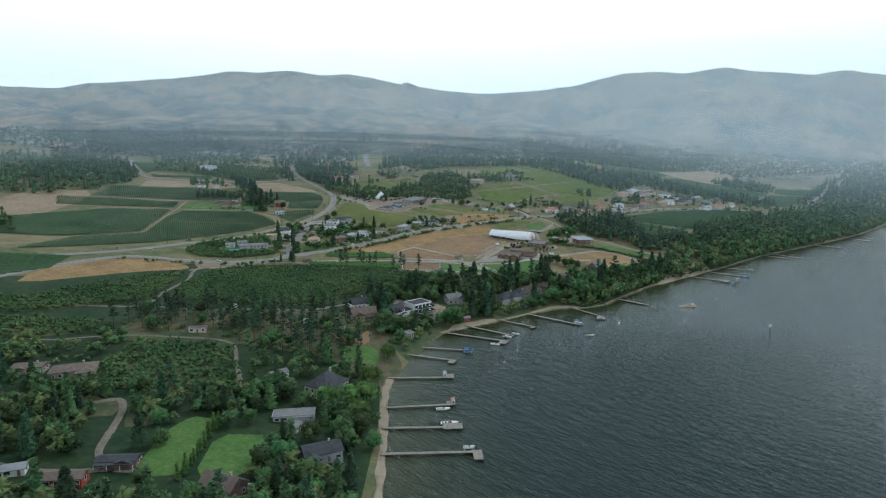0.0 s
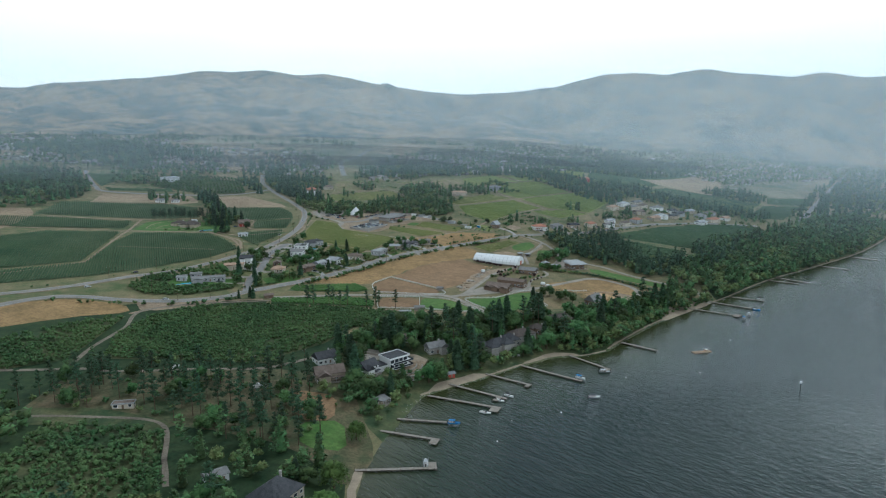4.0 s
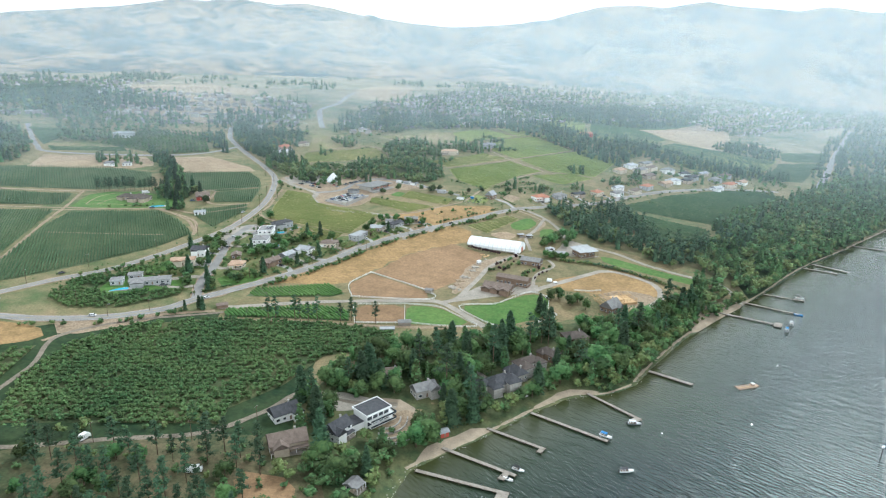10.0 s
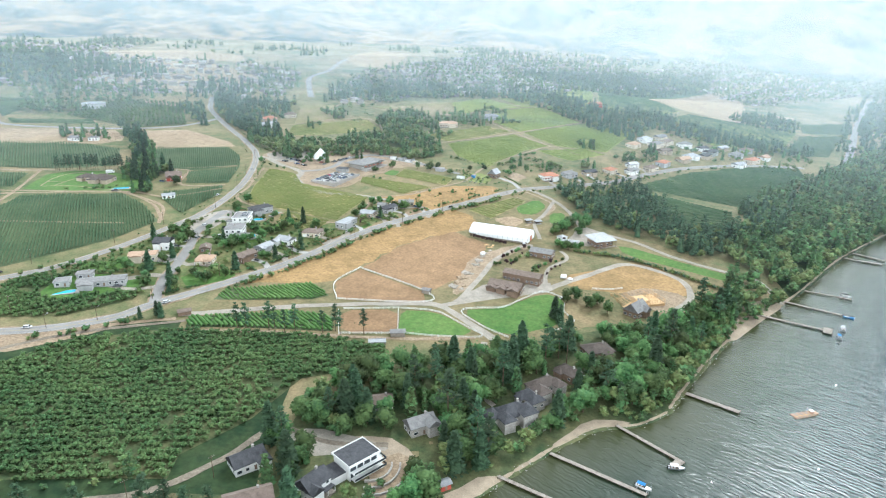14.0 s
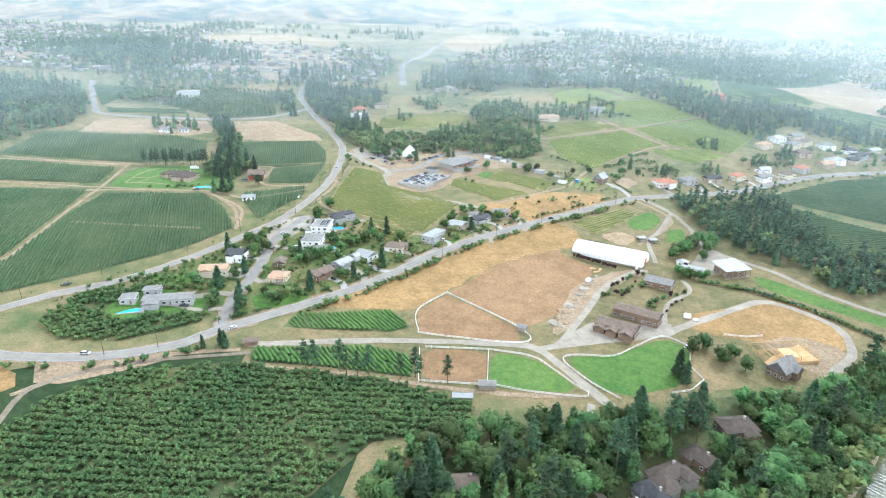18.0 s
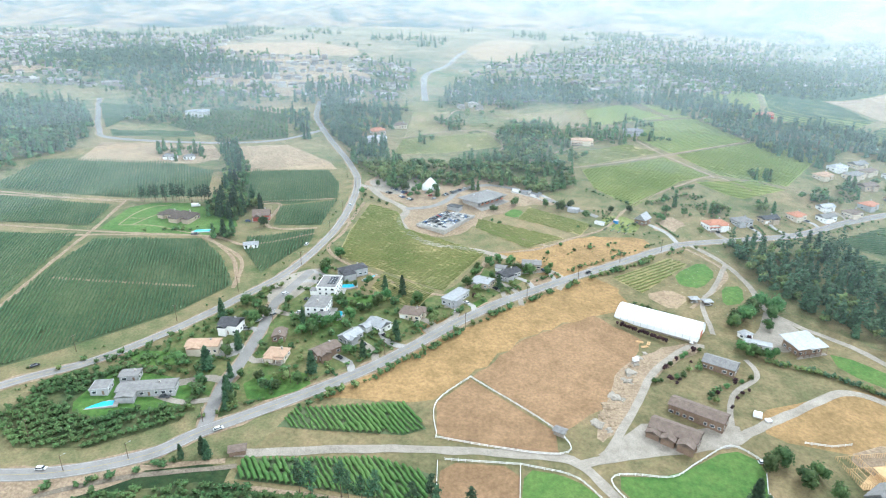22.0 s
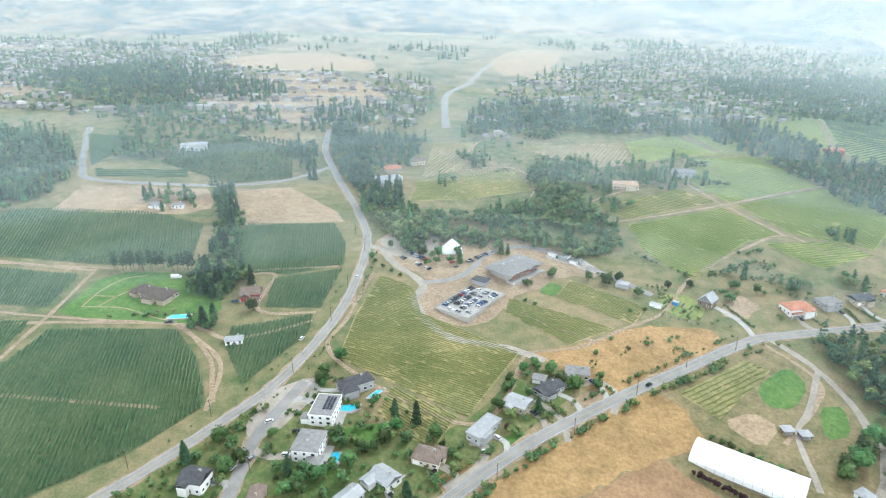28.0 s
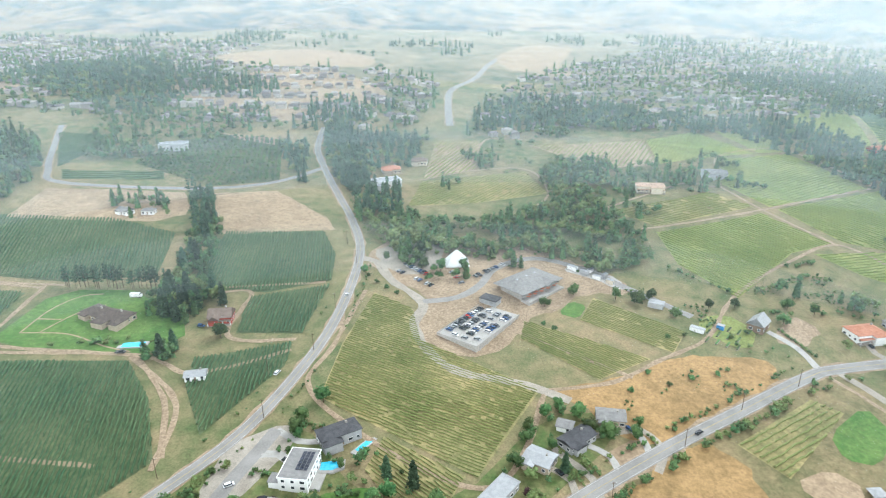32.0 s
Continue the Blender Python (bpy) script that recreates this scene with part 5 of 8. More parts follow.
def house(x, y, yaw, w, d, h, roof, wall, cover, label, name="house", category="house", pitch=0.42, door=True, garage=False, chimney=True, wing=None, wings=(), porch=False, windows=True, gap=3.2, group=""):
    ob = thing(name, label, category, place(x, y, yaw), group)
    wallf = Form().box(-w / 2, w / 2, -d / 2, d / 2, -2.5, h)
    if roof == "gable":
        for sx in (-1, 1):
            e = sx * (w / 2 - 0.01)
            wallf.add([(e, -d / 2, h), (e, d / 2, h), (e, 0, h + d / 2 * pitch), (e - sx * 0.2, -d / 2, h), (e - sx * 0.2, d / 2, h), (e - sx * 0.2, 0, h + d / 2 * pitch)], [(0, 1, 2), (5, 4, 3), (0, 2, 5, 3), (1, 4, 5, 2)])
    part("wall", wallf, M[wall], ob)
    if roof == "flat":
        f = Form().box(-w / 2 - 0.25, w / 2 + 0.25, -d / 2 - 0.25, d / 2 + 0.25, h, h + 0.25)
        part("roof", f, M[cover], ob)
        rim = Form()
        for a in ((-w / 2 - 0.35, w / 2 + 0.35, -d / 2 - 0.35, -d / 2 - 0.1), (-w / 2 - 0.35, w / 2 + 0.35, d / 2 + 0.1, d / 2 + 0.35), (-w / 2 - 0.35, -w / 2 - 0.1, -d / 2 - 0.1, d / 2 + 0.1), (w / 2 + 0.1, w / 2 + 0.35, -d / 2 - 0.1, d / 2 + 0.1)):
            rim.box(*a, h - 0.15, h + 0.5)
        part("parapet", rim, M["white" if wall == "white" else "grey"], ob, "raised roof edge")
    else:
        r = part("roof", roof_form(roof, w, d, h, pitch), M[cover], ob)
        if chimney:
            part("chimney", Form().box(w * 0.2, w * 0.2 + 0.8, 0.3, 1.1, h, h + d / 2 * pitch + 0.9).box(w * 0.2 - 0.08, w * 0.2 + 0.88, 0.22, 1.18, h + d / 2 * pitch + 0.9, h + d / 2 * pitch + 1.05), M["stone"], r)
    if wing is None and w > 10.5 and name == "house":
        wing = (w * (0.2 if int(abs(x)) % 2 else -0.22), -d * 0.42, w * 0.4, d * 0.62, h * 0.92)
    if name == "house" and w > 10.5:
        part("patio", Form().box(-w * 0.35, w * 0.4, d / 2, d / 2 + 4.2, -2.0, 0.12), M["concrete"], ob, "paved patio behind the house")
    for wx, wy, ww, wd, wh in ([wing] if wing else []) + list(wings):
        g = Form().box(wx - ww / 2, wx + ww / 2, wy - wd / 2, wy + wd / 2, -2.5, wh)
        part("wing", g, M[wall], ob)
        if roof == "flat":
            part("wing_roof", Form().box(wx - ww / 2 - 0.3, wx + ww / 2 + 0.3, wy - wd / 2 - 0.3, wy + wd / 2 + 0.3, wh, wh + 0.3), M[cover], ob)
        else:
            rf = roof_form("hip" if roof == "hip" else "gable", wd, ww, wh, pitch)
            rf.v = [(wx - q[1], wy + q[0], q[2]) for q in rf.v]
            part("wing_roof", rf, M[cover], ob)
            if roof == "gable" and wy < 0:
                e = wy - wd / 2 + 0.02
                part("gable_wall", Form().add([(wx - ww / 2, e, wh), (wx + ww / 2, e, wh), (wx, e, wh + ww / 2 * pitch), (wx - ww / 2, e + 0.2, wh), (wx + ww / 2, e + 0.2, wh), (wx, e + 0.2, wh + ww / 2 * pitch)], [(0, 1, 2), (5, 4, 3), (0, 2, 5, 3), (1, 4, 5, 2), (0, 3, 4, 1)]), M[wall], ob)
    if windows:
        openings(ob, w, d, h, max(1, int(h / 2.9)), door, garage, gap)
    if porch:
        part("porch_roof", Form().box(-w / 2, w / 2, -d / 2 - 2.4, -d / 2, 2.6, 2.8), M[cover], ob)
        for k in range(4):
            px = -w / 2 + 0.15 + k * (w - 0.3) / 3
            part("porch_post", Form().box(px - 0.1, px + 0.1, -d / 2 - 2.3, -d / 2 - 2.1, -1.0, 2.6), M["white"], ob)
        part("porch_deck", Form().box(-w / 2, w / 2, -d / 2 - 2.4, -d / 2, -0.8, 0.1), M["wood"], ob)
    return ob


# x, y, yaw, width, depth, wall height, roof, wall, cover, label, further settings
HOUSES = [
    (-126, 681, -89, 15, 12.5, 6.6, "hip", "white", "roof_grey", "large white two-storey house with a grey hip roof", dict(wing=(9, 5, 6, 7, 3.2), pitch=0.3)),
    (-127, 707, -88, 18, 12, 5.8, "flat", "white", "roof_grey", "white flat-roofed modern house with solar panels", dict(wing=(6, -8, 5, 5, 3.0))),
    (-118, 730, 40, 18, 9, 5.2, "hip", "grey", "roof_dark", "grey house with charcoal hip roofs beside a lap pool", dict(wing=(-5, -3, 8, 9, 4.2), pitch=0.35, garage=True)),
    (-168, 652, -3, 11, 10, 5.6, "gable", "white", "roof_dark", "white two-storey house with a black gable roof", dict(garage=True)),
    (-87, 671, -31, 12, 9, 3.6, "gable", "white", "roof_pale", "white bungalow with a pale roof", dict(wing=(-4, -5, 6, 8, 3.2))),
    (-70, 687, -11, 13, 10, 3.6, "hip", "cream", "roof_brown", "cream house with a brown hip roof", dict(wing=(5, 4, 6, 7, 3.2), garage=True)),
    (-46, 710, 61, 19, 8, 4.0, "flat", "grey", "roof_pale", "long low grey house with a flat pale roof", {}),
    (-30, 732, -24, 12, 10, 3.6, "gable", "beige", "roof_pale", "small beige house with a pale metal roof", dict(pitch=0.22)),
    (-14, 748, 47, 16, 8.5, 3.5, "gable", "grey", "roof_dark", "low house with a dark shingle roof", dict(pitch=0.3)),
    (2, 766, -1, 13, 9, 3.4, "gable", "beige", "roof_grey", "low house with a grey roof among trees", dict(pitch=0.28)),
    (-19, 756, -13, 7, 6, 2.8, "gable", "white", "roof_grey", "small white garage with a grey roof", dict(door=False, garage=True, chimney=False)),
    (-174, 631, 9, 17, 8.5, 4.6, "gable", "cream", "roof_tan", "cream bungalow with a tan roof", dict(pitch=0.25)),
    (-134, 633, -2, 11, 9, 3.4, "hip", "cream", "roof_tan", "small cream house with a tan hip roof", dict(porch=True)),
    (-110, 641, 52, 15, 8.5, 3.8, "gable", "brown", "roof_brown", "brown brick house with a brown roof", dict(garage=True)),
    (-100, 657, 60, 12, 8, 3.4, "gable", "grey", "roof_pale", "low house with a faded pale roof", {}),
    (-139, 650, -80, 9, 7, 3.0, "gable", "brown", "roof_brown", "small brown house among trees", {}),
    (-286, 800, -20, 16, 11, 3.6, "hip", "beige", "roof_umber", "wide ranch house with brown hip roofs", dict(pitch=0.4)),
    (-272, 797, -10, 17, 12, 3.8, "hip", "beige", "roof_umber", "wide ranch house wing with a terracotta terrace", dict(pitch=0.5, wing=(-4, -6, 8, 10, 3.6), wings=[(6, -5, 6, 9, 3.4)])),
    (-214, 809, 15, 13, 10, 4.2, "gable", "red", "roof_brown", "red barn-shaped house with white trim", dict(pitch=0.7, porch=True)),
    (-201, 757, 20, 10, 6, 2.8, "gable", "white", "roof_pale", "small white cottage with a pale roof", {}),
    (-366, 943, -20, 12, 8, 3.2, "gable", "white", "roof_grey", "white cottage among trees", {}),
    (-348, 947, 10, 10, 7, 3.2, "hip", "white", "roof_grey", "white cottage among trees", {}),
    (94, 863, 55, 11, 9, 4.5, "gable", "brown", "roof_pale", "old wooden barn with a pale steep roof", dict(name="barn", category="barn", pitch=0.9, chimney=False)),
    (153, 867, 19, 18, 12, 4.6, "hip", "white", "roof_red", "white villa with a terracotta tile roof", dict(porch=True)),
    (178, 880, 19, 15, 10, 4.2, "hip", "grey", "roof_grey", "grey-roofed house beside the road", dict(garage=True)),
    (203, 890, 22, 15, 9, 4.0, "gable", "beige", "roof_dark", "house with a dark roof beside the road", dict(garage=True)),
    (230, 902, 22, 13, 10, 4.4, "hip", "cream", "roof_red", "cream house with a red roof", {}),
    (256, 905, 22, 14, 9, 4.2, "gable", "white", "roof_grey", "white house with a grey roof", {}),
    (284, 920, 22, 14, 10, 4.2, "hip", "cream", "roof_brown", "cream house with a brown roof", {}),
    (59, 1070, 0, 24, 12, 5.2, "hip", "cream", "roof_tan", "large cream hill villa with columns", dict(porch=True, pitch=0.3)),
    (120, 1104, -8, 22, 14, 5.0, "hip", "grey", "roof_grey", "grey hill house among trees", dict(pitch=0.3)),
    (-413, 1095, 25, 28, 14, 5.4, "hip", "white", "roof_pale", "large white house above the orchard", dict(pitch=0.25)),
    (-178, 1054, 30, 26, 15, 5.4, "flat", "white", "roof_pale", "large white modern house beside the woods", dict(wing=(-10, -9, 9, 8, 3.4))),
    (-182, 1090, 20, 18, 12, 4.2, "hip", "beige", "roof_red", "house with a reddish roof in the woods", {}),
    (-160, 1120, 5, 16, 11, 4.2, "hip", "cream", "roof_brown", "house with a brown roof in the woods", {}),
    (-34, 428, 50, 11, 8, 5.8, "gable", "white", "roof_dark", "white gabled lake house with a veranda", dict(porch=True, wing=(-3, -2, 5, 9, 5.2), pitch=0.8)),
    (-56, 418, 20, 17, 11, 4.6, "gable", "beige", "roof_brown", "wide house with a brown shingle roof and a deck", dict(porch=True, pitch=0.6)),
    (-62, 441, 35, 13, 9, 4.0, "gable", "white", "roof_dark", "dark-roofed house among trees", dict(wing=(5, -3, 5, 8, 4.0), pitch=0.7)),
    (51, 476, 25, 15, 10, 4.6, "hip", "stone", "roof_dark", "stone lake mansion with steep dark roofs", dict(wing=(5, -4, 8, 9, 6.0), wings=[(-6, -4, 6, 8, 5.0), (-10, 2, 7, 8, 4.4)], pitch=0.75)),
    (70, 498, 30, 16, 8, 4.0, "hip", "stone", "roof_umber", "long brown-roofed wing of the mansion", dict(wing=(-6, -5, 8, 9, 4.6), wings=[(6, -4, 6, 8, 4.2)], pitch=0.6)),
    (62, 487, -60, 12, 8, 4.2, "hip", "stone", "roof_dark", "steep dark-roofed middle wing of the mansion", dict(pitch=0.75)),
    (86, 509, -55, 12, 8, 3.8, "hip", "brown", "roof_umber", "brown-roofed garage wing of the mansion", dict(pitch=0.55, garage=True)),
    (107, 529, 12, 15, 11, 4.6, "hip", "brown", "roof_umber", "brown house deep in the trees", dict(pitch=0.45)),
    (8, 466, 26, 12.5, 8, 4.4, "gable", "stone", "roof_grey", "stone house with grey gables", dict(wing=(4, -3, 6, 8, 5.0), pitch=0.7)),
    (-10, 482, 10, 10, 8, 3.6, "gable", "stone", "roof_brown", "small stone house with a brown roof", {}),
    (-24, 394, 55, 6, 5, 2.6, "gable", "beige", "roof_grey", "small grey-roofed beach cottage", dict(porch=True, chimney=False)),
    (-182, 290, 20, 20, 11, 3.4, "hip", "beige", "roof_brown", "wide low house with a brown roof", dict(pitch=0.35, wing=(6, -5, 8, 8, 3.2))),
    (-204, 291, 8, 14, 7, 3.0, "gable", "beige", "roof_brown", "low outbuilding with a brown roof", dict(pitch=0.25)),
    (-58, 292, 60, 17, 14, 6.4, "hip", "cream", "roof_dark", "tall lake house with steep dark roofs", dict(wing=(-4, -5, 8, 9, 5.6), pitch=0.75)),
    (-67, 261, 8, 18, 7, 3.0, "flat", "grey", "roof_grey", "low grey flat-roofed house beside a terrace", {}),
    (-49, 231, 25, 15, 10, 3.8, "gable", "grey", "roof_dark", "dark-roofed house under tall trees", dict(wing=(-5, -4, 6, 8, 3.4))),
    (-130, 196, 6, 13, 6, 3.0, "gable", "red", "roof_brown", "low red shed with a brown roof", dict(name="barn", category="shed", chimney=False)),
    (-119, 210, 4, 14, 5, 3.0, "gable", "brown", "roof_dark", "long log cabin with a veranda", dict(porch=True, chimney=False, pitch=0.35)),
    (-77, 199, -24, 14, 9, 4.2, "gable", "brown", "roof_brown", "brown house with a steep shingle roof", dict(pitch=0.7)),
    (-150, 200, 20, 7, 5, 2.6, "gable", "white", "roof_pale", "small white shed with a pale roof", dict(name="shed", category="shed", chimney=False)),
    (-64, 250, 70, 5, 4, 2.6, "gable", "white", "roof_grey", "small white garden house", dict(name="shed", category="shed", chimney=False)),
    (-86, 306, 40, 9, 6, 3.0, "gable", "white", "roof_grey", "small white cottage under dark trees", dict(chimney=False)),
    (-150, 364, 10, 10, 4, 2.6, "flat", "cream", "roof_brown", "long cream mobile home with a brown roof among pines", dict(name="mobile_home", category="mobile home")),
    (17, 434, 25, 4.5, 3.5, 2.6, "gable", "red", "roof_pale", "small red beach hut with a white roof", dict(name="beach_hut", category="hut", chimney=False)),
    (-127, 566, 20, 7, 4.5, 2.4, "gable", "brown", "roof_brown", "weathered roadside fruit stand with a brown roof", dict(name="fruit_stand", category="shed", chimney=False, windows=False)),
    (-3, 545, 2, 8, 4.5, 2.5, "gable", "wood", "roof_grey", "grey field shelter beside the fence", dict(name="field_shelter", category="shed", chimney=False, windows=False)),
    (15, 600, -25, 5, 4, 2.5, "gable", "wood", "roof_grey", "small grey field shelter at the fence corner", dict(name="field_shelter", category="shed", chimney=False, windows=False)),
    (-14, 534, 3, 9, 4, 2.3, "flat", "wood", "roof_pale", "open low farm shed", dict(name="field_shelter", category="shed", chimney=False, windows=False)),
    (105, 668, -30, 17, 10, 4.2, "gable", "brown", "roof_grey", "brown stable with a grey gable roof", dict(name="stable", category="stable", chimney=False)),
    (82, 622, -31, 26, 9, 5.2, "gable", "brown", "roof_brown", "long brown stable hall with a shingle roof", dict(name="stable", category="stable", chimney=False, pitch=0.35)),
    (68, 606, -28, 22, 10, 4.4, "gable", "brown", "roof_brown", "stable house with several brown gables", dict(name="stable", category="stable", wing=(7, -5, 7, 9, 3.9), wings=[(-1, -5, 6, 8, 3.7), (-8, -4.5, 6, 8, 3.5)], garage=True, chimney=False, pitch=0.42)),
    (133, 694, -21, 14, 5, 3.2, "gable", "white", "roof_pale", "long low shed with a pale metal roof", dict(name="shed", category="shed", chimney=False, pitch=0.2)),
    (129, 704, 34, 6, 6, 3.2, "hip", "white", "roof_pale", "small square shed with a white roof", dict(name="shed", category="shed", chimney=False)),
    (147, 580, 40, 13, 10, 4.5, "gable", "brown", "roof_grey", "timber lodge with a steep grey roof", dict(pitch=0.9)),
    (-206, 590, 14, 8, 8, 3.1, "flat", "grey", "roof_grey", "low grey wing beside the blue pool", dict()),
    (-185, 594.5, 14, 27, 8.5, 3.4, "gable", "grey", "roof_grey", "long low grey house with a blue pool", dict(pitch=0.16, wing=(-8, -5, 8, 8, 3.2))),
    (-198, 601.5, 14, 9, 6.5, 3.2, "gable", "grey", "roof_grey", "low grey back wing with a skylight", dict(pitch=0.16)),
    (314, 1026, 25, 17, 11, 4.2, "hip", "white", "roof_pale", "pale house on the slope", dict(gap=5.5)),
    (340, 1040, 25, 16, 11, 4.2, "gable", "cream", "roof_grey", "house with a grey roof on the slope", dict(gap=5.5)),
    (365, 1020, 25, 17, 11, 4.4, "hip", "white", "roof_grey", "white house on the slope", dict(gap=5.5)),
    (325, 985, 25, 16, 10, 4.2, "gable", "beige", "roof_brown", "house with a brown roof on the slope", dict(gap=5.5)),
    (355, 975, 25, 18, 11, 4.4, "hip", "white", "roof_pale", "pale house above the woods", dict(gap=5.5)),
    (392, 1000, 25, 17, 11, 4.2, "gable", "grey", "roof_dark", "house with a dark roof on the slope", dict(gap=5.5)),
    (290, 1000, 25, 16, 11, 4.2, "hip", "cream", "roof_tan", "cream house on the slope", dict(gap=5.5)),
    (410, 960, 25, 16, 10, 4.2, "gable", "white", "roof_pale", "pale house near the shore road", dict(gap=5.5)),
    (264, 927, 22, 13, 9, 3.6, "gable", "white", "roof_pale", "white house with a pale roof on the lake slope", dict(gap=5.5)),
    (306, 940, 29, 15, 10, 4.6, "hip", "grey", "roof_red", "grey house with a red roof on the lake slope", dict(gap=5.5)),
    (340, 962, 24, 17, 11, 3.6, "gable", "beige", "roof_tan", "beige house with a tan roof on the lake slope", dict(gap=5.5)),
    (342, 1022, 31, 19, 9, 4.6, "hip", "cream", "roof_brown", "cream house with a brown roof on the lake slope", dict(gap=5.5)),
    (387, 1014, 26, 13, 10, 3.6, "gable", "white", "roof_dark", "white house with a dark roof on the lake slope", dict(gap=5.5)),
    (427, 1003, 33, 15, 11, 4.6, "hip", "grey", "roof_grey", "grey house with a grey roof on the lake slope", dict(gap=5.5)),
    (420, 1026, 28, 17, 9, 3.6, "gable", "beige", "roof_pale", "beige house with a pale roof on the lake slope", dict(gap=5.5)),
    (440, 985, 23, 19, 10, 4.6, "hip", "cream", "roof_red", "cream house with a red roof on the lake slope", dict(gap=5.5)),
    (468, 1006, 30, 13, 11, 3.6, "gable", "white", "roof_tan", "white house with a tan roof on the lake slope", dict(gap=5.5)),
    (455, 1030, 25, 15, 9, 4.6, "hip", "grey", "roof_brown", "grey house with a brown roof on the lake slope", dict(gap=5.5)),
    (378, 985, 32, 17, 10, 3.6, "gable", "beige", "roof_dark", "beige house with a dark roof on the lake slope", dict(gap=5.5)),
    (322, 1008, 27, 19, 11, 4.6, "hip", "cream", "roof_grey", "cream house with a grey roof on the lake slope", dict(gap=5.5)),
    (292, 1185, 10, 18, 11, 4.2, "gable", "red", "roof_red", "red-roofed farmhouse behind the hill", {}),
]
CLEAR = [(r[0], r[1], 0.55 * math.hypot(r[3], r[4])) for r in HOUSES] + [(80, 709, 34), (-18, 442, 13), (-41, 883, 22), (-67, 829, 30), (-91, 908, 9), (158, 694, 13), (154, 598, 20), (110, 745, 8), (-28, 420, 6), (-8, 432, 7), (4, 450, 6), (46, 466, 7), (58, 478, 6), (10, 456, 5), (-50, 408, 6)]
ROAD_PTS = np.array([p for key in ROADS for p in curve_through(ROADS[key], 6)] + [p for line in FARM for p in curve_through(line, 5)])


def free(spots, room=3.0, road=5.5):
    """The places that lie clear of houses and roads."""
    out = []
    for x, y in spots:
        if all((x - a) ** 2 + (y - b) ** 2 > (r + room) ** 2 for a, b, r in CLEAR) and ((ROAD_PTS - (x, y)) ** 2).sum(1).min() > road**2 and float(inland(np.array([x]), np.array([y]))[0]) > 2.5:
            out.append((x, y))
    return out


for x, y, yaw, w, d, h, roof, wall, cover, label, more in HOUSES:
    house(x, y, yaw, w, d, h, roof, wall, cover, label, **more)

# drives from the street to the houses
DRIVES = []
for x, y, yaw, w, d, h, roof, wall, cover, label, more in HOUSES:
    near = [np.array(curve_through(ROADS[k], 6)) for k in ("main", "cross", "street")]
    near = np.concatenate(near)
    gap = np.hypot(near[:, 0] - x, near[:, 1] - y)
    k = int(gap.argmin())
    if (585 < y < 775 or 840 < y < 930) and -195 < x < 300 and 14 < gap[k] < 48 and w > 9.5:
        rx, ry = near[k]
        ux, uy = (x - rx) / gap[k], (y - ry) / gap[k]
        bend = 5.0 if (int(x) % 2) else -5.0
        stop = gap[k] - d * 0.55
        line = [(rx, ry), (rx + ux * stop * 0.5 - uy * bend, ry + uy * stop * 0.5 + ux * bend), (x - ux * d * 0.55 - uy * bend * 0.5, y - uy * d * 0.55 + ux * bend * 0.5)]
        ribbon("driveway", line, 4.2 if int(y) % 2 else 3.4, M["concrete" if int(y) % 3 else "gravel"], 0.3, "pale paved driveway from the road to a house", "driveway")
        DRIVES.append((line, math.degrees(math.atan2(uy, ux))))


# ---- woods and garden trees ----
tr = np.random.default_rng(5)
ESTATE = [(-70, 446), (-48, 398), (-22, 392), (-6, 418), (15, 432), (35, 446), (60, 463), (85, 480), (108, 484), (125, 492), (145, 515), (186, 556), (215, 580), (205, 600), (165, 568), (135, 552), (100, 546), (60, 530), (20, 518), (-10, 508), (-40, 492)]
GROVE = [(-205, 352), (-115, 348), (-70, 330), (-42, 345), (-58, 385), (-66, 415), (-100, 416), (-195, 400)]
GARDENS = [(-235, 160), (-235, 285), (-185, 275), (-110, 280), (-40, 320), (-34, 240), (-28, 150)]
LAWNS = [[(-114, 186), (-118, 236), (-112, 256), (-97, 256), (-92, 190)], [(-92, 188), (-96, 242), (-70, 247), (-71, 229), (-72, 190)], [(-65, 345), (-40, 376), (-22, 345), (-26, 315), (-48, 322)]]
STREET = [(-190, 600), (-180, 680), (-148, 722), (-140, 745), (-60, 705), (-25, 765), (12, 775), (-10, 735), (-90, 640), (-140, 590)]
for x, y in free(scatter_in(ESTATE, 7.4, tr, 0.95)):
    k = tr.random()
    plant("leafy" if k < 0.7 else "fir" if k < 0.87 else "pine", x, y, tr.uniform(0.85, 1.45))
for x, y in free(scatter_in(GROVE, 8.6, tr, 0.78)):
    plant("pine" if tr.random() < 0.8 else "leafy", x, y, tr.uniform(0.7, 1.1))
for x, y in free(scatter_in(GARDENS, 10.5, tr, 0.8)):
    if not any(bool(inside(l, x, y)) for l in LAWNS):
        k = tr.random()
        plant("leafy" if k < 0.62 else "fir" if k < 0.9 else "pine", x, y, tr.uniform(0.6, 1.05))
for x, y in free(scatter_in(STREET, 8.6, tr, 0.66), 1.5):
    k = tr.random()
    plant("leafy" if k < 0.55 else "shrub" if k < 0.88 else "fir", x, y, tr.uniform(0.55, 0.95))
for x, y, s in ((-38, 310, 1.0), (-38, 285, 1.05), (-46, 276, 1.1), (-55, 276, 0.9), (-40, 268, 0.9), (-33, 352, 0.8)):
    plant("willow", x, y, s)
for x, y, s in ((-30, 246, 0.8), (-36, 256, 1.1), (-40, 240, 1.15), (-44, 252, 1.0), (-62, 222, 1.1), (-68, 214, 1.2), (-60, 206, 1.1), (-50, 212, 1.0), (-112, 228, 0.7), (-105, 198, 0.8), (-90, 272, 1.0), (-76, 280, 1.1), (-84, 288, 1.0)):
    plant("leafy", x, y, s)
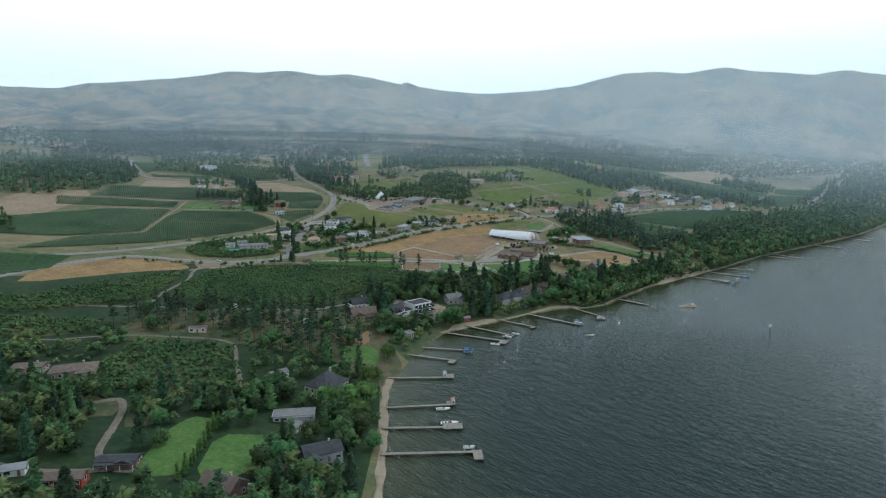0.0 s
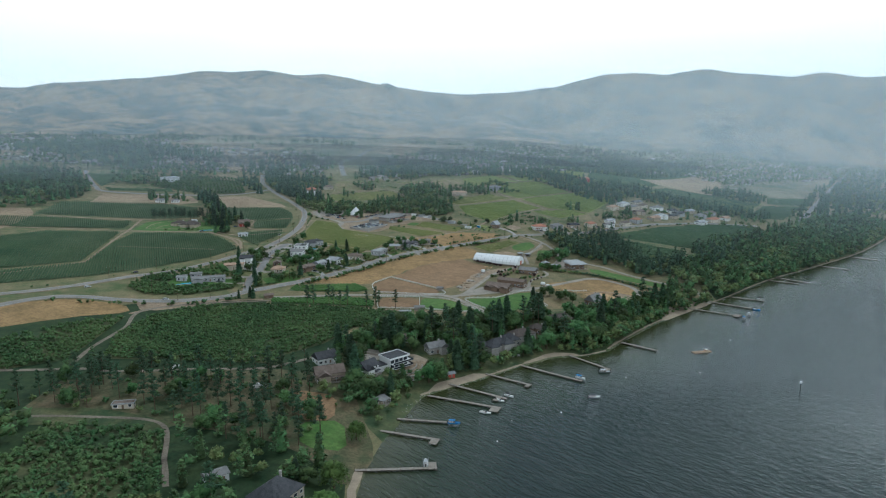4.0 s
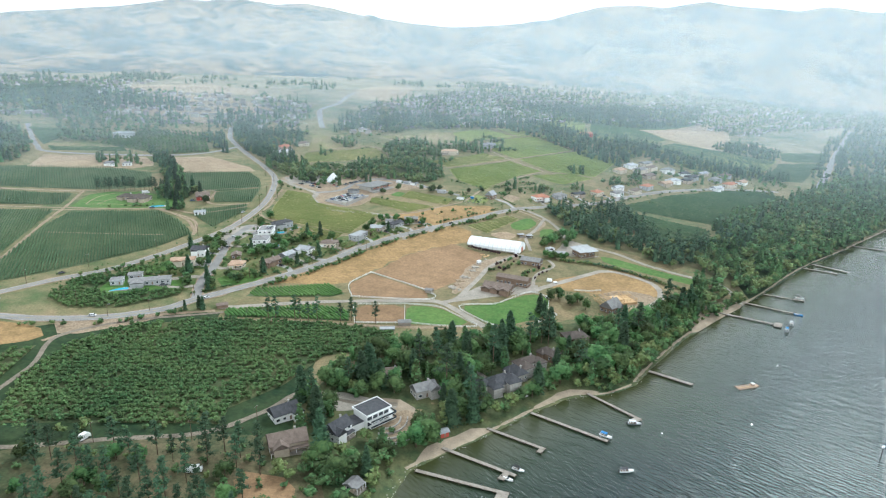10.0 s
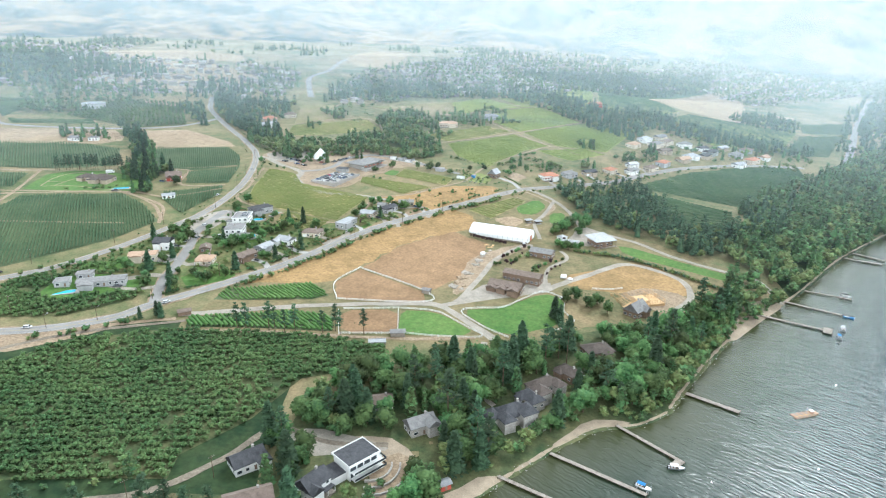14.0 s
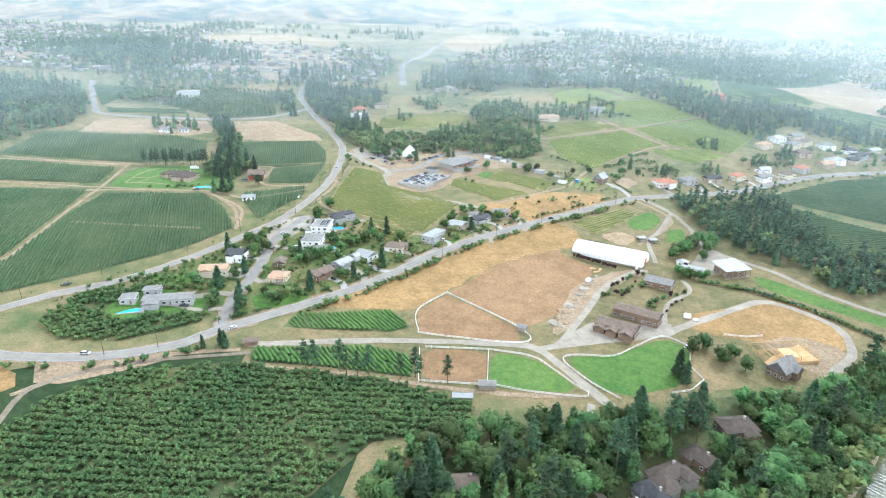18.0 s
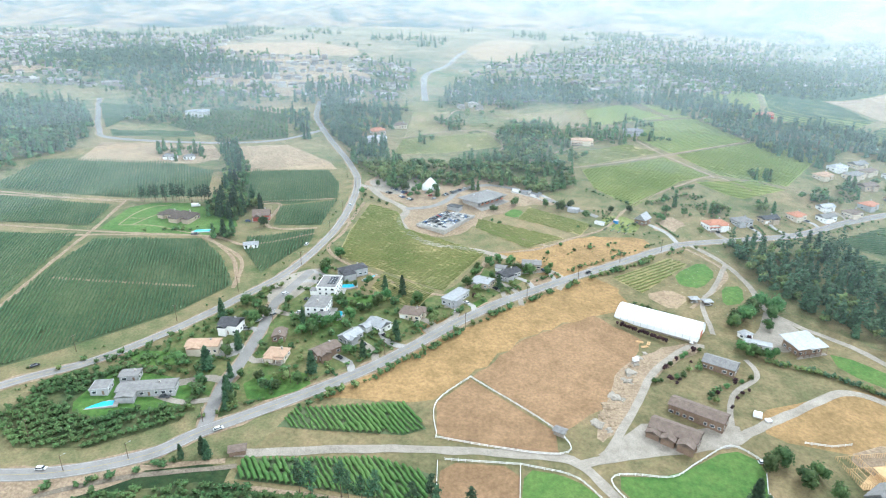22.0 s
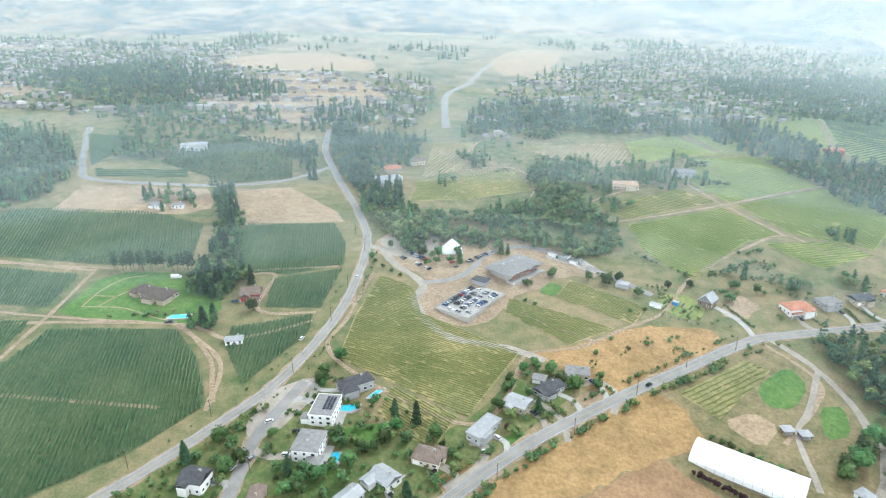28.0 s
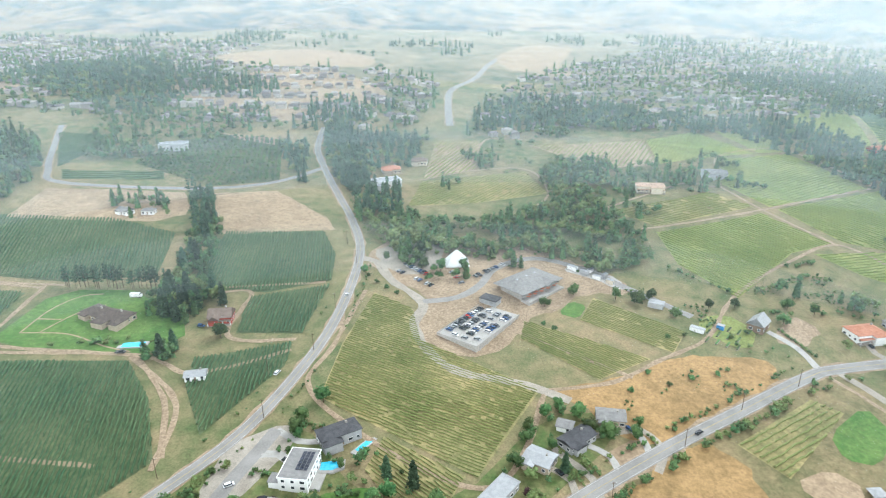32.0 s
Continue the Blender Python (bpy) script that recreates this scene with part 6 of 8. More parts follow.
for k in range(13):
    plant("poplar", -94 - k * 0.25 + tr.normal(0, 0.8), 204 + k * 3.6, tr.uniform(0.6, 1.0))
for x, y, s in ((-133, 752, 1.0), (-136, 728, 0.55), (-155, 668, 0.9), (-160, 662, 0.85), (-163, 676, 0.8), (-124, 661, 0.8), (-128, 655, 0.75), (-35, 752, 0.7), (-28, 762, 0.8), (-22, 770, 0.6), (-8, 757, 0.7), (12, 757, 0.7), (15, 765, 0.6), (-206, 792, 1.0), (150, 745, 1.15), (138, 728, 1.1), (128, 722, 1.0), (146, 716, 0.8), (122, 690, 0.7), (128, 686, 0.7), (-100, 895, 1.0), (-118, 905, 1.0), (-12, 880, 0.9), (28, 878, 1.0), (105, 590, 1.1), (112, 596, 1.0), (118, 585, 1.0), (125, 590, 0.9), (128, 578, 1.0)):
    plant("leafy", x, y, s)
for x, y, s in ((-146, 598, 0.85), (-151, 612, 0.6), (-143, 590, 0.6), (-149, 558, 0.5), (-141, 562, 0.6), (-138, 560, 0.6), (92, 568, 1.0), (94, 562, 0.8), (-240, 812, 1.1), (-248, 806, 1.2), (-252, 818, 1.15), (-243, 824, 1.2), (-234, 818, 1.1), (-238, 802, 1.0), (-256, 828, 1.1), (-228, 770, 0.9), (-224, 776, 0.8), (-232, 834, 1.1), (-222, 826, 1.0), (-268, 862, 1.1), (-264, 872, 1.1), (-272, 880, 1.1), (-282, 915, 1.2), (-276, 908, 1.2), (-288, 925, 1.15), (-292, 940, 1.1)):
    plant("fir", x, y, s)
for k in range(30):
    plant("pine", -330 + k * 2.2 + tr.normal(0, 0.8), 828 + k * 0.35 + tr.normal(0, 1.6), tr.uniform(0.6, 0.85))
for x, y, s in ((-92, 547, 0.9), (-87, 546, 0.95), (-75, 548, 0.95), (-71, 545, 0.9), (-66, 546, 0.75), (-60, 545, 0.95), (-45, 546, 0.75), (-38, 548, 0.9), (-35, 544, 0.8), (-22, 545, 0.85)):
    plant("pine", x, y, s)
# clipped hedge trees, red-leaved shrubs and roadside shrubs
hedge_line = [(133 + 92 * t + tr.normal(0, 0.7), 678 - 60 * t + 12 * math.sin(t * 3.1) + tr.normal(0, 0.7)) for t in np.linspace(0, 1, 70)]
wood("hedge", hedge_line, ["bush", "bush", "bush"], M["needle_far"], "dense clipped dark green hedge below the track", (0.7, 1.05), "hedge")
for k in range(14):
    plant("plum", 54.5 + k * 2.0, 704.5 - k * 1.15, tr.uniform(0.7, 0.95))
for x, y, s in ((101, 632, 0.6), (106, 640, 0.6), (110, 645, 0.6), (114, 648, 0.5), (78, 648, 0.6), (80, 652, 0.55), (90, 670, 0.5), (130, 700, 1.0), (-35, 714, 0.9), (-131, 690, 1.0), (-36, 258, 1.3)):
    plant("plum", x, y, s)
INFILL = [([(-108, 282), (-108, 335), (-62, 335), (-40, 322), (-60, 300)], 8.0, ["leafy", "leafy", "fir", "pine"]), ([(-235, 285), (-235, 345), (-180, 345), (-178, 280)], 7.5, ["leafy", "bush", "leafy"]), ([(-330, 160), (-330, 300), (-236, 285), (-236, 160)], 10.0, ["leafy", "fir", "pine"]), ([(-205, 402), (-100, 420), (-92, 430), (-190, 424)], 7.5, ["bush", "leafy", "pine"]), ([(-120, 150), (-120, 190), (-34, 190), (-30, 150)], 9.0, ["leafy", "fir"])]
for poly, gap, kinds in INFILL:
    wood("garden_trees", free(scatter_in(poly, gap, tr, 0.85)), kinds, M["leaf_far"], "dense dark green trees beside the orchard", (0.55, 1.05), "trees")
# uneven hedges and scrub along the roads
def belt(line, wide, step, kinds, mat, label, size, category="hedge", keep=0.8):
    spots = []
    for (ax, ay), (bx, by) in zip(line[:-1], line[1:]):
        n = max(1, int(math.hypot(bx - ax, by - ay) / step))
        for k in range(n):
            t = (k + tr.random()) / n
            if tr.random() < keep * (0.55 + 0.45 * math.sin((ax + k * step) * 0.13 + ay)):
                spots.append((ax + (bx - ax) * t + tr.normal(0, wide / 2), ay + (by - ay) * t + tr.normal(0, wide / 2)))
    wood("hedge" if category == "hedge" else "tree_belt", spots, kinds, mat, label, size, category)


HEDGE = "uneven roadside hedge of shrubs and weeds"
belt(offset_line(curve_through(ROADS["cross"][7:13], 6), -7.8), 2.4, 1.3, ["bush"], M["leaf_far"], HEDGE, (0.4, 1.25), keep=1.1)
belt(offset_line(curve_through(ROADS["cross"][12:], 6), -8.5), 3.0, 3.0, ["bush"], M["leaf_far"], HEDGE, (0.4, 1.1))
belt(offset_line(curve_through(ROADS["cross"][6:13], 6), 8.0), 1.4, 1.6, ["bush"], M["leaf_far"], HEDGE, (0.4, 0.9), keep=0.9)
belt(offset_line(curve_through(ROADS["cross"][2:7], 6), -8.5), 2.4, 2.0, ["bush"], M["leaf_far"], HEDGE, (0.5, 1.2), keep=0.9)
belt(offset_line(curve_through(ROADS["main"][3:14], 6), -8.0), 1.6, 2.2, ["bush"], M["leaf_far"], HEDGE, (0.25, 0.6), keep=0.8)
belt(offset_line(curve_through(ROADS["main"][1:13], 6), 9.0), 1.8, 4.0, ["bush"], M["leaf_far"], HEDGE, (0.25, 0.6), keep=0.55)
for line, keep in (([(84, 660), (100, 672)], 1), ([(92, 636), (98, 646)], 1), ([(50, 930), (90, 900)], 0.6), ([(100, 905), (160, 930)], 0.7), ([(95, 880), (140, 885)], 0.8), ([(-16, 428), (6, 440)], 1), ([(-240, 600), (-205, 622)], 0.9), ([(-96, 655), (-60, 695)], 0.9), ([(123, 919), (145, 934), (154, 954), (134, 944)], 0.9), ([(-252, 780), (-300, 762)], 0.5)):
    belt(line, 2.4, 1.9, ["bush"], M["leaf_far"], "loose hedge of green shrubs", (0.45, 1.15), keep=keep)
for line, turn_ in DRIVES:
    (ax, ay), (mx, my), (bx, by) = line
    off = 7.5 if int(ax) % 2 else -7.5
    nx_, ny_ = -math.sin(radians(turn_)) * off, math.cos(radians(turn_)) * off
    belt([(ax * 0.75 + bx * 0.25 + nx_, ay * 0.75 + by * 0.25 + ny_), (bx + nx_, by + ny_)], 0.5, 1.1, ["bush"], M["leaf_far"], "trimmed green garden hedge between two plots", (0.4, 0.6), keep=1.6)
belt(offset_line([tuple(p) for p in SHORE[7:17]], 8.0), 4.5, 3.2, ["bush", "leafy", "bush"], M["leaf_far"], "shrubs and small trees above the beach", (0.45, 0.9), "trees", keep=0.9)
belt(offset_line([tuple(p) for p in SHORE[3:8]], 9.0), 4.5, 4.5, ["bush", "leafy"], M["leaf_far"], "shrubs and small trees above the beach", (0.4, 0.8), "trees", keep=0.8)
DENSE = "dense mixed trees between the fields"
for spot, reach in (((-95, 1140), 26), ((-30, 1245), 30), ((45, 1020), 20), ((-175, 985), 24), ((-120, 1060), 14), ((150, 1075), 12), ((230, 985), 14), ((270, 940), 22), ((210, 915), 14), ((160, 900), 14), ((300, 965), 20), ((120, 905), 12)):
    ring = [(spot[0] + reach * (0.7 + 0.4 * math.sin(3 * a + spot[0])) * math.cos(a), spot[1] + reach * (0.7 + 0.4 * math.cos(2 * a + spot[1])) * math.sin(a)) for a in np.linspace(0, 6.0, 12)]
    wood("tree_clump", free(scatter_in(ring, 6.5, tr, 0.8)), ["leafy", "fir", "leafy"], M["leaf_far"], "clump of mixed trees between fields and houses", (0.55, 1.05), "trees")
for poly, gap, kinds, mat, size in (
    ([(-339, 988), (-293, 919), (-273, 918), (-315, 991)], 8.0, ["fir", "fir", "pine"], "needle_far", (0.7, 1.1)),
    ([(-268, 1144), (-220, 1042), (-192, 1020), (-202, 1094), (-273, 1230), (-296, 1236)], 7.0, ["fir", "leafy", "fir"], "needle_far", (0.7, 1.15)),
    ([(-315, 1134), (-259, 1040), (-250, 1042), (-285, 1145)], 7.0, ["fir", "leafy"], "needle_far", (0.7, 1.1)),
    ([(-394, 962), (-363, 932), (-327, 945), (-352, 983)], 8.5, ["leafy", "leafy", "fir"], "leaf_far", (0.6, 0.95)),
    ([(-236, 764), (-218, 761), (-225, 787), (-245, 781)], 6.0, ["leafy", "bush", "fir"], "leaf_far", (0.5, 0.95)),
    ([(-129, 895), (-116, 898), (-124, 934), (-137, 927)], 8.0, ["leafy", "fir"], "leaf_far", (0.7, 1.1)),
    ([(-106, 877), (-79, 883), (-80, 908), (-109, 913)], 8.5, ["leafy", "leafy", "fir"], "leaf_far", (0.6, 1.0)),
    ([(-470, 920), (-484, 996), (-555, 1081), (-640, 1075), (-620, 900)], 8.0, ["leafy", "fir", "fir"], "leaf_far", (0.8, 1.25)),
    ([(-473, 1031), (-407, 1076), (-372, 1153), (-349, 1192), (-381, 1268), (-483, 1205), (-540, 1150), (-500, 1090)], 12.0, ["leafy", "leafy", "fir"], "leaf_far", (0.6, 1.1)),
    ([(-458, 1043), (-404, 1060), (-425, 1096), (-493, 1093)], 9.0, ["leafy", "fir"], "leaf_far", (0.7, 1.0)),
    ([(19, 1051), (71, 1055), (87, 1095), (84, 1141), (35, 1127)], 9.5, ["leafy", "fir"], "leaf_far", (0.5, 0.95)),
    ([(80, 1081), (130, 1089), (147, 1139), (115, 1163)], 9.0, ["leafy", "fir"], "leaf_far", (0.6, 1.0)),
    ([(130, 850), (157, 847), (182, 906), (153, 897)], 7.5, ["leafy", "bush", "bush"], "leaf_far", (0.5, 0.9)),
    ([(72, 839), (102, 829), (110, 856), (82, 868)], 7.5, ["bush"], "leaf_far", (0.5, 1.2)),
    ([(-35, 1077), (26, 1081), (30, 1142), (-28, 1139)], 7.5, ["leafy", "leafy", "fir"], "leaf_far", (0.8, 1.2)),
    ([(-85, 1170), (-37, 1166), (-38, 1237), (-97, 1232)], 15.0, ["leafy", "bush"], "leaf_far", (0.6, 1.0)),
    ([(281, 995), (369, 944), (485, 947), (551, 1028), (468, 1084), (332, 1056)], 13.0, ["leafy", "fir", "bush"], "leaf_far", (0.5, 1.0)),
    ([(284, 1133), (329, 1093), (400, 1050), (540, 1030), (572, 1062), (439, 1106), (358, 1176)], 7.5, ["fir", "fir", "leafy"], "needle_far", (0.7, 1.1)),
    ([(535, 1237), (563, 1214), (620, 1197), (702, 1297), (643, 1363)], 9.0, ["fir", "leafy"], "needle_far", (0.7, 1.1)),
    ([(320, 796), (421, 876), (520, 950), (680, 1090), (754, 1082), (544, 806), (364, 695)], 8.0, ["leafy", "fir", "leafy", "fir"], "leaf_far", (0.8, 1.3)),
    ([(620, 1090), (700, 1060), (1000, 1300), (1100, 1586), (949, 1530)], 14.0, ["leafy", "fir"], "needle_far", (0.8, 1.2)),
    ([(260, 1373), (427, 1396), (740, 1746), (871, 2000), (589, 1883)], 13.0, ["fir", "leafy"], "needle_far", (0.8, 1.2)),
    ([(760, 1240), (1000, 1320), (1600, 1800), (1500, 2000), (1100, 1700)], 16.0, ["fir", "leafy"], "needle_far", (0.9, 1.3)),
    ([(-470, 560), (-400, 575), (-480, 660), (-560, 780), (-700, 760), (-700, 600)], 10.0, ["leafy", "fir"], "leaf_far", (0.8, 1.2)),
):
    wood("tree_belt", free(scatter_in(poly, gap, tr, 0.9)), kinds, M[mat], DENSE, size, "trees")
for k in range(2):
    wood("garden_trees", free(scatter_in(STREET, 8.5, tr, 0.55), 0.5), ["bush", "bush", "leafy"], M["leaf_far"], "shrubs and small trees of the house gardens", (0.45, 0.8), "trees")
wood("orchard_trees", free(scatter_in([(-232, 590), (-205, 640), (-170, 660), (-160, 612), (-185, 604)], 5.0, tr, 0.7), 1.5), ["bush"], M["orchard"], "low fruit trees round the cream bungalow", (0.7, 1.1), "orchard")

wood("estate_trees", free(scatter_in(ESTATE, 6.2, tr, 0.5), 1.5), ["leafy", "leafy", "fir", "bush"], M["leaf_far"], "mixed trees filling the gardens of the lake houses", (0.55, 1.05), "trees")
belt(offset_line([tuple(q) for q in SHORE[13:23]], 4.2), 2.2, 1.9, ["bush", "bush", "leafy"], M["leaf_far"], "green shrubs hanging over the water's edge", (0.6, 1.25), "trees", keep=1.2)
BANK = [(100, 480), (112, 478), (131, 488), (151, 512), (192, 555), (235, 591), (222, 604), (185, 578), (150, 548), (120, 520)]
wood("bank_trees", free(scatter_in(BANK, 6.0, tr, 0.85), 1.0), ["leafy", "bush", "leafy", "fir"], M["leaf_far"], "dense green trees hanging over the shore", (0.6, 1.1), "trees")
LAKE_BANK = [(-62, 400), (-46, 380), (-26, 366), (-14, 392), (-4, 412), (-14, 424), (-40, 410)]
wood("bank_trees", free(scatter_in(LAKE_BANK, 5.5, tr, 0.8), 1.0), ["leafy", "bush", "leafy"], M["leaf_far"], "dense green trees on the bank above the docks", (0.5, 0.95), "trees")
wood("garden_trees", [p for p in free(scatter_in(GARDENS, 7.0, tr, 0.65)) if not any(bool(inside(q, *p)) for q in LAWNS)], ["leafy", "leafy", "fir"], M["leaf_far"], "dense dark trees and shrubs of the lakeside gardens", (0.5, 1.0), "trees")
wood("grove_undergrowth", free(scatter_in(GROVE, 7.0, tr, 0.35)), ["bush"], M["leaf_far"], "bushes and saplings under the pines", (0.6, 1.2), "undergrowth")
ROADSIDE = [(-330, 300), (-330, 345), (-240, 330), (-205, 300), (-235, 285)]
wood("orchard_edge_trees", free(scatter_in(ROADSIDE, 8, tr, 0.8)), ["leafy", "bush"], M["leaf_far"], "trees at the edge of the orchard", (0.6, 1.1), "trees")
RANCH = [(-264, 806), (-230, 798), (-222, 830), (-250, 856), (-262, 900), (-284, 945), (-302, 935), (-276, 862)]
wood("ranch_trees", free(scatter_in(RANCH, 6.2, tr, 0.85)), ["leafy", "leafy", "fir", "leafy"], M["leaf_far"], "dense dark trees beside the ranch house", (0.6, 1.05), "trees")
SHORE_WOOD = [(215, 588), (240, 602), (290, 642), (365, 708), (470, 783), (600, 885), (800, 1080), (760, 1125), (600, 965), (470, 880), (420, 845), (340, 800), (300, 740), (258, 690), (250, 650), (225, 620)]
BACK_WOOD = [(165, 765), (150, 832), (232, 850), (250, 828), (242, 738), (300, 737), (330, 792), (420, 850), (330, 725), (262, 690), (232, 665), (212, 694), (185, 725)]
GULLY = [(-176, 960), (-138, 925), (-97, 925), (-70, 912), (-30, 905), (20, 912), (42, 935), (44, 982), (18, 1020), (24, 1115), (-41, 1094), (-26, 1040), (-55, 993), (-111, 978), (-152, 984)]
NORTH_WOOD = [(-168, 965), (-150, 1000), (-168, 1060), (-165, 1200), (-275, 1200), (-255, 1110), (-212, 1035), (-182, 978)]
CREST = [(117, 1225), (152, 1241), (196, 1170), (230, 1100), (262, 1048), (300, 1020), (340, 1075), (300, 1140), (272, 1220), (225, 1290), (130, 1265)]
BELT = [(-85, 1290), (-2, 1262), (125, 1232), (150, 1245), (138, 1310), (-1, 1345), (-70, 1360)]
wood("tree_belt", free(scatter_in(BELT, 8.5, tr, 0.85)), ["fir", "leafy", "leafy"], M["needle_far"], "belt of trees between the vineyard hill and the town", (0.7, 1.1), "trees")
MID_WOOD = [(-690, 1243), (-809, 1408), (-755, 1473), (-700, 1560), (-505, 1268), (-499, 1177), (-567, 1190)]
wood("tree_belt", scatter_in(MID_WOOD, 12, tr, 0.9), ["leafy", "fir", "leafy"], M["needle_far"], "dark belt of trees between two parts of the town", (0.9, 1.3), "trees")
VILLA = [(20, 1085), (130, 1125), (150, 1085), (120, 1070), (70, 1050), (25, 1055)]
WEST_WOOD = [(-480, 900), (-490, 990), (-600, 1070), (-900, 1050), (-900, 820), (-520, 790)]
FAR_WEST = [(-420, 250), (-340, 340), (-330, 440), (-420, 560), (-520, 640), (-700, 600), (-700, 250)]
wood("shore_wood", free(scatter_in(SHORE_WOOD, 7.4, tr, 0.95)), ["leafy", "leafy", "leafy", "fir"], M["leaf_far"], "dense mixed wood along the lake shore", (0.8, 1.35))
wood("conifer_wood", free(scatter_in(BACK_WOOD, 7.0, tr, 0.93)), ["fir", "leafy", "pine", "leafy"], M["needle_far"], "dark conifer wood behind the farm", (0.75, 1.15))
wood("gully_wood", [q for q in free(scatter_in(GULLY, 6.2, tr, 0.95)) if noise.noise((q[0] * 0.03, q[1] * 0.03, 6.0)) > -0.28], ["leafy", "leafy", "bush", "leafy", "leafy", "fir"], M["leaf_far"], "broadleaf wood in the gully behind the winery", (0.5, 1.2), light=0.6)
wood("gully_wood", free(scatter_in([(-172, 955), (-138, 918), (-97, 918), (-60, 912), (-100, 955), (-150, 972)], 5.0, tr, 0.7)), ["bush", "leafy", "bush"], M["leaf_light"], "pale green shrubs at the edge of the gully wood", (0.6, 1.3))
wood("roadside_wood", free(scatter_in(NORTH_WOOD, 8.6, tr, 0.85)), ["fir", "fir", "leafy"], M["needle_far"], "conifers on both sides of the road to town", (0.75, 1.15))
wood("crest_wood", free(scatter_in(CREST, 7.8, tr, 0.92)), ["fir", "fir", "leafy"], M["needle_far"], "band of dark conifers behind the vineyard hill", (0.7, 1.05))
wood("villa_trees", free(scatter_in(VILLA, 10, tr, 0.8), 2), ["leafy", "fir"], M["leaf_far"], "garden trees round the hill villas", (0.6, 1.0))
wood("west_wood", free(scatter_in(WEST_WOOD, 11, tr, 0.8)), ["leafy", "fir"], M["leaf_far"], "trees beyond the west vineyards", (0.8, 1.25))
wood("lower_west_trees", free(scatter_in(FAR_WEST, 12, tr, 0.75)), ["leafy", "leafy", "fir"], M["leaf_far"], "trees and scrub beyond the orchards", (0.7, 1.15))
SCRUB = [[(95, 905), (160, 940), (185, 935), (170, 895), (110, 880)], [(-5, 770), (35, 818), (90, 818), (60, 790), (20, 755)], [(-60, 1180), (-100, 1110), (-45, 1100), (20, 1110), (-20, 1160)], [(200, 850), (300, 885), (330, 960), (280, 970), (200, 900)], [(20, 895), (85, 880), (60, 850), (25, 870)]]
for poly in SCRUB:
    clumps = [p for p in scatter_in(poly, 2.6, tr, 0.8) if noise.noise((p[0] * 0.07, p[1] * 0.07, 2.0)) + tr.uniform(-0.1, 0.1) > 0.27]
    wood("scrub", free(clumps), ["bush"], M["leaf_far"], "clumps of green weeds and bushes on dry grass", (0.15, 0.75), "scrub")
# trees and roofs of the town on the slopes
BARE = [[(-560, 1300), (-524, 1370), (-451, 1480), (-366, 1505), (-252, 1390), (-260, 1290), (-345, 1206), (-423, 1215), (-478, 1250)], [(-628, 1552), (-633, 1690), (-507, 1790), (-352, 1670), (-322, 1555), (-405, 1510), (-523, 1490)]]
TOWN = [
    ([(-1100, 1130), (-560, 1150), (-330, 1180), (-290, 1240), (-320, 1450), (-500, 1650), (-1100, 1650)], 0.3),
    ([(-290, 1215), (-190, 1230), (-180, 1330), (-200, 1500), (-330, 1560), (-310, 1400)], 0.5),
    ([(-130, 1215), (60, 1250), (180, 1300), (300, 1330), (400, 1500), (700, 1760), (640, 2050), (200, 2000), (30, 1750), (-70, 1560), (-120, 1400)], 0.5),
    ([(700, 1500), (1200, 1750), (1900, 2300), (1700, 2700), (900, 2300), (700, 2000)], 0.45),
]
for poly, share in TOWN:
    spots = [q for q in scatter_in(poly, 12, tr, 0.62) if not bool(inside(BARE[0], *q)) or tr.random() < 0.12]
    spots = [q for q in spots if not bool(inside(BARE[1], *q))]
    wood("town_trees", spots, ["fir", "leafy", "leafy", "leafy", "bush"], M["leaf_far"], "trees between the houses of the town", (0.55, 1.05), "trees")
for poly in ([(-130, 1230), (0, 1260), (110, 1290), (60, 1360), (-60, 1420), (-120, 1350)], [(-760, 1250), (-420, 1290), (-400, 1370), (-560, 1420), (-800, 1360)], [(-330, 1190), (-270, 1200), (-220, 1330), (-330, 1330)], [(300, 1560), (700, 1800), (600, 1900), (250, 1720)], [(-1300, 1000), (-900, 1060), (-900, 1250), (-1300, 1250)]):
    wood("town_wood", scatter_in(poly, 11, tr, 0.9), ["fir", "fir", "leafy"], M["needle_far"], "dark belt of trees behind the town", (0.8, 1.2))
HILLS = [
    [(-1300, 1650), (-500, 1700), (-200, 1650), (-180, 1900), (-700, 2150), (-1300, 2000)],
    [(60, 1850), (700, 2050), (900, 2320), (500, 2400), (100, 2250)],
    [(-150, 1980), (60, 2000), (60, 2260), (-200, 2250)],
]
for poly in HILLS:
    far = [p for p in scatter_in(poly, 20, tr, 0.9) if noise.noise((p[0] * 0.006, p[1] * 0.006, 4.0)) > 0.02 and math.hypot(*p) < 2280]
    wood("hill_trees", far, ["fir", "leafy"], M["needle_far"], "patches of trees on the dry hills behind the town", (0.8, 1.2))


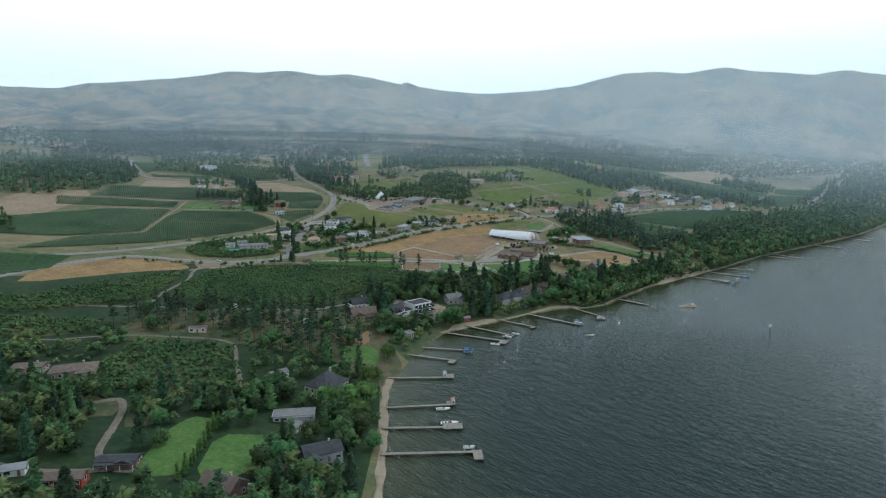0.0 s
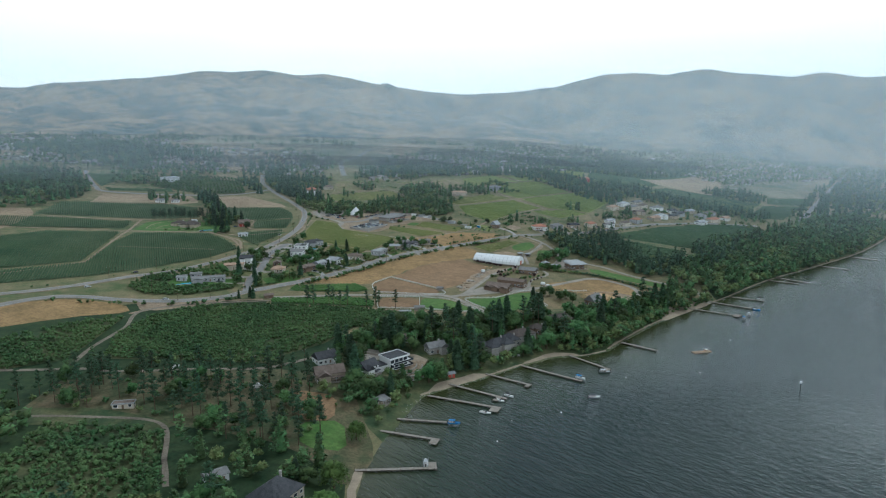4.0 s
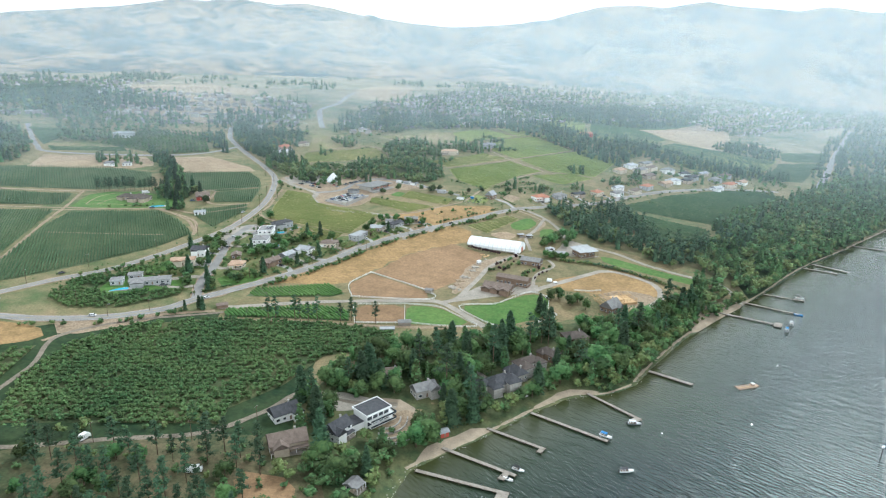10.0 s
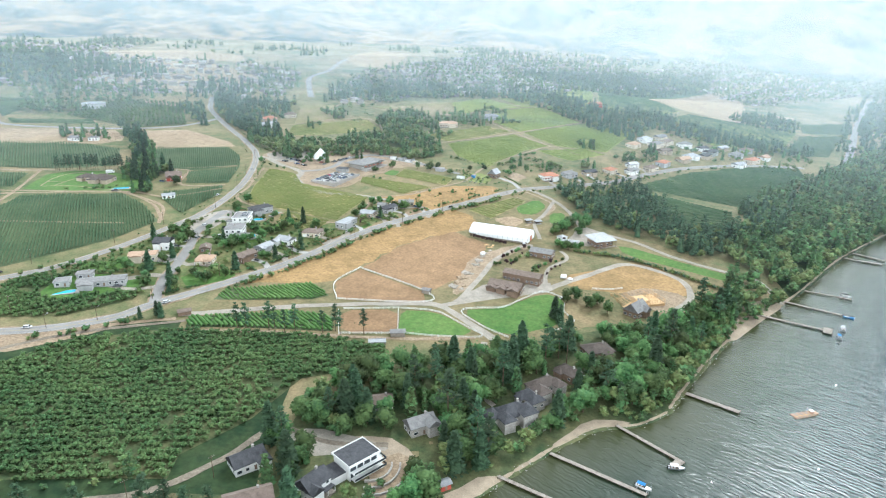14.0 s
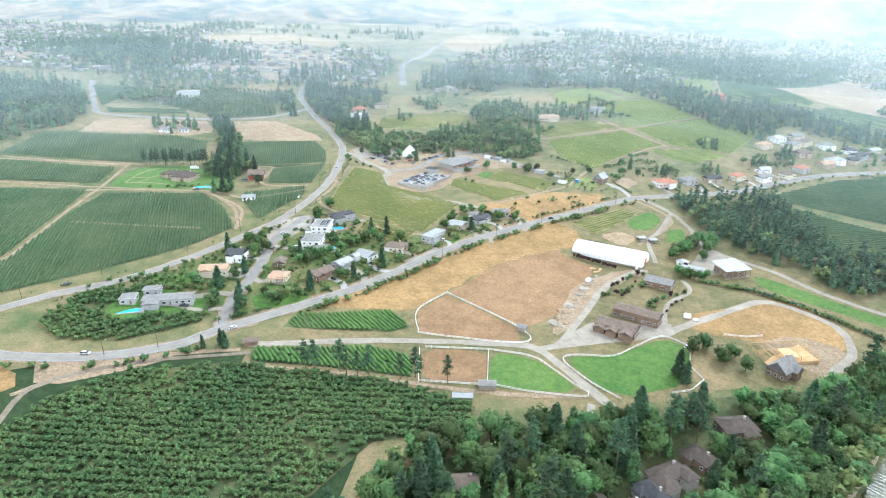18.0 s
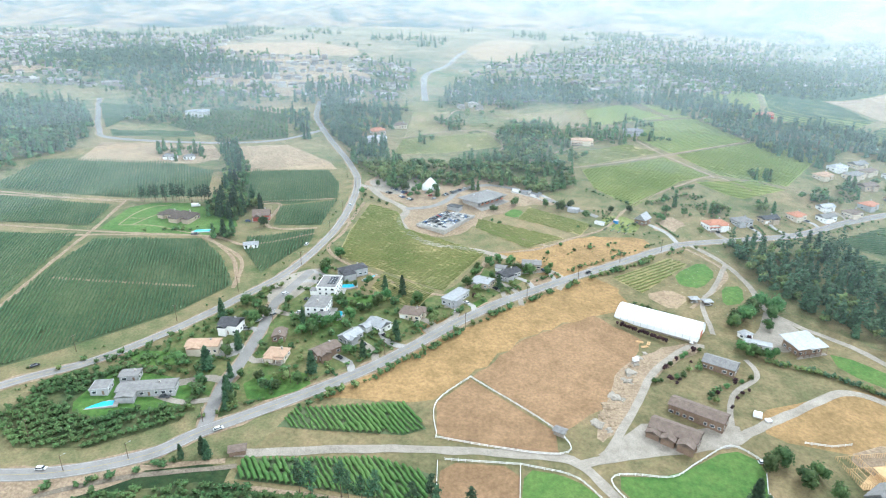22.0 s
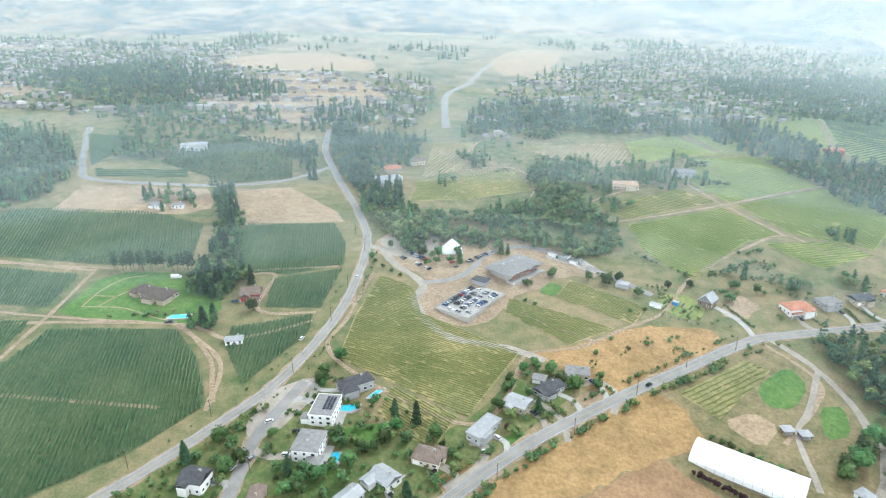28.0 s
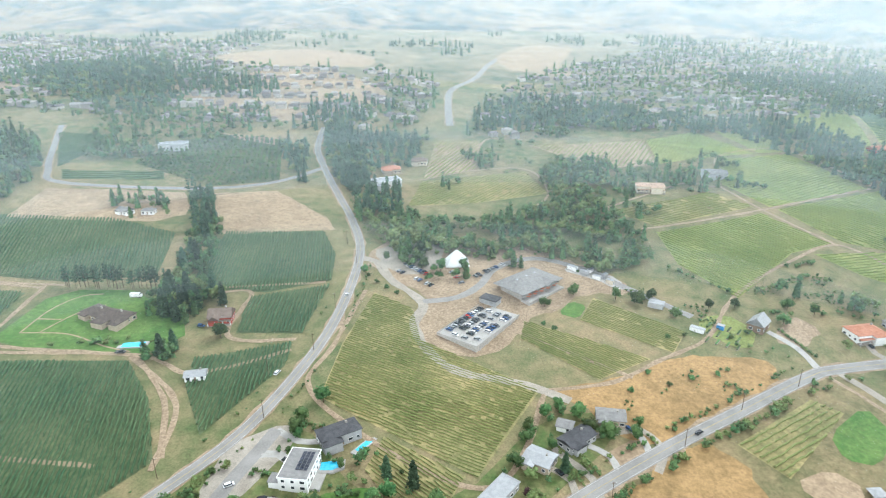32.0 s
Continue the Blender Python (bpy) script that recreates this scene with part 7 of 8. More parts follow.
# ---- the white riding tent ----
def riding_tent(x, y, yaw, length, width, tall):
    ob = thing("riding_tent", "long white fabric riding hall with an arched roof", "tent", place(x, y, yaw, -0.4))
    prof = [(-width / 2, 0), (-width / 2, tall * 0.42), (-width * 0.42, tall * 0.62), (-width * 0.22, tall * 0.88), (0, tall), (width * 0.22, tall * 0.88), (width * 0.42, tall * 0.62), (width / 2, tall * 0.42), (width / 2, 0)]
    bays = 12
    f = Form()
    for i in range(bays + 1):
        px = -length / 2 + length * i / bays
        for py, pz in prof:
            f.v.append((px, py * (1 if i % 1 == 0 else 0.99), pz - (0.0 if i in (0, bays) else 0.12 * (i % 2))))
    n = len(prof)
    for i in range(bays):
        f.f += [(i * n + k, (i + 1) * n + k, (i + 1) * n + k + 1, i * n + k + 1) for k in range(n - 1)]
    f.s = [0] * len(f.f)
    part("cover", f, M["fabric"], ob)
    for sx, name in ((-1, "end_wall"), (1, "end_wall")):
        part(name, Form().add([(sx * (length / 2 - 0.05), a, b) for a, b in prof], [tuple(range(n)) if sx > 0 else tuple(reversed(range(n)))]), M["fabric"], ob)
    for i in range(bays + 1):
        px = -length / 2 + length * i / bays
        rib = Form()
        for (a, b), (c, d) in zip(prof, prof[1:]):
            rib.tube((px, a * 1.005, b + 0.05), (px, c * 1.005, d + 0.05), 0.1, 0.1, 4)
        part("rib", rib, M["metal"], ob)
    part("door", Form().box(length / 2 - 0.02, length / 2 + 0.15, -2.2, 2.2, 0, 4.2), M["rust"], ob, "faded orange sliding door")
    for s in (-1, 1):
        part("base_board", Form().box(-length / 2, length / 2, s * width / 2 - 0.1, s * width / 2 + 0.1, 0, 1.0), M["wood"], ob)
    return ob


riding_tent(80, 710, -28, 50, 19, 9.0)


# ---- winery: main hall, parking deck, chapel ----
def winery():
    ob = thing("winery", "low winery hall with a broad grey roof", "winery", place(-41, 884, 51))
    part("wall", Form().box(-16, 16, -9, 9, -3, 5), M["stone"], ob)
    part("roof", roof_form("hip", 36, 23, 5, 0.26, 1.4), M["roof_grey"], ob)
    wing_roof = roof_form("gable", 16, 10, 5.2, 0.32, 0.8)
    wing_roof.v = [(8 - q[1], -6 + q[0], q[2]) for q in wing_roof.v]
    part("wing_roof", wing_roof, M["roof_grey"], ob)
    for x in (-9, 0, 8):
        part("roof_vent", Form().box(x - 0.6, x + 0.6, 1, 2.2, 6, 8.0), M["metal"], ob)
    for k in range(8):
        pane, ring = window_mesh(1.9, 1.3)
        w = part("window", pane, None, ob)
        part("window_frame", ring, None, w)
        w.matrix_local = pose(-14 + k * 4, -9.04, 1.6)
    terrace = part("terrace", Form().box(-17, 17, -16, -9, -3, 0.3), M["concrete"], ob, "paved restaurant terrace")
    rail = Form()
    for k in range(18):
        rail.box(-17 + k * 2 - 0.04, -17 + k * 2 + 0.04, -15.95, -15.87, 0.3, 1.35)
    rail.box(-17, 17, -15.97, -15.85, 1.3, 1.38)
    part("railing", rail, M["metal"], terrace)
    return ob


winery()
for k in range(10):
    m = place(-41, 884, 51) @ pose(-14 + k * 3.1, -12.5 + (k % 2) * 1.6, 0.3)
    u = thing("parasol", "red terrace parasol with a slim pole", "parasol", m, "parasols on the winery terrace")
    part("pole", Form().tube((0, 0, 0), (0, 0, 2.5), 0.04, 0.04, 5), M["metal"], u)
    part("canopy", Form().solid([(1.4 * math.cos(i * math.tau / 8), 1.4 * math.sin(i * math.tau / 8)) for i in range(8)], 2.1, 2.7, 0, 0.06), M["rust"], u)


def parking_deck():
    m = place(-67, 832, 63, 0.0)
    ob = thing("parking_deck", "pale concrete parking deck on a retaining wall", "parking deck", m)
    part("slab", Form().box(-23, 23, -13.5, 13.5, 1.2, 1.7), M["concrete"], ob)
    part("retaining_wall", Form().box(-22.6, 22.6, -13.1, 13.1, -5, 1.2), M["stone"], ob)
    for side, (x0, x1, y0, y1) in enumerate(((-23, 23, -13.5, -13.3), (-23, 23, 13.3, 13.5), (-23, -22.8, -13.3, 13.3))):
        part("parapet", Form().box(x0, x1, y0, y1, 1.7, 2.5), M["concrete"], ob)
    lines = Form()
    for row in (-9, -2.5, 4, 10):
        for k in range(15):
            lines.box(-20 + k * 2.7, -19.9 + k * 2.7, row - 2.4, row + 2.4, 1.7, 1.712)
    part("bay_marking", lines, M["paint"], ob, "white painted parking bays")
    for k in range(6):
        part("pier", Form().box(-20 + k * 8, -19 + k * 8, -13.45, -13.1, -4, 1.2), M["concrete"], ob)
    return m


DECK = parking_deck()
hall = thing("deck_pavilion", "dark flat-roofed entrance pavilion beside the deck", "pavilion", place(-63, 860, -24))
part("roof", Form().box(-6, 6, -4, 4, 3.4, 3.8), M["roof_dark"], hall)
part("wall", Form().box(-5.4, 5.4, -3.4, 3.4, -2, 3.4), M["grey"], hall)
for k in range(4):
    part("post", Form().box(-5.8 + k * 3.8, -5.6 + k * 3.8, -3.9, -3.7, -2, 3.4), M["metal"], hall)


def chapel(x, y, yaw):
    ob = thing("chapel", "white chapel with a steep pointed roof", "chapel", place(x, y, yaw))
    part("roof", roof_form("hip", 15.5, 14, 1.2, 1.25, 0.5), M["fabric"], ob)
    part("wall", Form().box(-7.2, 7.2, -6.6, 6.6, -2, 1.5), M["white"], ob)
    part("door", Form().box(-0.9, 0.9, -6.75, -6.55, 0, 1.4), M["brown"], ob, "dark wooden door")
    part("finial", Form().tube((0, 0, 10.2), (0, 0, 12.0), 0.12, 0.03, 6), M["metal"], ob)


chapel(-91, 908, 13)


# ---- modern white lake house with terraces ----
def lake_house():
    ob = thing("lake_house", "white flat-roofed modern lake house with wide balconies", "house", place(-18, 443, 40))
    part("wall", Form().box(-8, 6, -5.5, 5.5, -5, 6.6).box(-16, -8, -3.5, 4.5, -4, 3.4), M["white"], ob)
    part("roof", Form().box(-8.4, 6.8, -6.2, 5.9, 6.6, 7.0), M["roof_dark"], ob)
    part("roof", Form().box(-16.3, -8.42, -3.8, 4.8, 3.4, 3.75), M["roof_dark"], ob)
    for z in (-2.2, 0.6, 3.6):
        b = part("balcony", Form().box(-7.5, 7.6, -8.4, -5.5, z, z + 0.25).box(6.0, 8.4, -5.5, 4, z, z + 0.25), M["white"], ob, "white balcony slab with glass railing")
        part("railing", Form().box(-7.4, 8.3, -8.38, -8.3, z + 0.25, z + 1.2).box(8.3, 8.38, -8.3, 4, z + 0.25, z + 1.2), M["glass"], b, "glass railing")
    for z in (-1.8, 0.95, 3.95):
        for k in range(4):
            pane, ring = window_mesh(2.8, 2.2)
            w = part("window", pane, None, ob)
            part("window_frame", ring, None, w)
            w.matrix_local = pose(-6.2 + k * 3.4, -5.54, z)
    for k in range(3):
        pane, ring = window_mesh(2.8, 2.2)
        w = part("window", pane, None, ob)
        part("window_frame", ring, None, w)
        w.matrix_local = pose(6.04, -3 + k * 3.2, 1.0, 0, 0, 90)
    rim = Form().box(-8.6, 7.0, -6.4, -6.2, 6.4, 7.5).box(-8.6, 7.0, 5.9, 6.1, 6.4, 7.5).box(-8.6, -8.4, -6.2, 5.9, 6.4, 7.5).box(6.8, 7.0, -6.2, 5.9, 6.4, 7.5)
    part("parapet", rim, M["white"], ob)


lake_house()
for k, r0 in enumerate((9.5, 13, 16.5, 20)):
    f = Form()
    for i in range(9):
        a = radians(-95 + i * 11)
        b = radians(-95 + (i + 1) * 11)
        q = [(-14 + r * math.cos(t), 444 + r * math.sin(t)) for r, t in ((r0, a), (r0 + 0.7, a), (r0 + 0.7, b), (r0, b))]
        z = gz(-14 + r0 * math.cos(a), 444 + r0 * math.sin(a))
        f.solid(q, z - 1.0, z + 1.0)
    one("terrace_wall", f, M["stone"], "curved stone retaining wall below the lake house", "retaining wall", group="terrace walls")
patch("terrace_ground", [(-12, 425), (2, 430), (8, 446), (-4, 452), (-14, 436)], M["dirt"], 0.25, "bare terraced earth below the lake house", "garden")
patch("drive_court", [(-52, 458), (-40, 466), (-14, 458), (-4, 452), (-20, 450), (-40, 447)], M["gravel"], 0.28, "gravel forecourt of the lake house", "yard")


# ---- timber pavilion, gazebos, building site ----
pav = thing("pavilion", "large dark timber lodge with pale stepped metal roofs", "lodge", place(158, 696, 22))
part("wall", Form().box(-8, 8, -6, 6, -3, 4.5), M["brown"], pav)
for k, (x0, x1, y0, y1, z) in enumerate(((-10, 1, -8, 1, 5.0), (-2, 10.5, -8.5, 0, 4.6), (-9.5, 10, 0.4, 8, 5.4))):
    part("roof", Form().add([(x0, y0, z), (x1, y0, z), (x1, y1, z + 1.5), (x0, y1, z + 1.5), (x0, y0, z + 0.3), (x1, y0, z + 0.3), (x1, y1, z + 1.8), (x0, y1, z + 1.8)], [(3, 2, 1, 0), (4, 5, 6, 7), (0, 1, 5, 4), (1, 2, 6, 5), (2, 3, 7, 6), (3, 0, 4, 7)]), M["roof_pale"], pav)
for k in range(6):
    part("post", Form().box(-9.5 + k * 3.9, -9.2 + k * 3.9, -8, -7.7, -3, 4.8), M["brown"], pav)
part("deck", Form().box(-10, 10.5, -8.5, -6, -2.6, -0.2), M["wood"], pav)
openings(pav, 16, 12, 4.5, 1, True, False)

for x, y in ((109, 745), (117, 743)):
    g = thing("gazebo", "small open shelter with a white pyramid roof", "gazebo", place(x, y, 12), "open shelters by the golf hole")
    part("roof", roof_form("hip", 5.4, 4.6, 2.5, 0.35, 0.5), M["roof_pale"], g)
    part("floor", Form().box(-2.7, 2.7, -2.3, 2.3, -0.6, 0.12), M["concrete"], g)
    part("back_wall", Form().box(-2.6, 2.6, 2.0, 2.2, 0, 2.5), M["brown"], g)
    for sx in (-2.5, 2.5):
        for sy in (-2.1, 2.1):
            part("post", Form().box(sx - 0.12, sx + 0.12, sy - 0.12, sy + 0.12, 0, 2.6), M["brown"], g)

site = thing("unfinished_house", "unfinished house of fresh pale timber framing", "building site", place(155, 599, 13))
part("floor_deck", Form().box(-15, 15, -9, 9, -1.5, 0.3), M["timber"], site)
fr = np.random.default_rng(3)
stud = Form().box(-0.07, 0.07, -0.07, 0.07, 0, 2.8).mesh("stud", M["timber"])
for ax, ay, bx, by in ((-15, -9, 15, -9), (-15, 9, 15, 9), (-15, -9, -15, 9), (15, -9, 15, 9), (-5, -9, -5, 9), (4, -9, 4, 4), (-15, 1, 15, 1), (9, 1, 9, 9), (-10, 1, -10, 9)):
    n = int(math.hypot(bx - ax, by - ay) / 1.2)
    for k in range(n + 1):
        if fr.random() < 0.9:
            part("stud", stud, None, site, at=(ax + (bx - ax) * k / n, ay + (by - ay) * k / n, 0.3))
    part("top_plate", Form().tube((ax, ay, 3.15), (bx, by, 3.15), 0.12, 0.12, 4), M["timber"], site)
    part("bottom_plate", Form().tube((ax, ay, 0.38), (bx, by, 0.38), 0.1, 0.1, 4), M["timber"], site)
for k in range(7):
    part("joist", Form().box(-14 + k * 3, -13.8 + k * 3, -9, 1, 3.2, 3.45), M["timber"], site)
part("plywood_sheet", Form().box(-4, 3.5, -8.5, 0.5, 3.46, 3.5), M["timber"], site)


# ---- rubble, timber and trailers along the paddock ----
hr = np.random.default_rng(17)
for x, y, r0 in ((59, 664, 2.2), (55, 655, 3.0), (52, 647, 2.6), (48, 640, 1.8), (43, 632, 3.0), (40, 624, 3.4), (36, 616, 2.4), (33, 610, 3.2), (40, 610, 2.0), (47, 630, 1.6), (62, 671, 1.8), (66, 676, 1.5), (56, 662, 1.4), (38, 606, 1.8)):
    v, f = ball(r0, 0.28, 0.55, hr.uniform(0, 99), 3)
    heap = new("gravel_mound", mesh_of("gravel_mound", v, f, M["gravel" if hr.random() < 0.6 else "dirt"]))
    heap.matrix_basis = place(x, y, 0, 0.1)
    tagged(heap, "low mound of pale gravel and broken stone beside the paddock", "mound", "gravel mounds")
for x, y, yaw in ((67, 683, 20), (70, 687, 70), (65, 688, -15)):
    ob = thing("timber_stack", "loose stack of fresh orange boards", "timber", place(x, y, yaw, 0.2), "timber stacks")
    for k in range(6):
        part("board", Form().box(-2.2 + 0.15 * (k % 3), 2.2 - 0.2 * (k % 2), -0.9 + k * 0.32, -0.66 + k * 0.32, 0, 0.16 + 0.1 * (k % 2)), M["timber"], ob)
for x, y, yaw, l, w, h, label in ((59.5, 667, 30, 3.6, 2.1, 2.3, "small white horse trailer"), (112, 628, -20, 4.2, 3.4, 2.2, "white tarpaulin over a stack of building material"), (116, 625, 10, 3.0, 2.4, 1.4, "white tarpaulin over a low stack"), (96, 692, 40, 3.4, 2.0, 2.2, "small white trailer beside the riding hall")):
    ob = thing("covered_trailer", label, "trailer", place(x, y, yaw, 0.2))
    part("cover", Form().solid([(-l / 2, -w / 2), (l / 2, -w / 2), (l / 2, w / 2), (-l / 2, w / 2)], 0.45, h, 0, 0.86), M["fabric"], ob)
    part("base", Form().box(-l / 2, l / 2, -w / 2, w / 2, -0.3, 0.45), M["wood"], ob)
crate_spots = [(82, 671), (86, 675), (89, 678), (94, 681), (98, 684), (78, 666), (74, 661), (67, 648), (70, 650), (75, 651), (79, 654), (83, 657), (97, 643), (93, 641), (104, 650), (108, 653), (113, 656), (119, 660)]
for k, (x, y) in enumerate(crate_spots):
    plant("plum" if k % 3 == 0 else "shrub", x, y, 0.75 + 0.3 * (k % 4) / 3)
for k in range(9):
    plant("shrub", 80 + 0.883 * (-20 + k * 4.6) + 0.469 * 13.5, 710 - 0.469 * (-20 + k * 4.6) + 0.883 * 13.5, 0.8 + 0.12 * (k % 3))
for x, y, size in ((134, 723, 1.2), (126, 716, 1.0), (158, 740, 1.25), (152, 727, 1.2), (143, 736, 1.1), (124, 684, 0.8), (129, 682, 0.8), (134, 681, 0.75), (139, 684, 0.7)):
    plant("leafy", x, y, size)


# ---- pools ----
def pool(x, y, yaw, outline, rim, label):
    ob = thing("swimming_pool", label, "pool", place(x, y, yaw, 0.3))
    part("paving", Form().solid([(px * rim, py * rim) for px, py in outline], -0.8, 0.05), M["concrete"], ob)
    part("water", Form().solid(outline, 0.05, 0.12), M["pool"], ob)


def rect(w, d):
    return [(-w / 2, -d / 2), (w / 2, -d / 2), (w / 2, d / 2), (-w / 2, d / 2)]


KIDNEY = [(4.6 * math.cos(a) * (1 - 0.28 * max(0, math.cos(a - 2.2)) ** 2), 3.0 * math.sin(a) + 0.8 * math.cos(a)) for a in np.linspace(0, math.tau, 20, endpoint=False)]
pool(-114, 679, 80, KIDNEY, 1.5, "bright blue kidney-shaped swimming pool with paving")
pool(-117, 714, 15, [(-4, -2.4), (1, -3), (4, -1.5), (4.2, 2), (0, 2.6), (-3.6, 2.2)], 1.55, "bright blue pool behind the flat-roofed house")
pool(-106, 728, 65, rect(9, 2.6), 1.5, "narrow blue lap pool with white paving")
pool(-201, 580.5, 20, rect(12, 4.2), 1.35, "long pale blue pool beside the low grey house")
pool(-248, 776, 13, rect(12, 5), 1.3, "turquoise pool beside the ranch lawn")
pool(61, 470, 25, rect(6.5, 3.4), 1.4, "small deep blue pool of the lake mansion")

# solar panels on the flat roof
for i in range(3):
    for j in range(6):
        m = place(-127, 707, -88) @ pose(-6.5 + j * 1.9, 0.2 + i * 1.75, 6.15, 8)
        one("solar_panel", Form().box(-0.85, 0.85, -0.8, 0.8, 0, 0.06).box(-0.8, -0.7, -0.7, 0.7, -0.15, 0), M["panel"], "dark glassy solar panel on the flat roof", "solar panel", m, "solar panels")


# ---- white paddock fences ----
POST = Form().box(-0.09, 0.09, -0.09, 0.09, -0.4, 1.45).mesh("post", M["white"])


def fence(line, label, gap=3.0):
    pts = curve_through(line, gap) if len(line) > 5 else [p for a, b in zip(line, line[1:]) for p in [(a[0] + (b[0] - a[0]) * k / max(1, int(math.hypot(b[0] - a[0], b[1] - a[1]) / gap)), a[1] + (b[1] - a[1]) * k / max(1, int(math.hypot(b[0] - a[0], b[1] - a[1]) / gap))) for k in range(max(1, int(math.hypot(b[0] - a[0], b[1] - a[1]) / gap)))]] + [line[-1]]
    ob = thing("white_fence", label, "fence", group="paddock fences")
    for x, y in pts:
        part("post", POST, None, ob, at=(x, y, gz(x, y) + 0.15))
    for (ax, ay), (bx, by) in zip(pts, pts[1:]):
        a, b = gz(ax, ay) + 0.15, gz(bx, by) + 0.15
        for h in (0.55, 1.15):
            part("rail", Form().tube((ax, ay, a + h), (bx, by, b + h), 0.13, 0.13, 4), M["white"], ob)
    return ob


WHITE = "white board fence round a paddock"
fence([(-30, 637), (13, 602), (14.5, 586), (-36, 588), (-42, 592), (-45, 614), (-30, 637)], WHITE)
fence([(-36, 575), (-3, 577), (14, 575)], WHITE)
fence([(-39, 573), (-36, 545), (-3, 546)], WHITE)
fence([(-3, 576), (-3, 547)], WHITE)
fence([(14, 575), (22, 572), (30, 563), (38, 554), (45, 545), (20, 544), (-3, 547)], WHITE)
fence([(60, 545), (47, 556), (36, 570), (37, 576), (46, 578), (62, 579), (74, 589), (92, 603), (104, 596)], WHITE)
fence([(103, 588), (100, 577), (104, 566), (95, 556), (85, 552)], WHITE)
fence([(128, 612), (140, 612), (150, 615)], WHITE)


# ---- power and street-lamp poles ----
def power_pole(x, y, yaw, tall, lamp=False):
    ob = thing("power_pole", "weathered wooden power pole with a crossarm" if not lamp else "wooden street lamp pole with a bracket lamp", "pole", place(x, y, yaw), "roadside poles")
    part("shaft", Form().tube((0, 0, -1), (0, 0, tall), 0.17, 0.11, 7), M["bark"], ob)
    if lamp:
        part("bracket", Form().tube((0, 0, tall - 0.6), (1.8, 0, tall - 0.1), 0.05, 0.04, 5), M["metal"], ob)
        part("lamp_head", Form().box(1.6, 2.3, -0.15, 0.15, tall - 0.2, tall - 0.05), M["metal"], ob)
    else:
        arm = part("crossarm", Form().box(-1.2, 1.2, -0.07, 0.07, tall - 0.9, tall - 0.75), M["bark"], ob)
        for k in (-1.1, -0.4, 0.4, 1.1):
            part("insulator", Form().tube((k, 0, tall - 0.75), (k, 0, tall - 0.5), 0.05, 0.04, 5), M["white"], arm)


for x, y, lamp in ((-183, 694, 0), (-156, 736, 0), (-152, 791, 0), (-154, 834, 0), (-159, 895, 0), (-238, 616, 0), (-262, 580, 0), (-170, 553, 1), (-191, 541, 1), (-120, 614, 0), (-216, 554, 0), (-148, 663, 1), (-1, 718, 0), (34, 756, 0), (66, 787, 0), (-37, 681, 0), (-78, 646, 0), (-150, 580, 1), (-99, 418, 0), (-73, 433, 0), (-140, 413, 0), (100, 812, 0), (-203, 655, 0), (-175, 925, 0), (-168, 768, 1)):
    power_pole(x, y, 45 if y < 700 else 20, 10.5 if not lamp else 8.5, bool(lamp))


# ---- docks and boats ----
def dock(a, b, wide, label, end=None):
    """A jetty on piles from the shore to b; end: a platform (along, across, length, width) at its tip."""
    length = math.hypot(b[0] - a[0], b[1] - a[1])
    yaw = math.degrees(math.atan2(b[1] - a[1], b[0] - a[0]))
    ob = thing("dock", label, "dock", pose(a[0], a[1], 0.95, 0, 0, yaw), "docks along the shore")
    n = max(3, int(length / 2.4))
    board = Form().box(0.03, length / n - 0.03, -wide / 2, wide / 2, -0.07, 0.0).mesh("deck_section", M["wood"])
    for k in range(n):
        part("deck_section", board, None, ob, at=(length * k / n, 0, 0))
    for s in (-1, 1):
        part("beam", Form().box(0, length, s * wide * 0.4 - 0.08, s * wide * 0.4 + 0.08, -0.35, -0.075), M["bark"], ob)
    for k in range(max(2, int(length / 5)) + 1):
        px = length * k / max(2, int(length / 5))
        for s in (-1, 1):
            part("pile", Form().tube((px, s * (wide / 2 + 0.1), -5), (px, s * (wide / 2 + 0.1), 0.35), 0.13, 0.12, 6), M["bark"], ob)
    if end:
        u, v, el, ew = end
        p = part("platform", Form().box(length - u - el, length - u, v - ew / 2, v + ew / 2, -0.3, 0.02), M["wood"], ob, "wide dock platform")
        for sx in (length - u - el, length - u):
            for sy in (v - ew / 2, v + ew / 2):
                part("pile", Form().tube((sx, sy, -5), (sx, sy, 0.5), 0.13, 0.12, 6), M["bark"], p)
    return ob


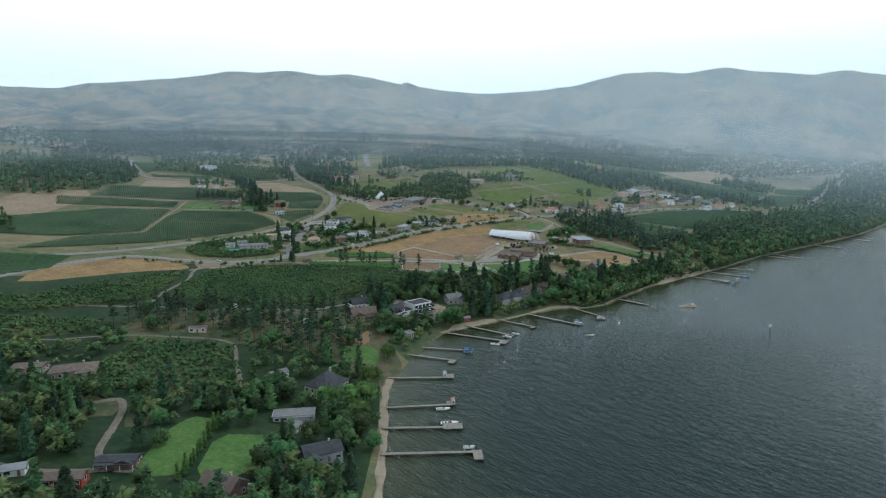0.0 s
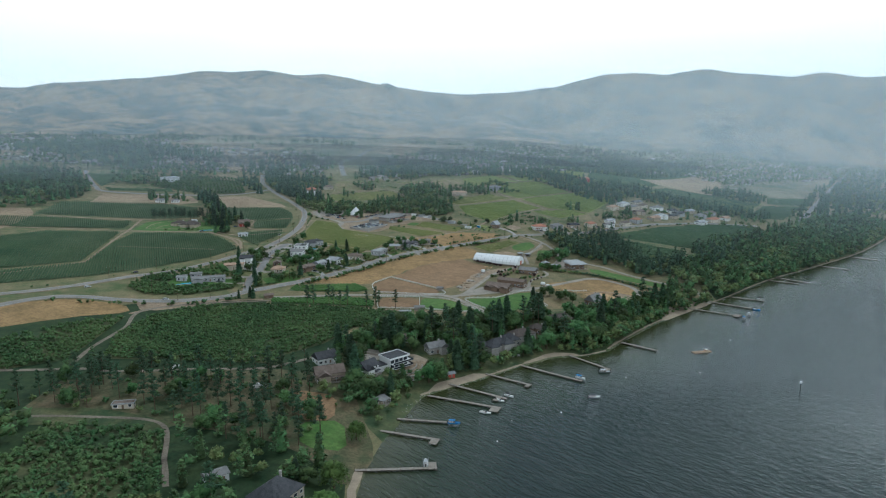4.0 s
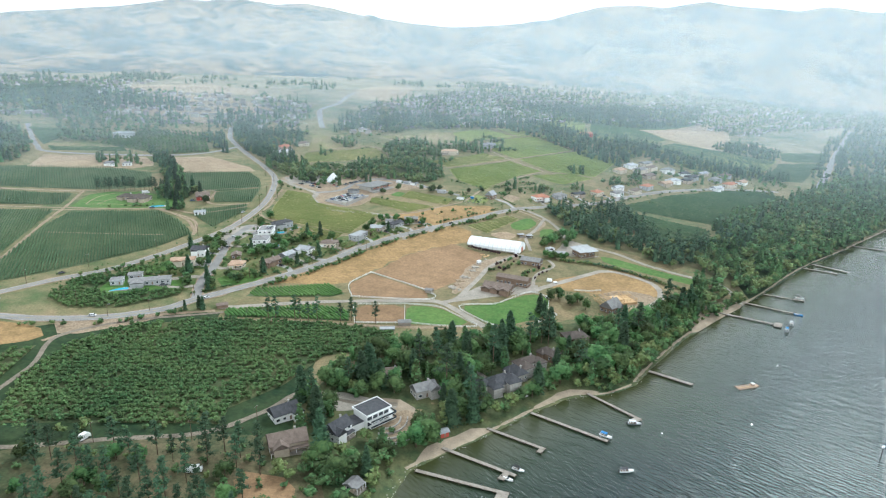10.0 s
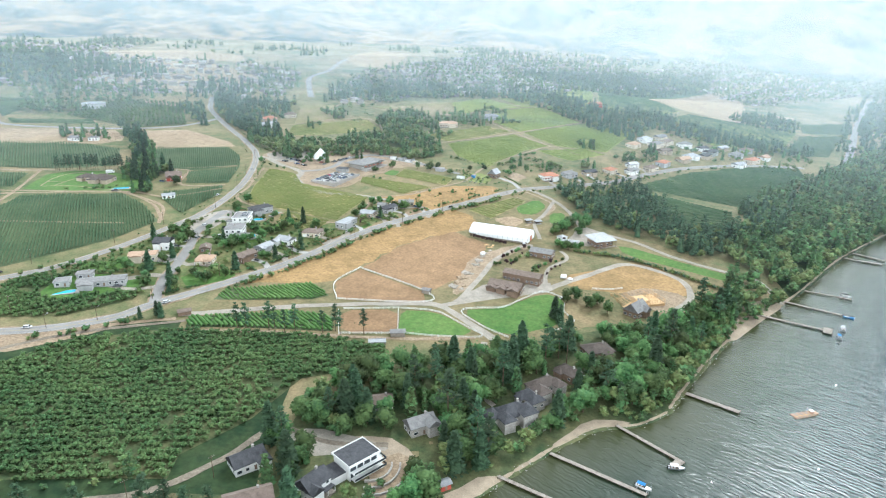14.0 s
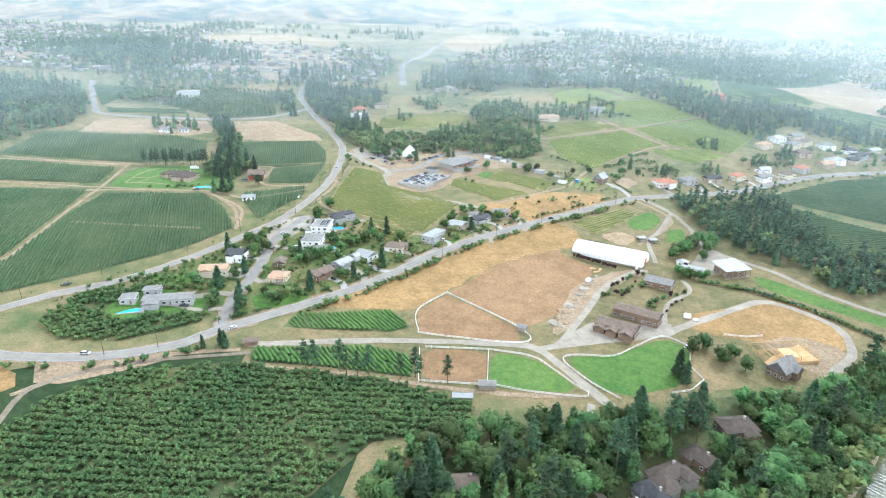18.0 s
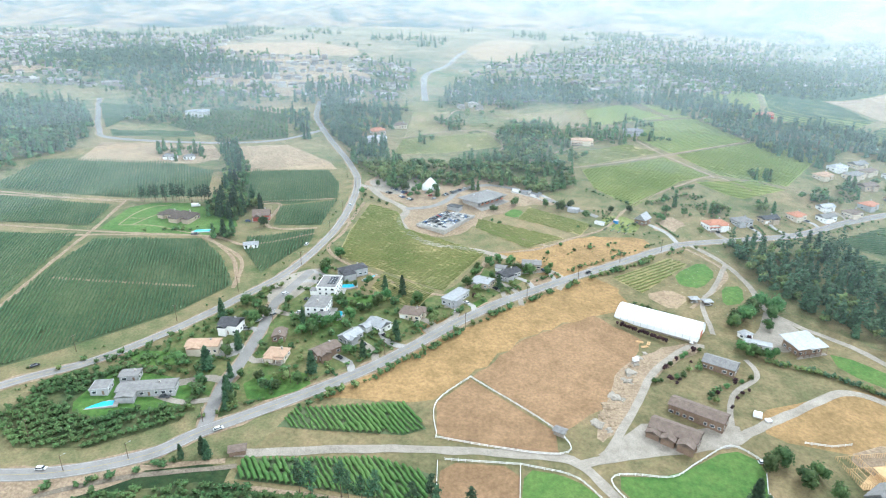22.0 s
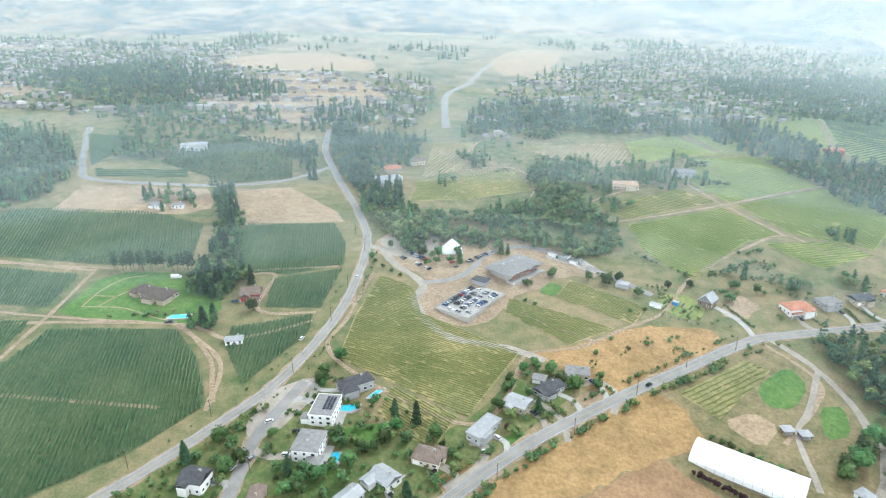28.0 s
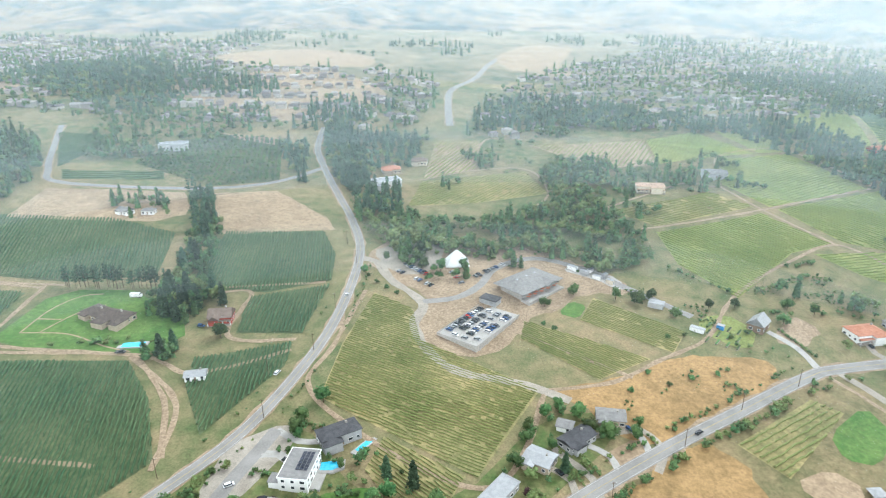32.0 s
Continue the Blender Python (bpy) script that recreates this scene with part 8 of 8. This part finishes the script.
GREY = "weathered grey wooden dock on piles"
for a, b, w, end in (
    ((-26, 241), (15, 243), 1.9, (-1.5, -2.5, 4.0, 8)),
    ((-28, 265), (7, 266), 1.8, (-2, 1.0, 9.0, 5.5)),
    ((-28, 287), (5, 291), 1.8, (-1, 1.6, 4.0, 5)),
    ((-31, 326), (5, 327), 1.9, (-1, 2.0, 4.0, 6)),
    ((-29, 367), (7, 354), 1.8, (-1, -2.2, 4.0, 6)),
    ((-14, 378), (13, 373), 1.7, None),
    ((3, 408), (42, 390), 2.0, (-1, -2.4, 5.0, 7)),
    ((16, 425), (48, 402), 2.0, (3, -3.0, 3.0, 6)),
    ((40, 441), (65, 422), 1.8, (-0.5, -1.5, 2.5, 5)),
    ((65, 455), (98, 427), 2.0, None),
    ((101, 474), (121, 446), 1.8, (-0.5, -2.5, 3.5, 6)),
    ((146, 500), (165, 482), 2.6, None),
    ((235, 592), (268, 566), 2.2, (-1, 0, 5, 9)),
    ((264, 614), (291, 589), 2.4, None),
    ((292, 631), (316, 614), 2.0, None),
    ((369, 699), (390, 682), 2.4, None),
    ((385, 711), (402, 686), 2.2, None),
    ((470, 774), (492, 752), 2.2, None),
    ((545, 832), (566, 808), 2.2, None),
):
    dock(a, b, w, GREY, end)


def boat(x, y, yaw, size, hull, label, canopy=None, lift=False):
    ob = thing("motorboat", label, "boat", pose(x, y, 0.95 if lift else 0.05, 0, 0, yaw), "boats at the docks")
    L, W = size, size * 0.34
    f = Form()
    stations = [(-0.5, 0.9, 0.0), (-0.2, 1.0, 0.0), (0.15, 0.95, 0.02), (0.38, 0.6, 0.12), (0.5, 0.06, 0.3)]
    for t, k, rise in stations:
        f.v += [(t * L, -W / 2 * k, 0.75 + rise), (t * L, -W / 2 * k * 0.75, 0.05 + rise * 0.4), (t * L, 0, -0.25 + rise), (t * L, W / 2 * k * 0.75, 0.05 + rise * 0.4), (t * L, W / 2 * k, 0.75 + rise)]
    for i in range(len(stations) - 1):
        f.f += [(5 * i + k, 5 * i + k + 1, 5 * i + k + 6, 5 * i + k + 5) for k in range(4)]
        f.f += [(5 * i + 4, 5 * i, 5 * i + 5, 5 * i + 9)]
    f.f += [(4, 3, 2, 1, 0)]
    f.s = [0] * len(f.f)
    part("hull", f, hull, ob)
    part("cockpit", Form().box(-0.42 * L, 0.08 * L, -W * 0.34, W * 0.34, 0.6, 0.82), M["brown"], ob, "dark open cockpit")
    part("windscreen", Form().add([(0.1 * L, -W * 0.38, 0.78), (0.1 * L, W * 0.38, 0.78), (0.02 * L, W * 0.34, 1.35), (0.02 * L, -W * 0.34, 1.35), (0.12 * L, -W * 0.38, 0.78), (0.12 * L, W * 0.38, 0.78), (0.04 * L, W * 0.34, 1.35), (0.04 * L, -W * 0.34, 1.35)], [(0, 1, 2, 3), (7, 6, 5, 4), (0, 4, 5, 1), (2, 6, 7, 3), (0, 3, 7, 4), (1, 5, 6, 2)]), M["glass"], ob)
    part("outboard_motor", Form().box(-0.56 * L, -0.5 * L, -0.2, 0.2, -0.1, 1.1).box(-0.57 * L, -0.49 * L, -0.26, 0.26, 0.75, 1.25), M["tyre"], ob)
    for k in (-0.3, -0.12):
        part("seat", Form().box(k * L - 0.3, k * L + 0.3, -W * 0.3, W * 0.3, 0.7, 1.0), M["white"], ob)
    if canopy:
        part("canopy", Form().solid([(-0.42 * L, -W * 0.42), (0.1 * L, -W * 0.42), (0.1 * L, W * 0.42), (-0.42 * L, W * 0.42)], 1.85, 2.05, 0, 0.9), canopy, ob, "fabric sun canopy")
        for sx in (-0.38, 0.06):
            for sy in (-1, 1):
                part("canopy_pole", Form().tube((sx * L, sy * W * 0.38, 0.7), (sx * L, sy * W * 0.38, 1.9), 0.03, 0.03, 4), M["metal"], ob)
    if lift:
        cr = part("boat_lift", Form().box(-0.5 * L, 0.45 * L, -W * 0.62, -W * 0.56, -1.2, -0.9).box(-0.5 * L, 0.45 * L, W * 0.56, W * 0.62, -1.2, -0.9).box(-0.4 * L, -0.34 * L, -W * 0.6, W * 0.6, -1.0, -0.3).box(0.25 * L, 0.3 * L, -W * 0.6, W * 0.6, -1.0, -0.2), M["metal"], ob, "galvanised boat lift")
        for sx in (-0.45, 0.4):
            for sy in (-1, 1):
                part("lift_post", Form().tube((sx * L, sy * W * 0.6, -5.5), (sx * L, sy * W * 0.6, 1.6), 0.07, 0.07, 5), M["metal"], cr)
    return ob


WH = M["white"]
for x, y, yaw, size, hull, label, canopy, lift in (
    (3, 271, 5, 8.5, WH, "white motor cruiser tied up at a dock", None, False),
    (0, 286.5, 5, 7.0, WH, "white motorboat beside a dock", None, False),
    (5, 294.5, 95, 5.0, WH, "small boat with a red canopy on a lift", M["rust"], True),
    (1, 331, 90, 6.0, WH, "white motorboat on a lift", M["metal"], True),
    (16, 371, -10, 6.5, M["blue"], "dark blue boat on a lift", M["blue"], True),
    (34, 385, -25, 6.5, WH, "white motorboat beside a dock", None, False),
    (50, 407, -35, 6.0, WH, "white boat with dark seats at a dock", M["tyre"], False),
    (44, 400.5, -35, 5.5, WH, "small white boat at a dock platform", None, False),
    (98, 431, -40, 6.5, WH, "white boat with a blue canopy on a lift", M["blue"], True),
    (117, 443, -10, 7.0, M["metal"], "silver pontoon boat with a pale deck", M["metal"], False),
    (278, 569, 60, 7.0, WH, "white boat on a lift at the dock end", M["metal"], True),
    (268, 558, 60, 6.5, WH, "white boat on a lift", M["blue"], True),
    (315, 619, -35, 6.5, WH, "boat with a dark canopy on a lift", M["tyre"], True),
    (294, 586, -40, 6.0, M["blue"], "dark boat tied up at the dock end", None, False),
    (99.5, 404, 0, 6.8, WH, "white motorboat moored on open water", M["roof_dark"], False),
    (11, 246, 8, 5.0, WH, "small white boat lying on the dock", None, True),
):
    boat(x, y, yaw, size, hull, label, canopy, lift)

raft = thing("work_raft", "faded reddish wooden work raft on the lake", "raft", pose(197, 479.5, 0.1, 0, 0, 12))
part("float", Form().box(-7, 5, -2, 2, -0.5, 0.3).box(5, 7, -1.2, 1.2, -0.4, 0.3), M["roof_tan"], raft)
for k in range(8):
    part("deck_board", Form().box(-6.9 + k * 1.45, -5.55 + k * 1.45, -1.95, 1.95, 0.304, 0.36), M["wood" if k % 2 else "roof_tan"], raft)
part("cabin", Form().box(2.6, 4.2, -0.9, 0.9, 0.37, 1.7), M["roof_tan"], raft)
part("cabin_roof", Form().box(2.4, 4.4, -1.1, 1.1, 1.7, 1.82), M["white"], raft)
part("mast", Form().tube((0.5, 0, 0.5), (0.5, 0, 4.2), 0.08, 0.05, 5), M["metal"], raft)
part("plank", Form().box(-6.6, 1.5, -1.0, -0.6, 0.5, 0.62), M["timber"], raft)
br = np.random.default_rng(2)
for x, y in ((36.6, 352.8), (47.2, 375.3), (75.8, 384.7), (128, 434), (178, 440), (230, 505)):
    one("buoy", Form().solid([(0.35 * math.cos(i * math.tau / 8), 0.35 * math.sin(i * math.tau / 8)) for i in range(8)], -0.2, 0.35, 0, 0.55), M["white"], "small white mooring buoy on water", "buoy", pose(x, y, 0), "mooring buoys")


beacon = thing("water_marker", "slim dark marker post standing in the lake", "marker", pose(226, 411, 0))
part("post", Form().tube((0, 0, -9), (0, 0, 5.0), 0.22, 0.18, 8), M["tyre"], beacon)
part("board", Form().box(-0.5, 0.5, -0.08, 0.08, 4.2, 5.4), M["white"], beacon)


# ---- cars ----
def car_model(paint, label, kind):
    ob = thing("car", label, "car", pose(0, -950, -200), "parked cars")
    L, W = (4.5, 1.8) if kind == "car" else (5.4, 1.95)
    f = Form()
    low, high = (0.75, 1.42) if kind == "car" else (0.95, 1.75)
    prof = [(-L / 2, 0.35), (-L / 2, low), (L / 2 - 1.2, low + 0.05), (L / 2 - 0.1, low - 0.12), (L / 2, 0.35)]
    for s in (-W / 2, W / 2):
        f.v += [(x, s, z) for x, z in prof]
    f.f = [(i, i + 1, i + 6, i + 5) for i in range(4)] + [(4, 3, 2, 1, 0), (5, 6, 7, 8, 9), (0, 5, 9, 4)]
    f.s = [0] * len(f.f)
    part("body", f, paint, ob)
    a, b = (-L * 0.44, L * 0.2) if kind == "car" else (-L * 0.12, L * 0.24)
    part("cabin_glass", Form().solid([(a, -W / 2 + 0.04), (b + 0.5, -W / 2 + 0.04), (b + 0.5, W / 2 - 0.04), (a, W / 2 - 0.04)], low, high - 0.06, 0, 0.82), M["glass"], ob)
    part("roof", Form().solid([(a + 0.35, -W / 2 + 0.2), (b, -W / 2 + 0.2), (b, W / 2 - 0.2), (a + 0.35, W / 2 - 0.2)], high - 0.06, high, 0, 0.95), paint, ob)
    wheel = Form().tube((0, -0.11, 0), (0, 0.11, 0), 0.33, 0.33, 10).mesh("wheel", M["tyre"])
    rim = Form().tube((0, -0.125, 0), (0, 0.125, 0), 0.18, 0.18, 8).mesh("rim", M["metal"])
    for sx in (-L * 0.31, L * 0.31):
        for sy in (-W / 2 + 0.1, W / 2 - 0.1):
            w = part("wheel", wheel, None, ob, at=(sx, sy, 0.33))
            part("rim", rim, None, w)
    return ob


CARS = [car_model(p, n + " with dark windows", k) for p, n, k in zip(CAR_PAINT, ("white parked car", "black parked car", "silver parked car", "dark blue parked car", "red parked car", "dark grey parked pickup"), ("car", "car", "car", "car", "car", "pickup"))]
parked = [0] * len(CARS)
cr = np.random.default_rng(9)


def park(m, which=None, label=""):
    k = int(cr.choice(len(CARS), p=[0.3, 0.22, 0.2, 0.1, 0.08, 0.1])) if which is None else which
    ob = CARS[k] if parked[k] == 0 else copy_thing(CARS[k], m)
    ob.matrix_basis = m
    parked[k] += 1
    return tagged(ob, label)


for row in (-9, -2.5, 4, 10):
    for k in range(14):
        if cr.random() < 0.72:
            park(DECK @ pose(-18.6 + k * 2.7, row + cr.normal(0, 0.15), 1.715, 0, 0, 90 if cr.random() < 0.6 else 270))
for a, b, n in (((-130, 890), (-100, 871), 11), ((-125, 900), (-104, 884), 9), ((-122, 912), (-112, 905), 4), ((-78, 888), (-58, 914), 10), ((-84, 880), (-96, 900), 3)):
    for k in range(n):
        if cr.random() < 0.85:
            x, y = a[0] + (b[0] - a[0]) * k / n, a[1] + (b[1] - a[1]) * k / n
            park(place(x, y, math.degrees(math.atan2(b[1] - a[1], b[0] - a[0])) + 90 + cr.normal(0, 4), 0.24))
for x, y, yaw, k in ((-160, 662, 75, 4), (-157, 664, 75, 0), (-151, 671, 70, 2), (-153, 696, 40, 0), (-66, 680, 70, 1), (-44, 697, 20, 0), (-110, 645, 40, 4), (-137, 692, 20, 1), (-8, 752, 30, 1), (-222, 800, 0, 3), (-250, 768, 10, 5), (104, 595, 0, 0)):
    park(place(x, y, yaw, 0.3), k)
for x, y, yaw, k in ((-141, 577, 37, 0), (42, 766, 44, 1), (-163, 768, 80, 0), (-249, 600, 45, 1), (-200, 540, 10, 0), (-152, 850, 92, 0), (-265, 552, 20, 0)):
    park(place(x, y, yaw, 0.42), k)
for x, y, yaw, size in ((-91, 396, 5, 7.0), (-145, 415, 60, 5.5), (-278, 824, 10, 7.0)):
    c = thing("motorhome", "white motorhome parked on open ground", "motorhome", place(x, y, yaw, 0.25), "parked motorhomes")
    part("body", Form().box(-size / 2, size / 2 - 1.2, -1.15, 1.15, 0.5, 2.9).box(size / 2 - 1.2, size / 2, -1.05, 1.05, 0.5, 1.9), M["white"], c)
    part("windscreen", Form().box(size / 2 - 1.15, size / 2 - 1.05, -0.95, 0.95, 1.9, 2.5), M["glass"], c)
    part("side_stripe", Form().box(-size / 2 + 0.2, size / 2 - 1.4, -1.17, 1.17, 1.2, 1.4), M["grey"], c)
    for sx in (-size * 0.28, size * 0.34):
        for sy in (-1.0, 1.0):
            part("wheel", Form().tube((sx, sy - 0.12, 0.4), (sx, sy + 0.12, 0.4), 0.4, 0.4, 10), M["tyre"], c)

# cars on the house drives
for k, (line, turn_) in enumerate(DRIVES):
    if k % 3 != 2:
        (mx, my), (bx, by) = line[1], line[2]
        park(place(mx * 0.35 + bx * 0.65, my * 0.35 + by * 0.65, turn_, 0.3))


for x, y, size in ((-112, 897, 0.9), (-128, 908, 0.8), (-140, 905, 0.7), (-118, 918, 1.0), (-86, 902, 0.8), (-30, 862, 0.7), (14, 880, 0.9), (36, 884, 0.8), (48, 866, 0.7), (-150, 884, 0.6), (70, 880, 0.7), (86, 884, 0.7), (110, 870, 0.8), (118, 888, 0.8), (132, 884, 0.9)):
    plant("leafy", x, y, size)
for x, y in ((-146, 878), (-138, 870), (-130, 864), (-122, 858), (-30, 842), (-24, 838), (40, 842), (50, 846), (24, 806), (34, 798), (46, 806), (60, 812), (14, 790)):
    plant("shrub", x, y, 0.9)


# ---- yard clutter round the winery and the garden plots ----
def crate(x, y, yaw, size, mat, label, name="storage_container", category="container"):
    l, w, h = size
    ob = thing(name, label, category, place(x, y, yaw, 0.2))
    part("body", Form().box(-l / 2, l / 2, -w / 2, w / 2, -0.3, h), mat, ob)
    part("lid", Form().box(-l / 2 - 0.08, l / 2 + 0.08, -w / 2 - 0.08, w / 2 + 0.08, h, h + 0.12), M["roof_pale"], ob)
    part("door", Form().box(l / 2, l / 2 + 0.05, -w * 0.3, w * 0.3, 0, h * 0.85), M["grey"], ob)


for x, y, yaw, size, mat, label in (
    (-12, 914, -35, (7, 2.6, 2.6), M["white"], "white storage container in the winery yard"),
    (-4, 909, -35, (6, 2.5, 2.6), M["grey"], "grey storage container in the winery yard"),
    (4, 904, -35, (6, 2.5, 2.4), M["white"], "white storage container in the winery yard"),
    (12, 899, -35, (5, 2.6, 2.8), M["cream"], "cream storage container in the winery yard"),
    (0, 913, 55, (5, 2.4, 2.2), M["white"], "white delivery box in the winery yard"),
    (9, 907, 55, (5, 2.4, 2.6), M["metal"], "steel tank box in the winery yard"),
    (38, 876, -20, (9, 6, 3.0), M["grey"], "grey work shed beside the garden"),
    (58, 853, -30, (8, 3.2, 2.2), M["white"], "pale greenhouse among the vegetable plots"),
    (72, 858, -30, (4, 3.0, 2.4), M["blue"], "small blue garden shed"),
    (98, 703, -28, (3.2, 2.4, 2.2), M["wood"], "small wooden hut beside the riding tent"),
):
    crate(x, y, yaw, size, mat, label)
bed = Form().box(-3.2, 3.2, -0.6, 0.6, -0.3, 0.35).mesh("raised_bed_frame", M["wood"])
soil = Form().box(-3.1, 3.1, -0.5, 0.5, 0.35, 0.6).mesh("planting", M["leaf"])
for k in range(12):
    ob = thing("raised_bed", "long wooden raised bed full of green plants", "garden bed", place(62 + (k % 4) * 5.2 + (k // 4) * 2.2, 845 + (k // 4) * 8 + (k % 4) * -1.6, 60, 0.2), "beds of the vegetable garden")
    part("frame", bed, None, ob)
    part("planting", soil, None, ob)


# ---- the town: many small houses on streets, far off ----
def town(poly, gap, yaw, seed):
    r = np.random.default_rng(seed)
    c, s = math.cos(radians(yaw)), math.sin(radians(yaw))
    walls, roofs = Form(), Form()
    cx, cy = sum(p[0] for p in poly) / len(poly), sum(p[1] for p in poly) / len(poly)
    for i in range(-52, 53):
        for j in range(-32, 33):
            if r.random() < 0.22:
                continue
            u, v = i * gap + r.normal(0, 1.6), j * gap * 1.75 + (gap * 0.45 if j % 2 else -gap * 0.45) + 14 * math.sin(i * 0.21 + seed)
            x, y = cx + u * c - v * s, cy + u * s + v * c
            if not bool(inside(poly, x, y)) or bool(inside(BARE[1], x, y)) or bool(inside(MID_WOOD, x, y)) or ((ROAD_PTS - (x, y)) ** 2).sum(1).min() < 150:
                continue
            w, d, h = r.uniform(8, 12.5), r.uniform(7, 9.5), r.choice([3.2, 3.4, 5.4])
            z = gz(x, y)
            a = radians(yaw + r.normal(0, 7) + (90 if r.random() < 0.3 else 0))
            ca, sa = math.cos(a), math.sin(a)
            put = lambda q: (x + q[0] * ca - q[1] * sa, y + q[0] * sa + q[1] * ca, z + q[2])
            b = Form().box(-w / 2, w / 2, -d / 2, d / 2, -3, h)
            walls.add([put(q) for q in b.v], b.f)
            rf = roof_form("hip" if r.random() < 0.5 else "gable", w, d, h, 0.42)
            roofs.add([put(q) for q in rf.v], rf.f)
    ob = thing("town_houses", "many pale far-off houses with grey and brown roofs", "houses", kind="stuff")
    part("wall", walls, M["town_wall"], ob)
    part("roof", roofs, M["town_roof"], ob)


for k, ((poly, share), gap, yaw) in enumerate(zip(TOWN, (15, 17, 19, 22), (12, -20, 30, 38))):
    town(poly, gap, yaw, k + 3)
for k, (poly, gap, yaw) in enumerate((([(-1250, 1660), (-650, 1700), (-600, 1850), (-1250, 1900)], 24, 8), ([(150, 2010), (640, 2080), (820, 2180), (600, 2230), (150, 2150)], 26, 20))):
    town(poly, gap, yaw, k + 11)
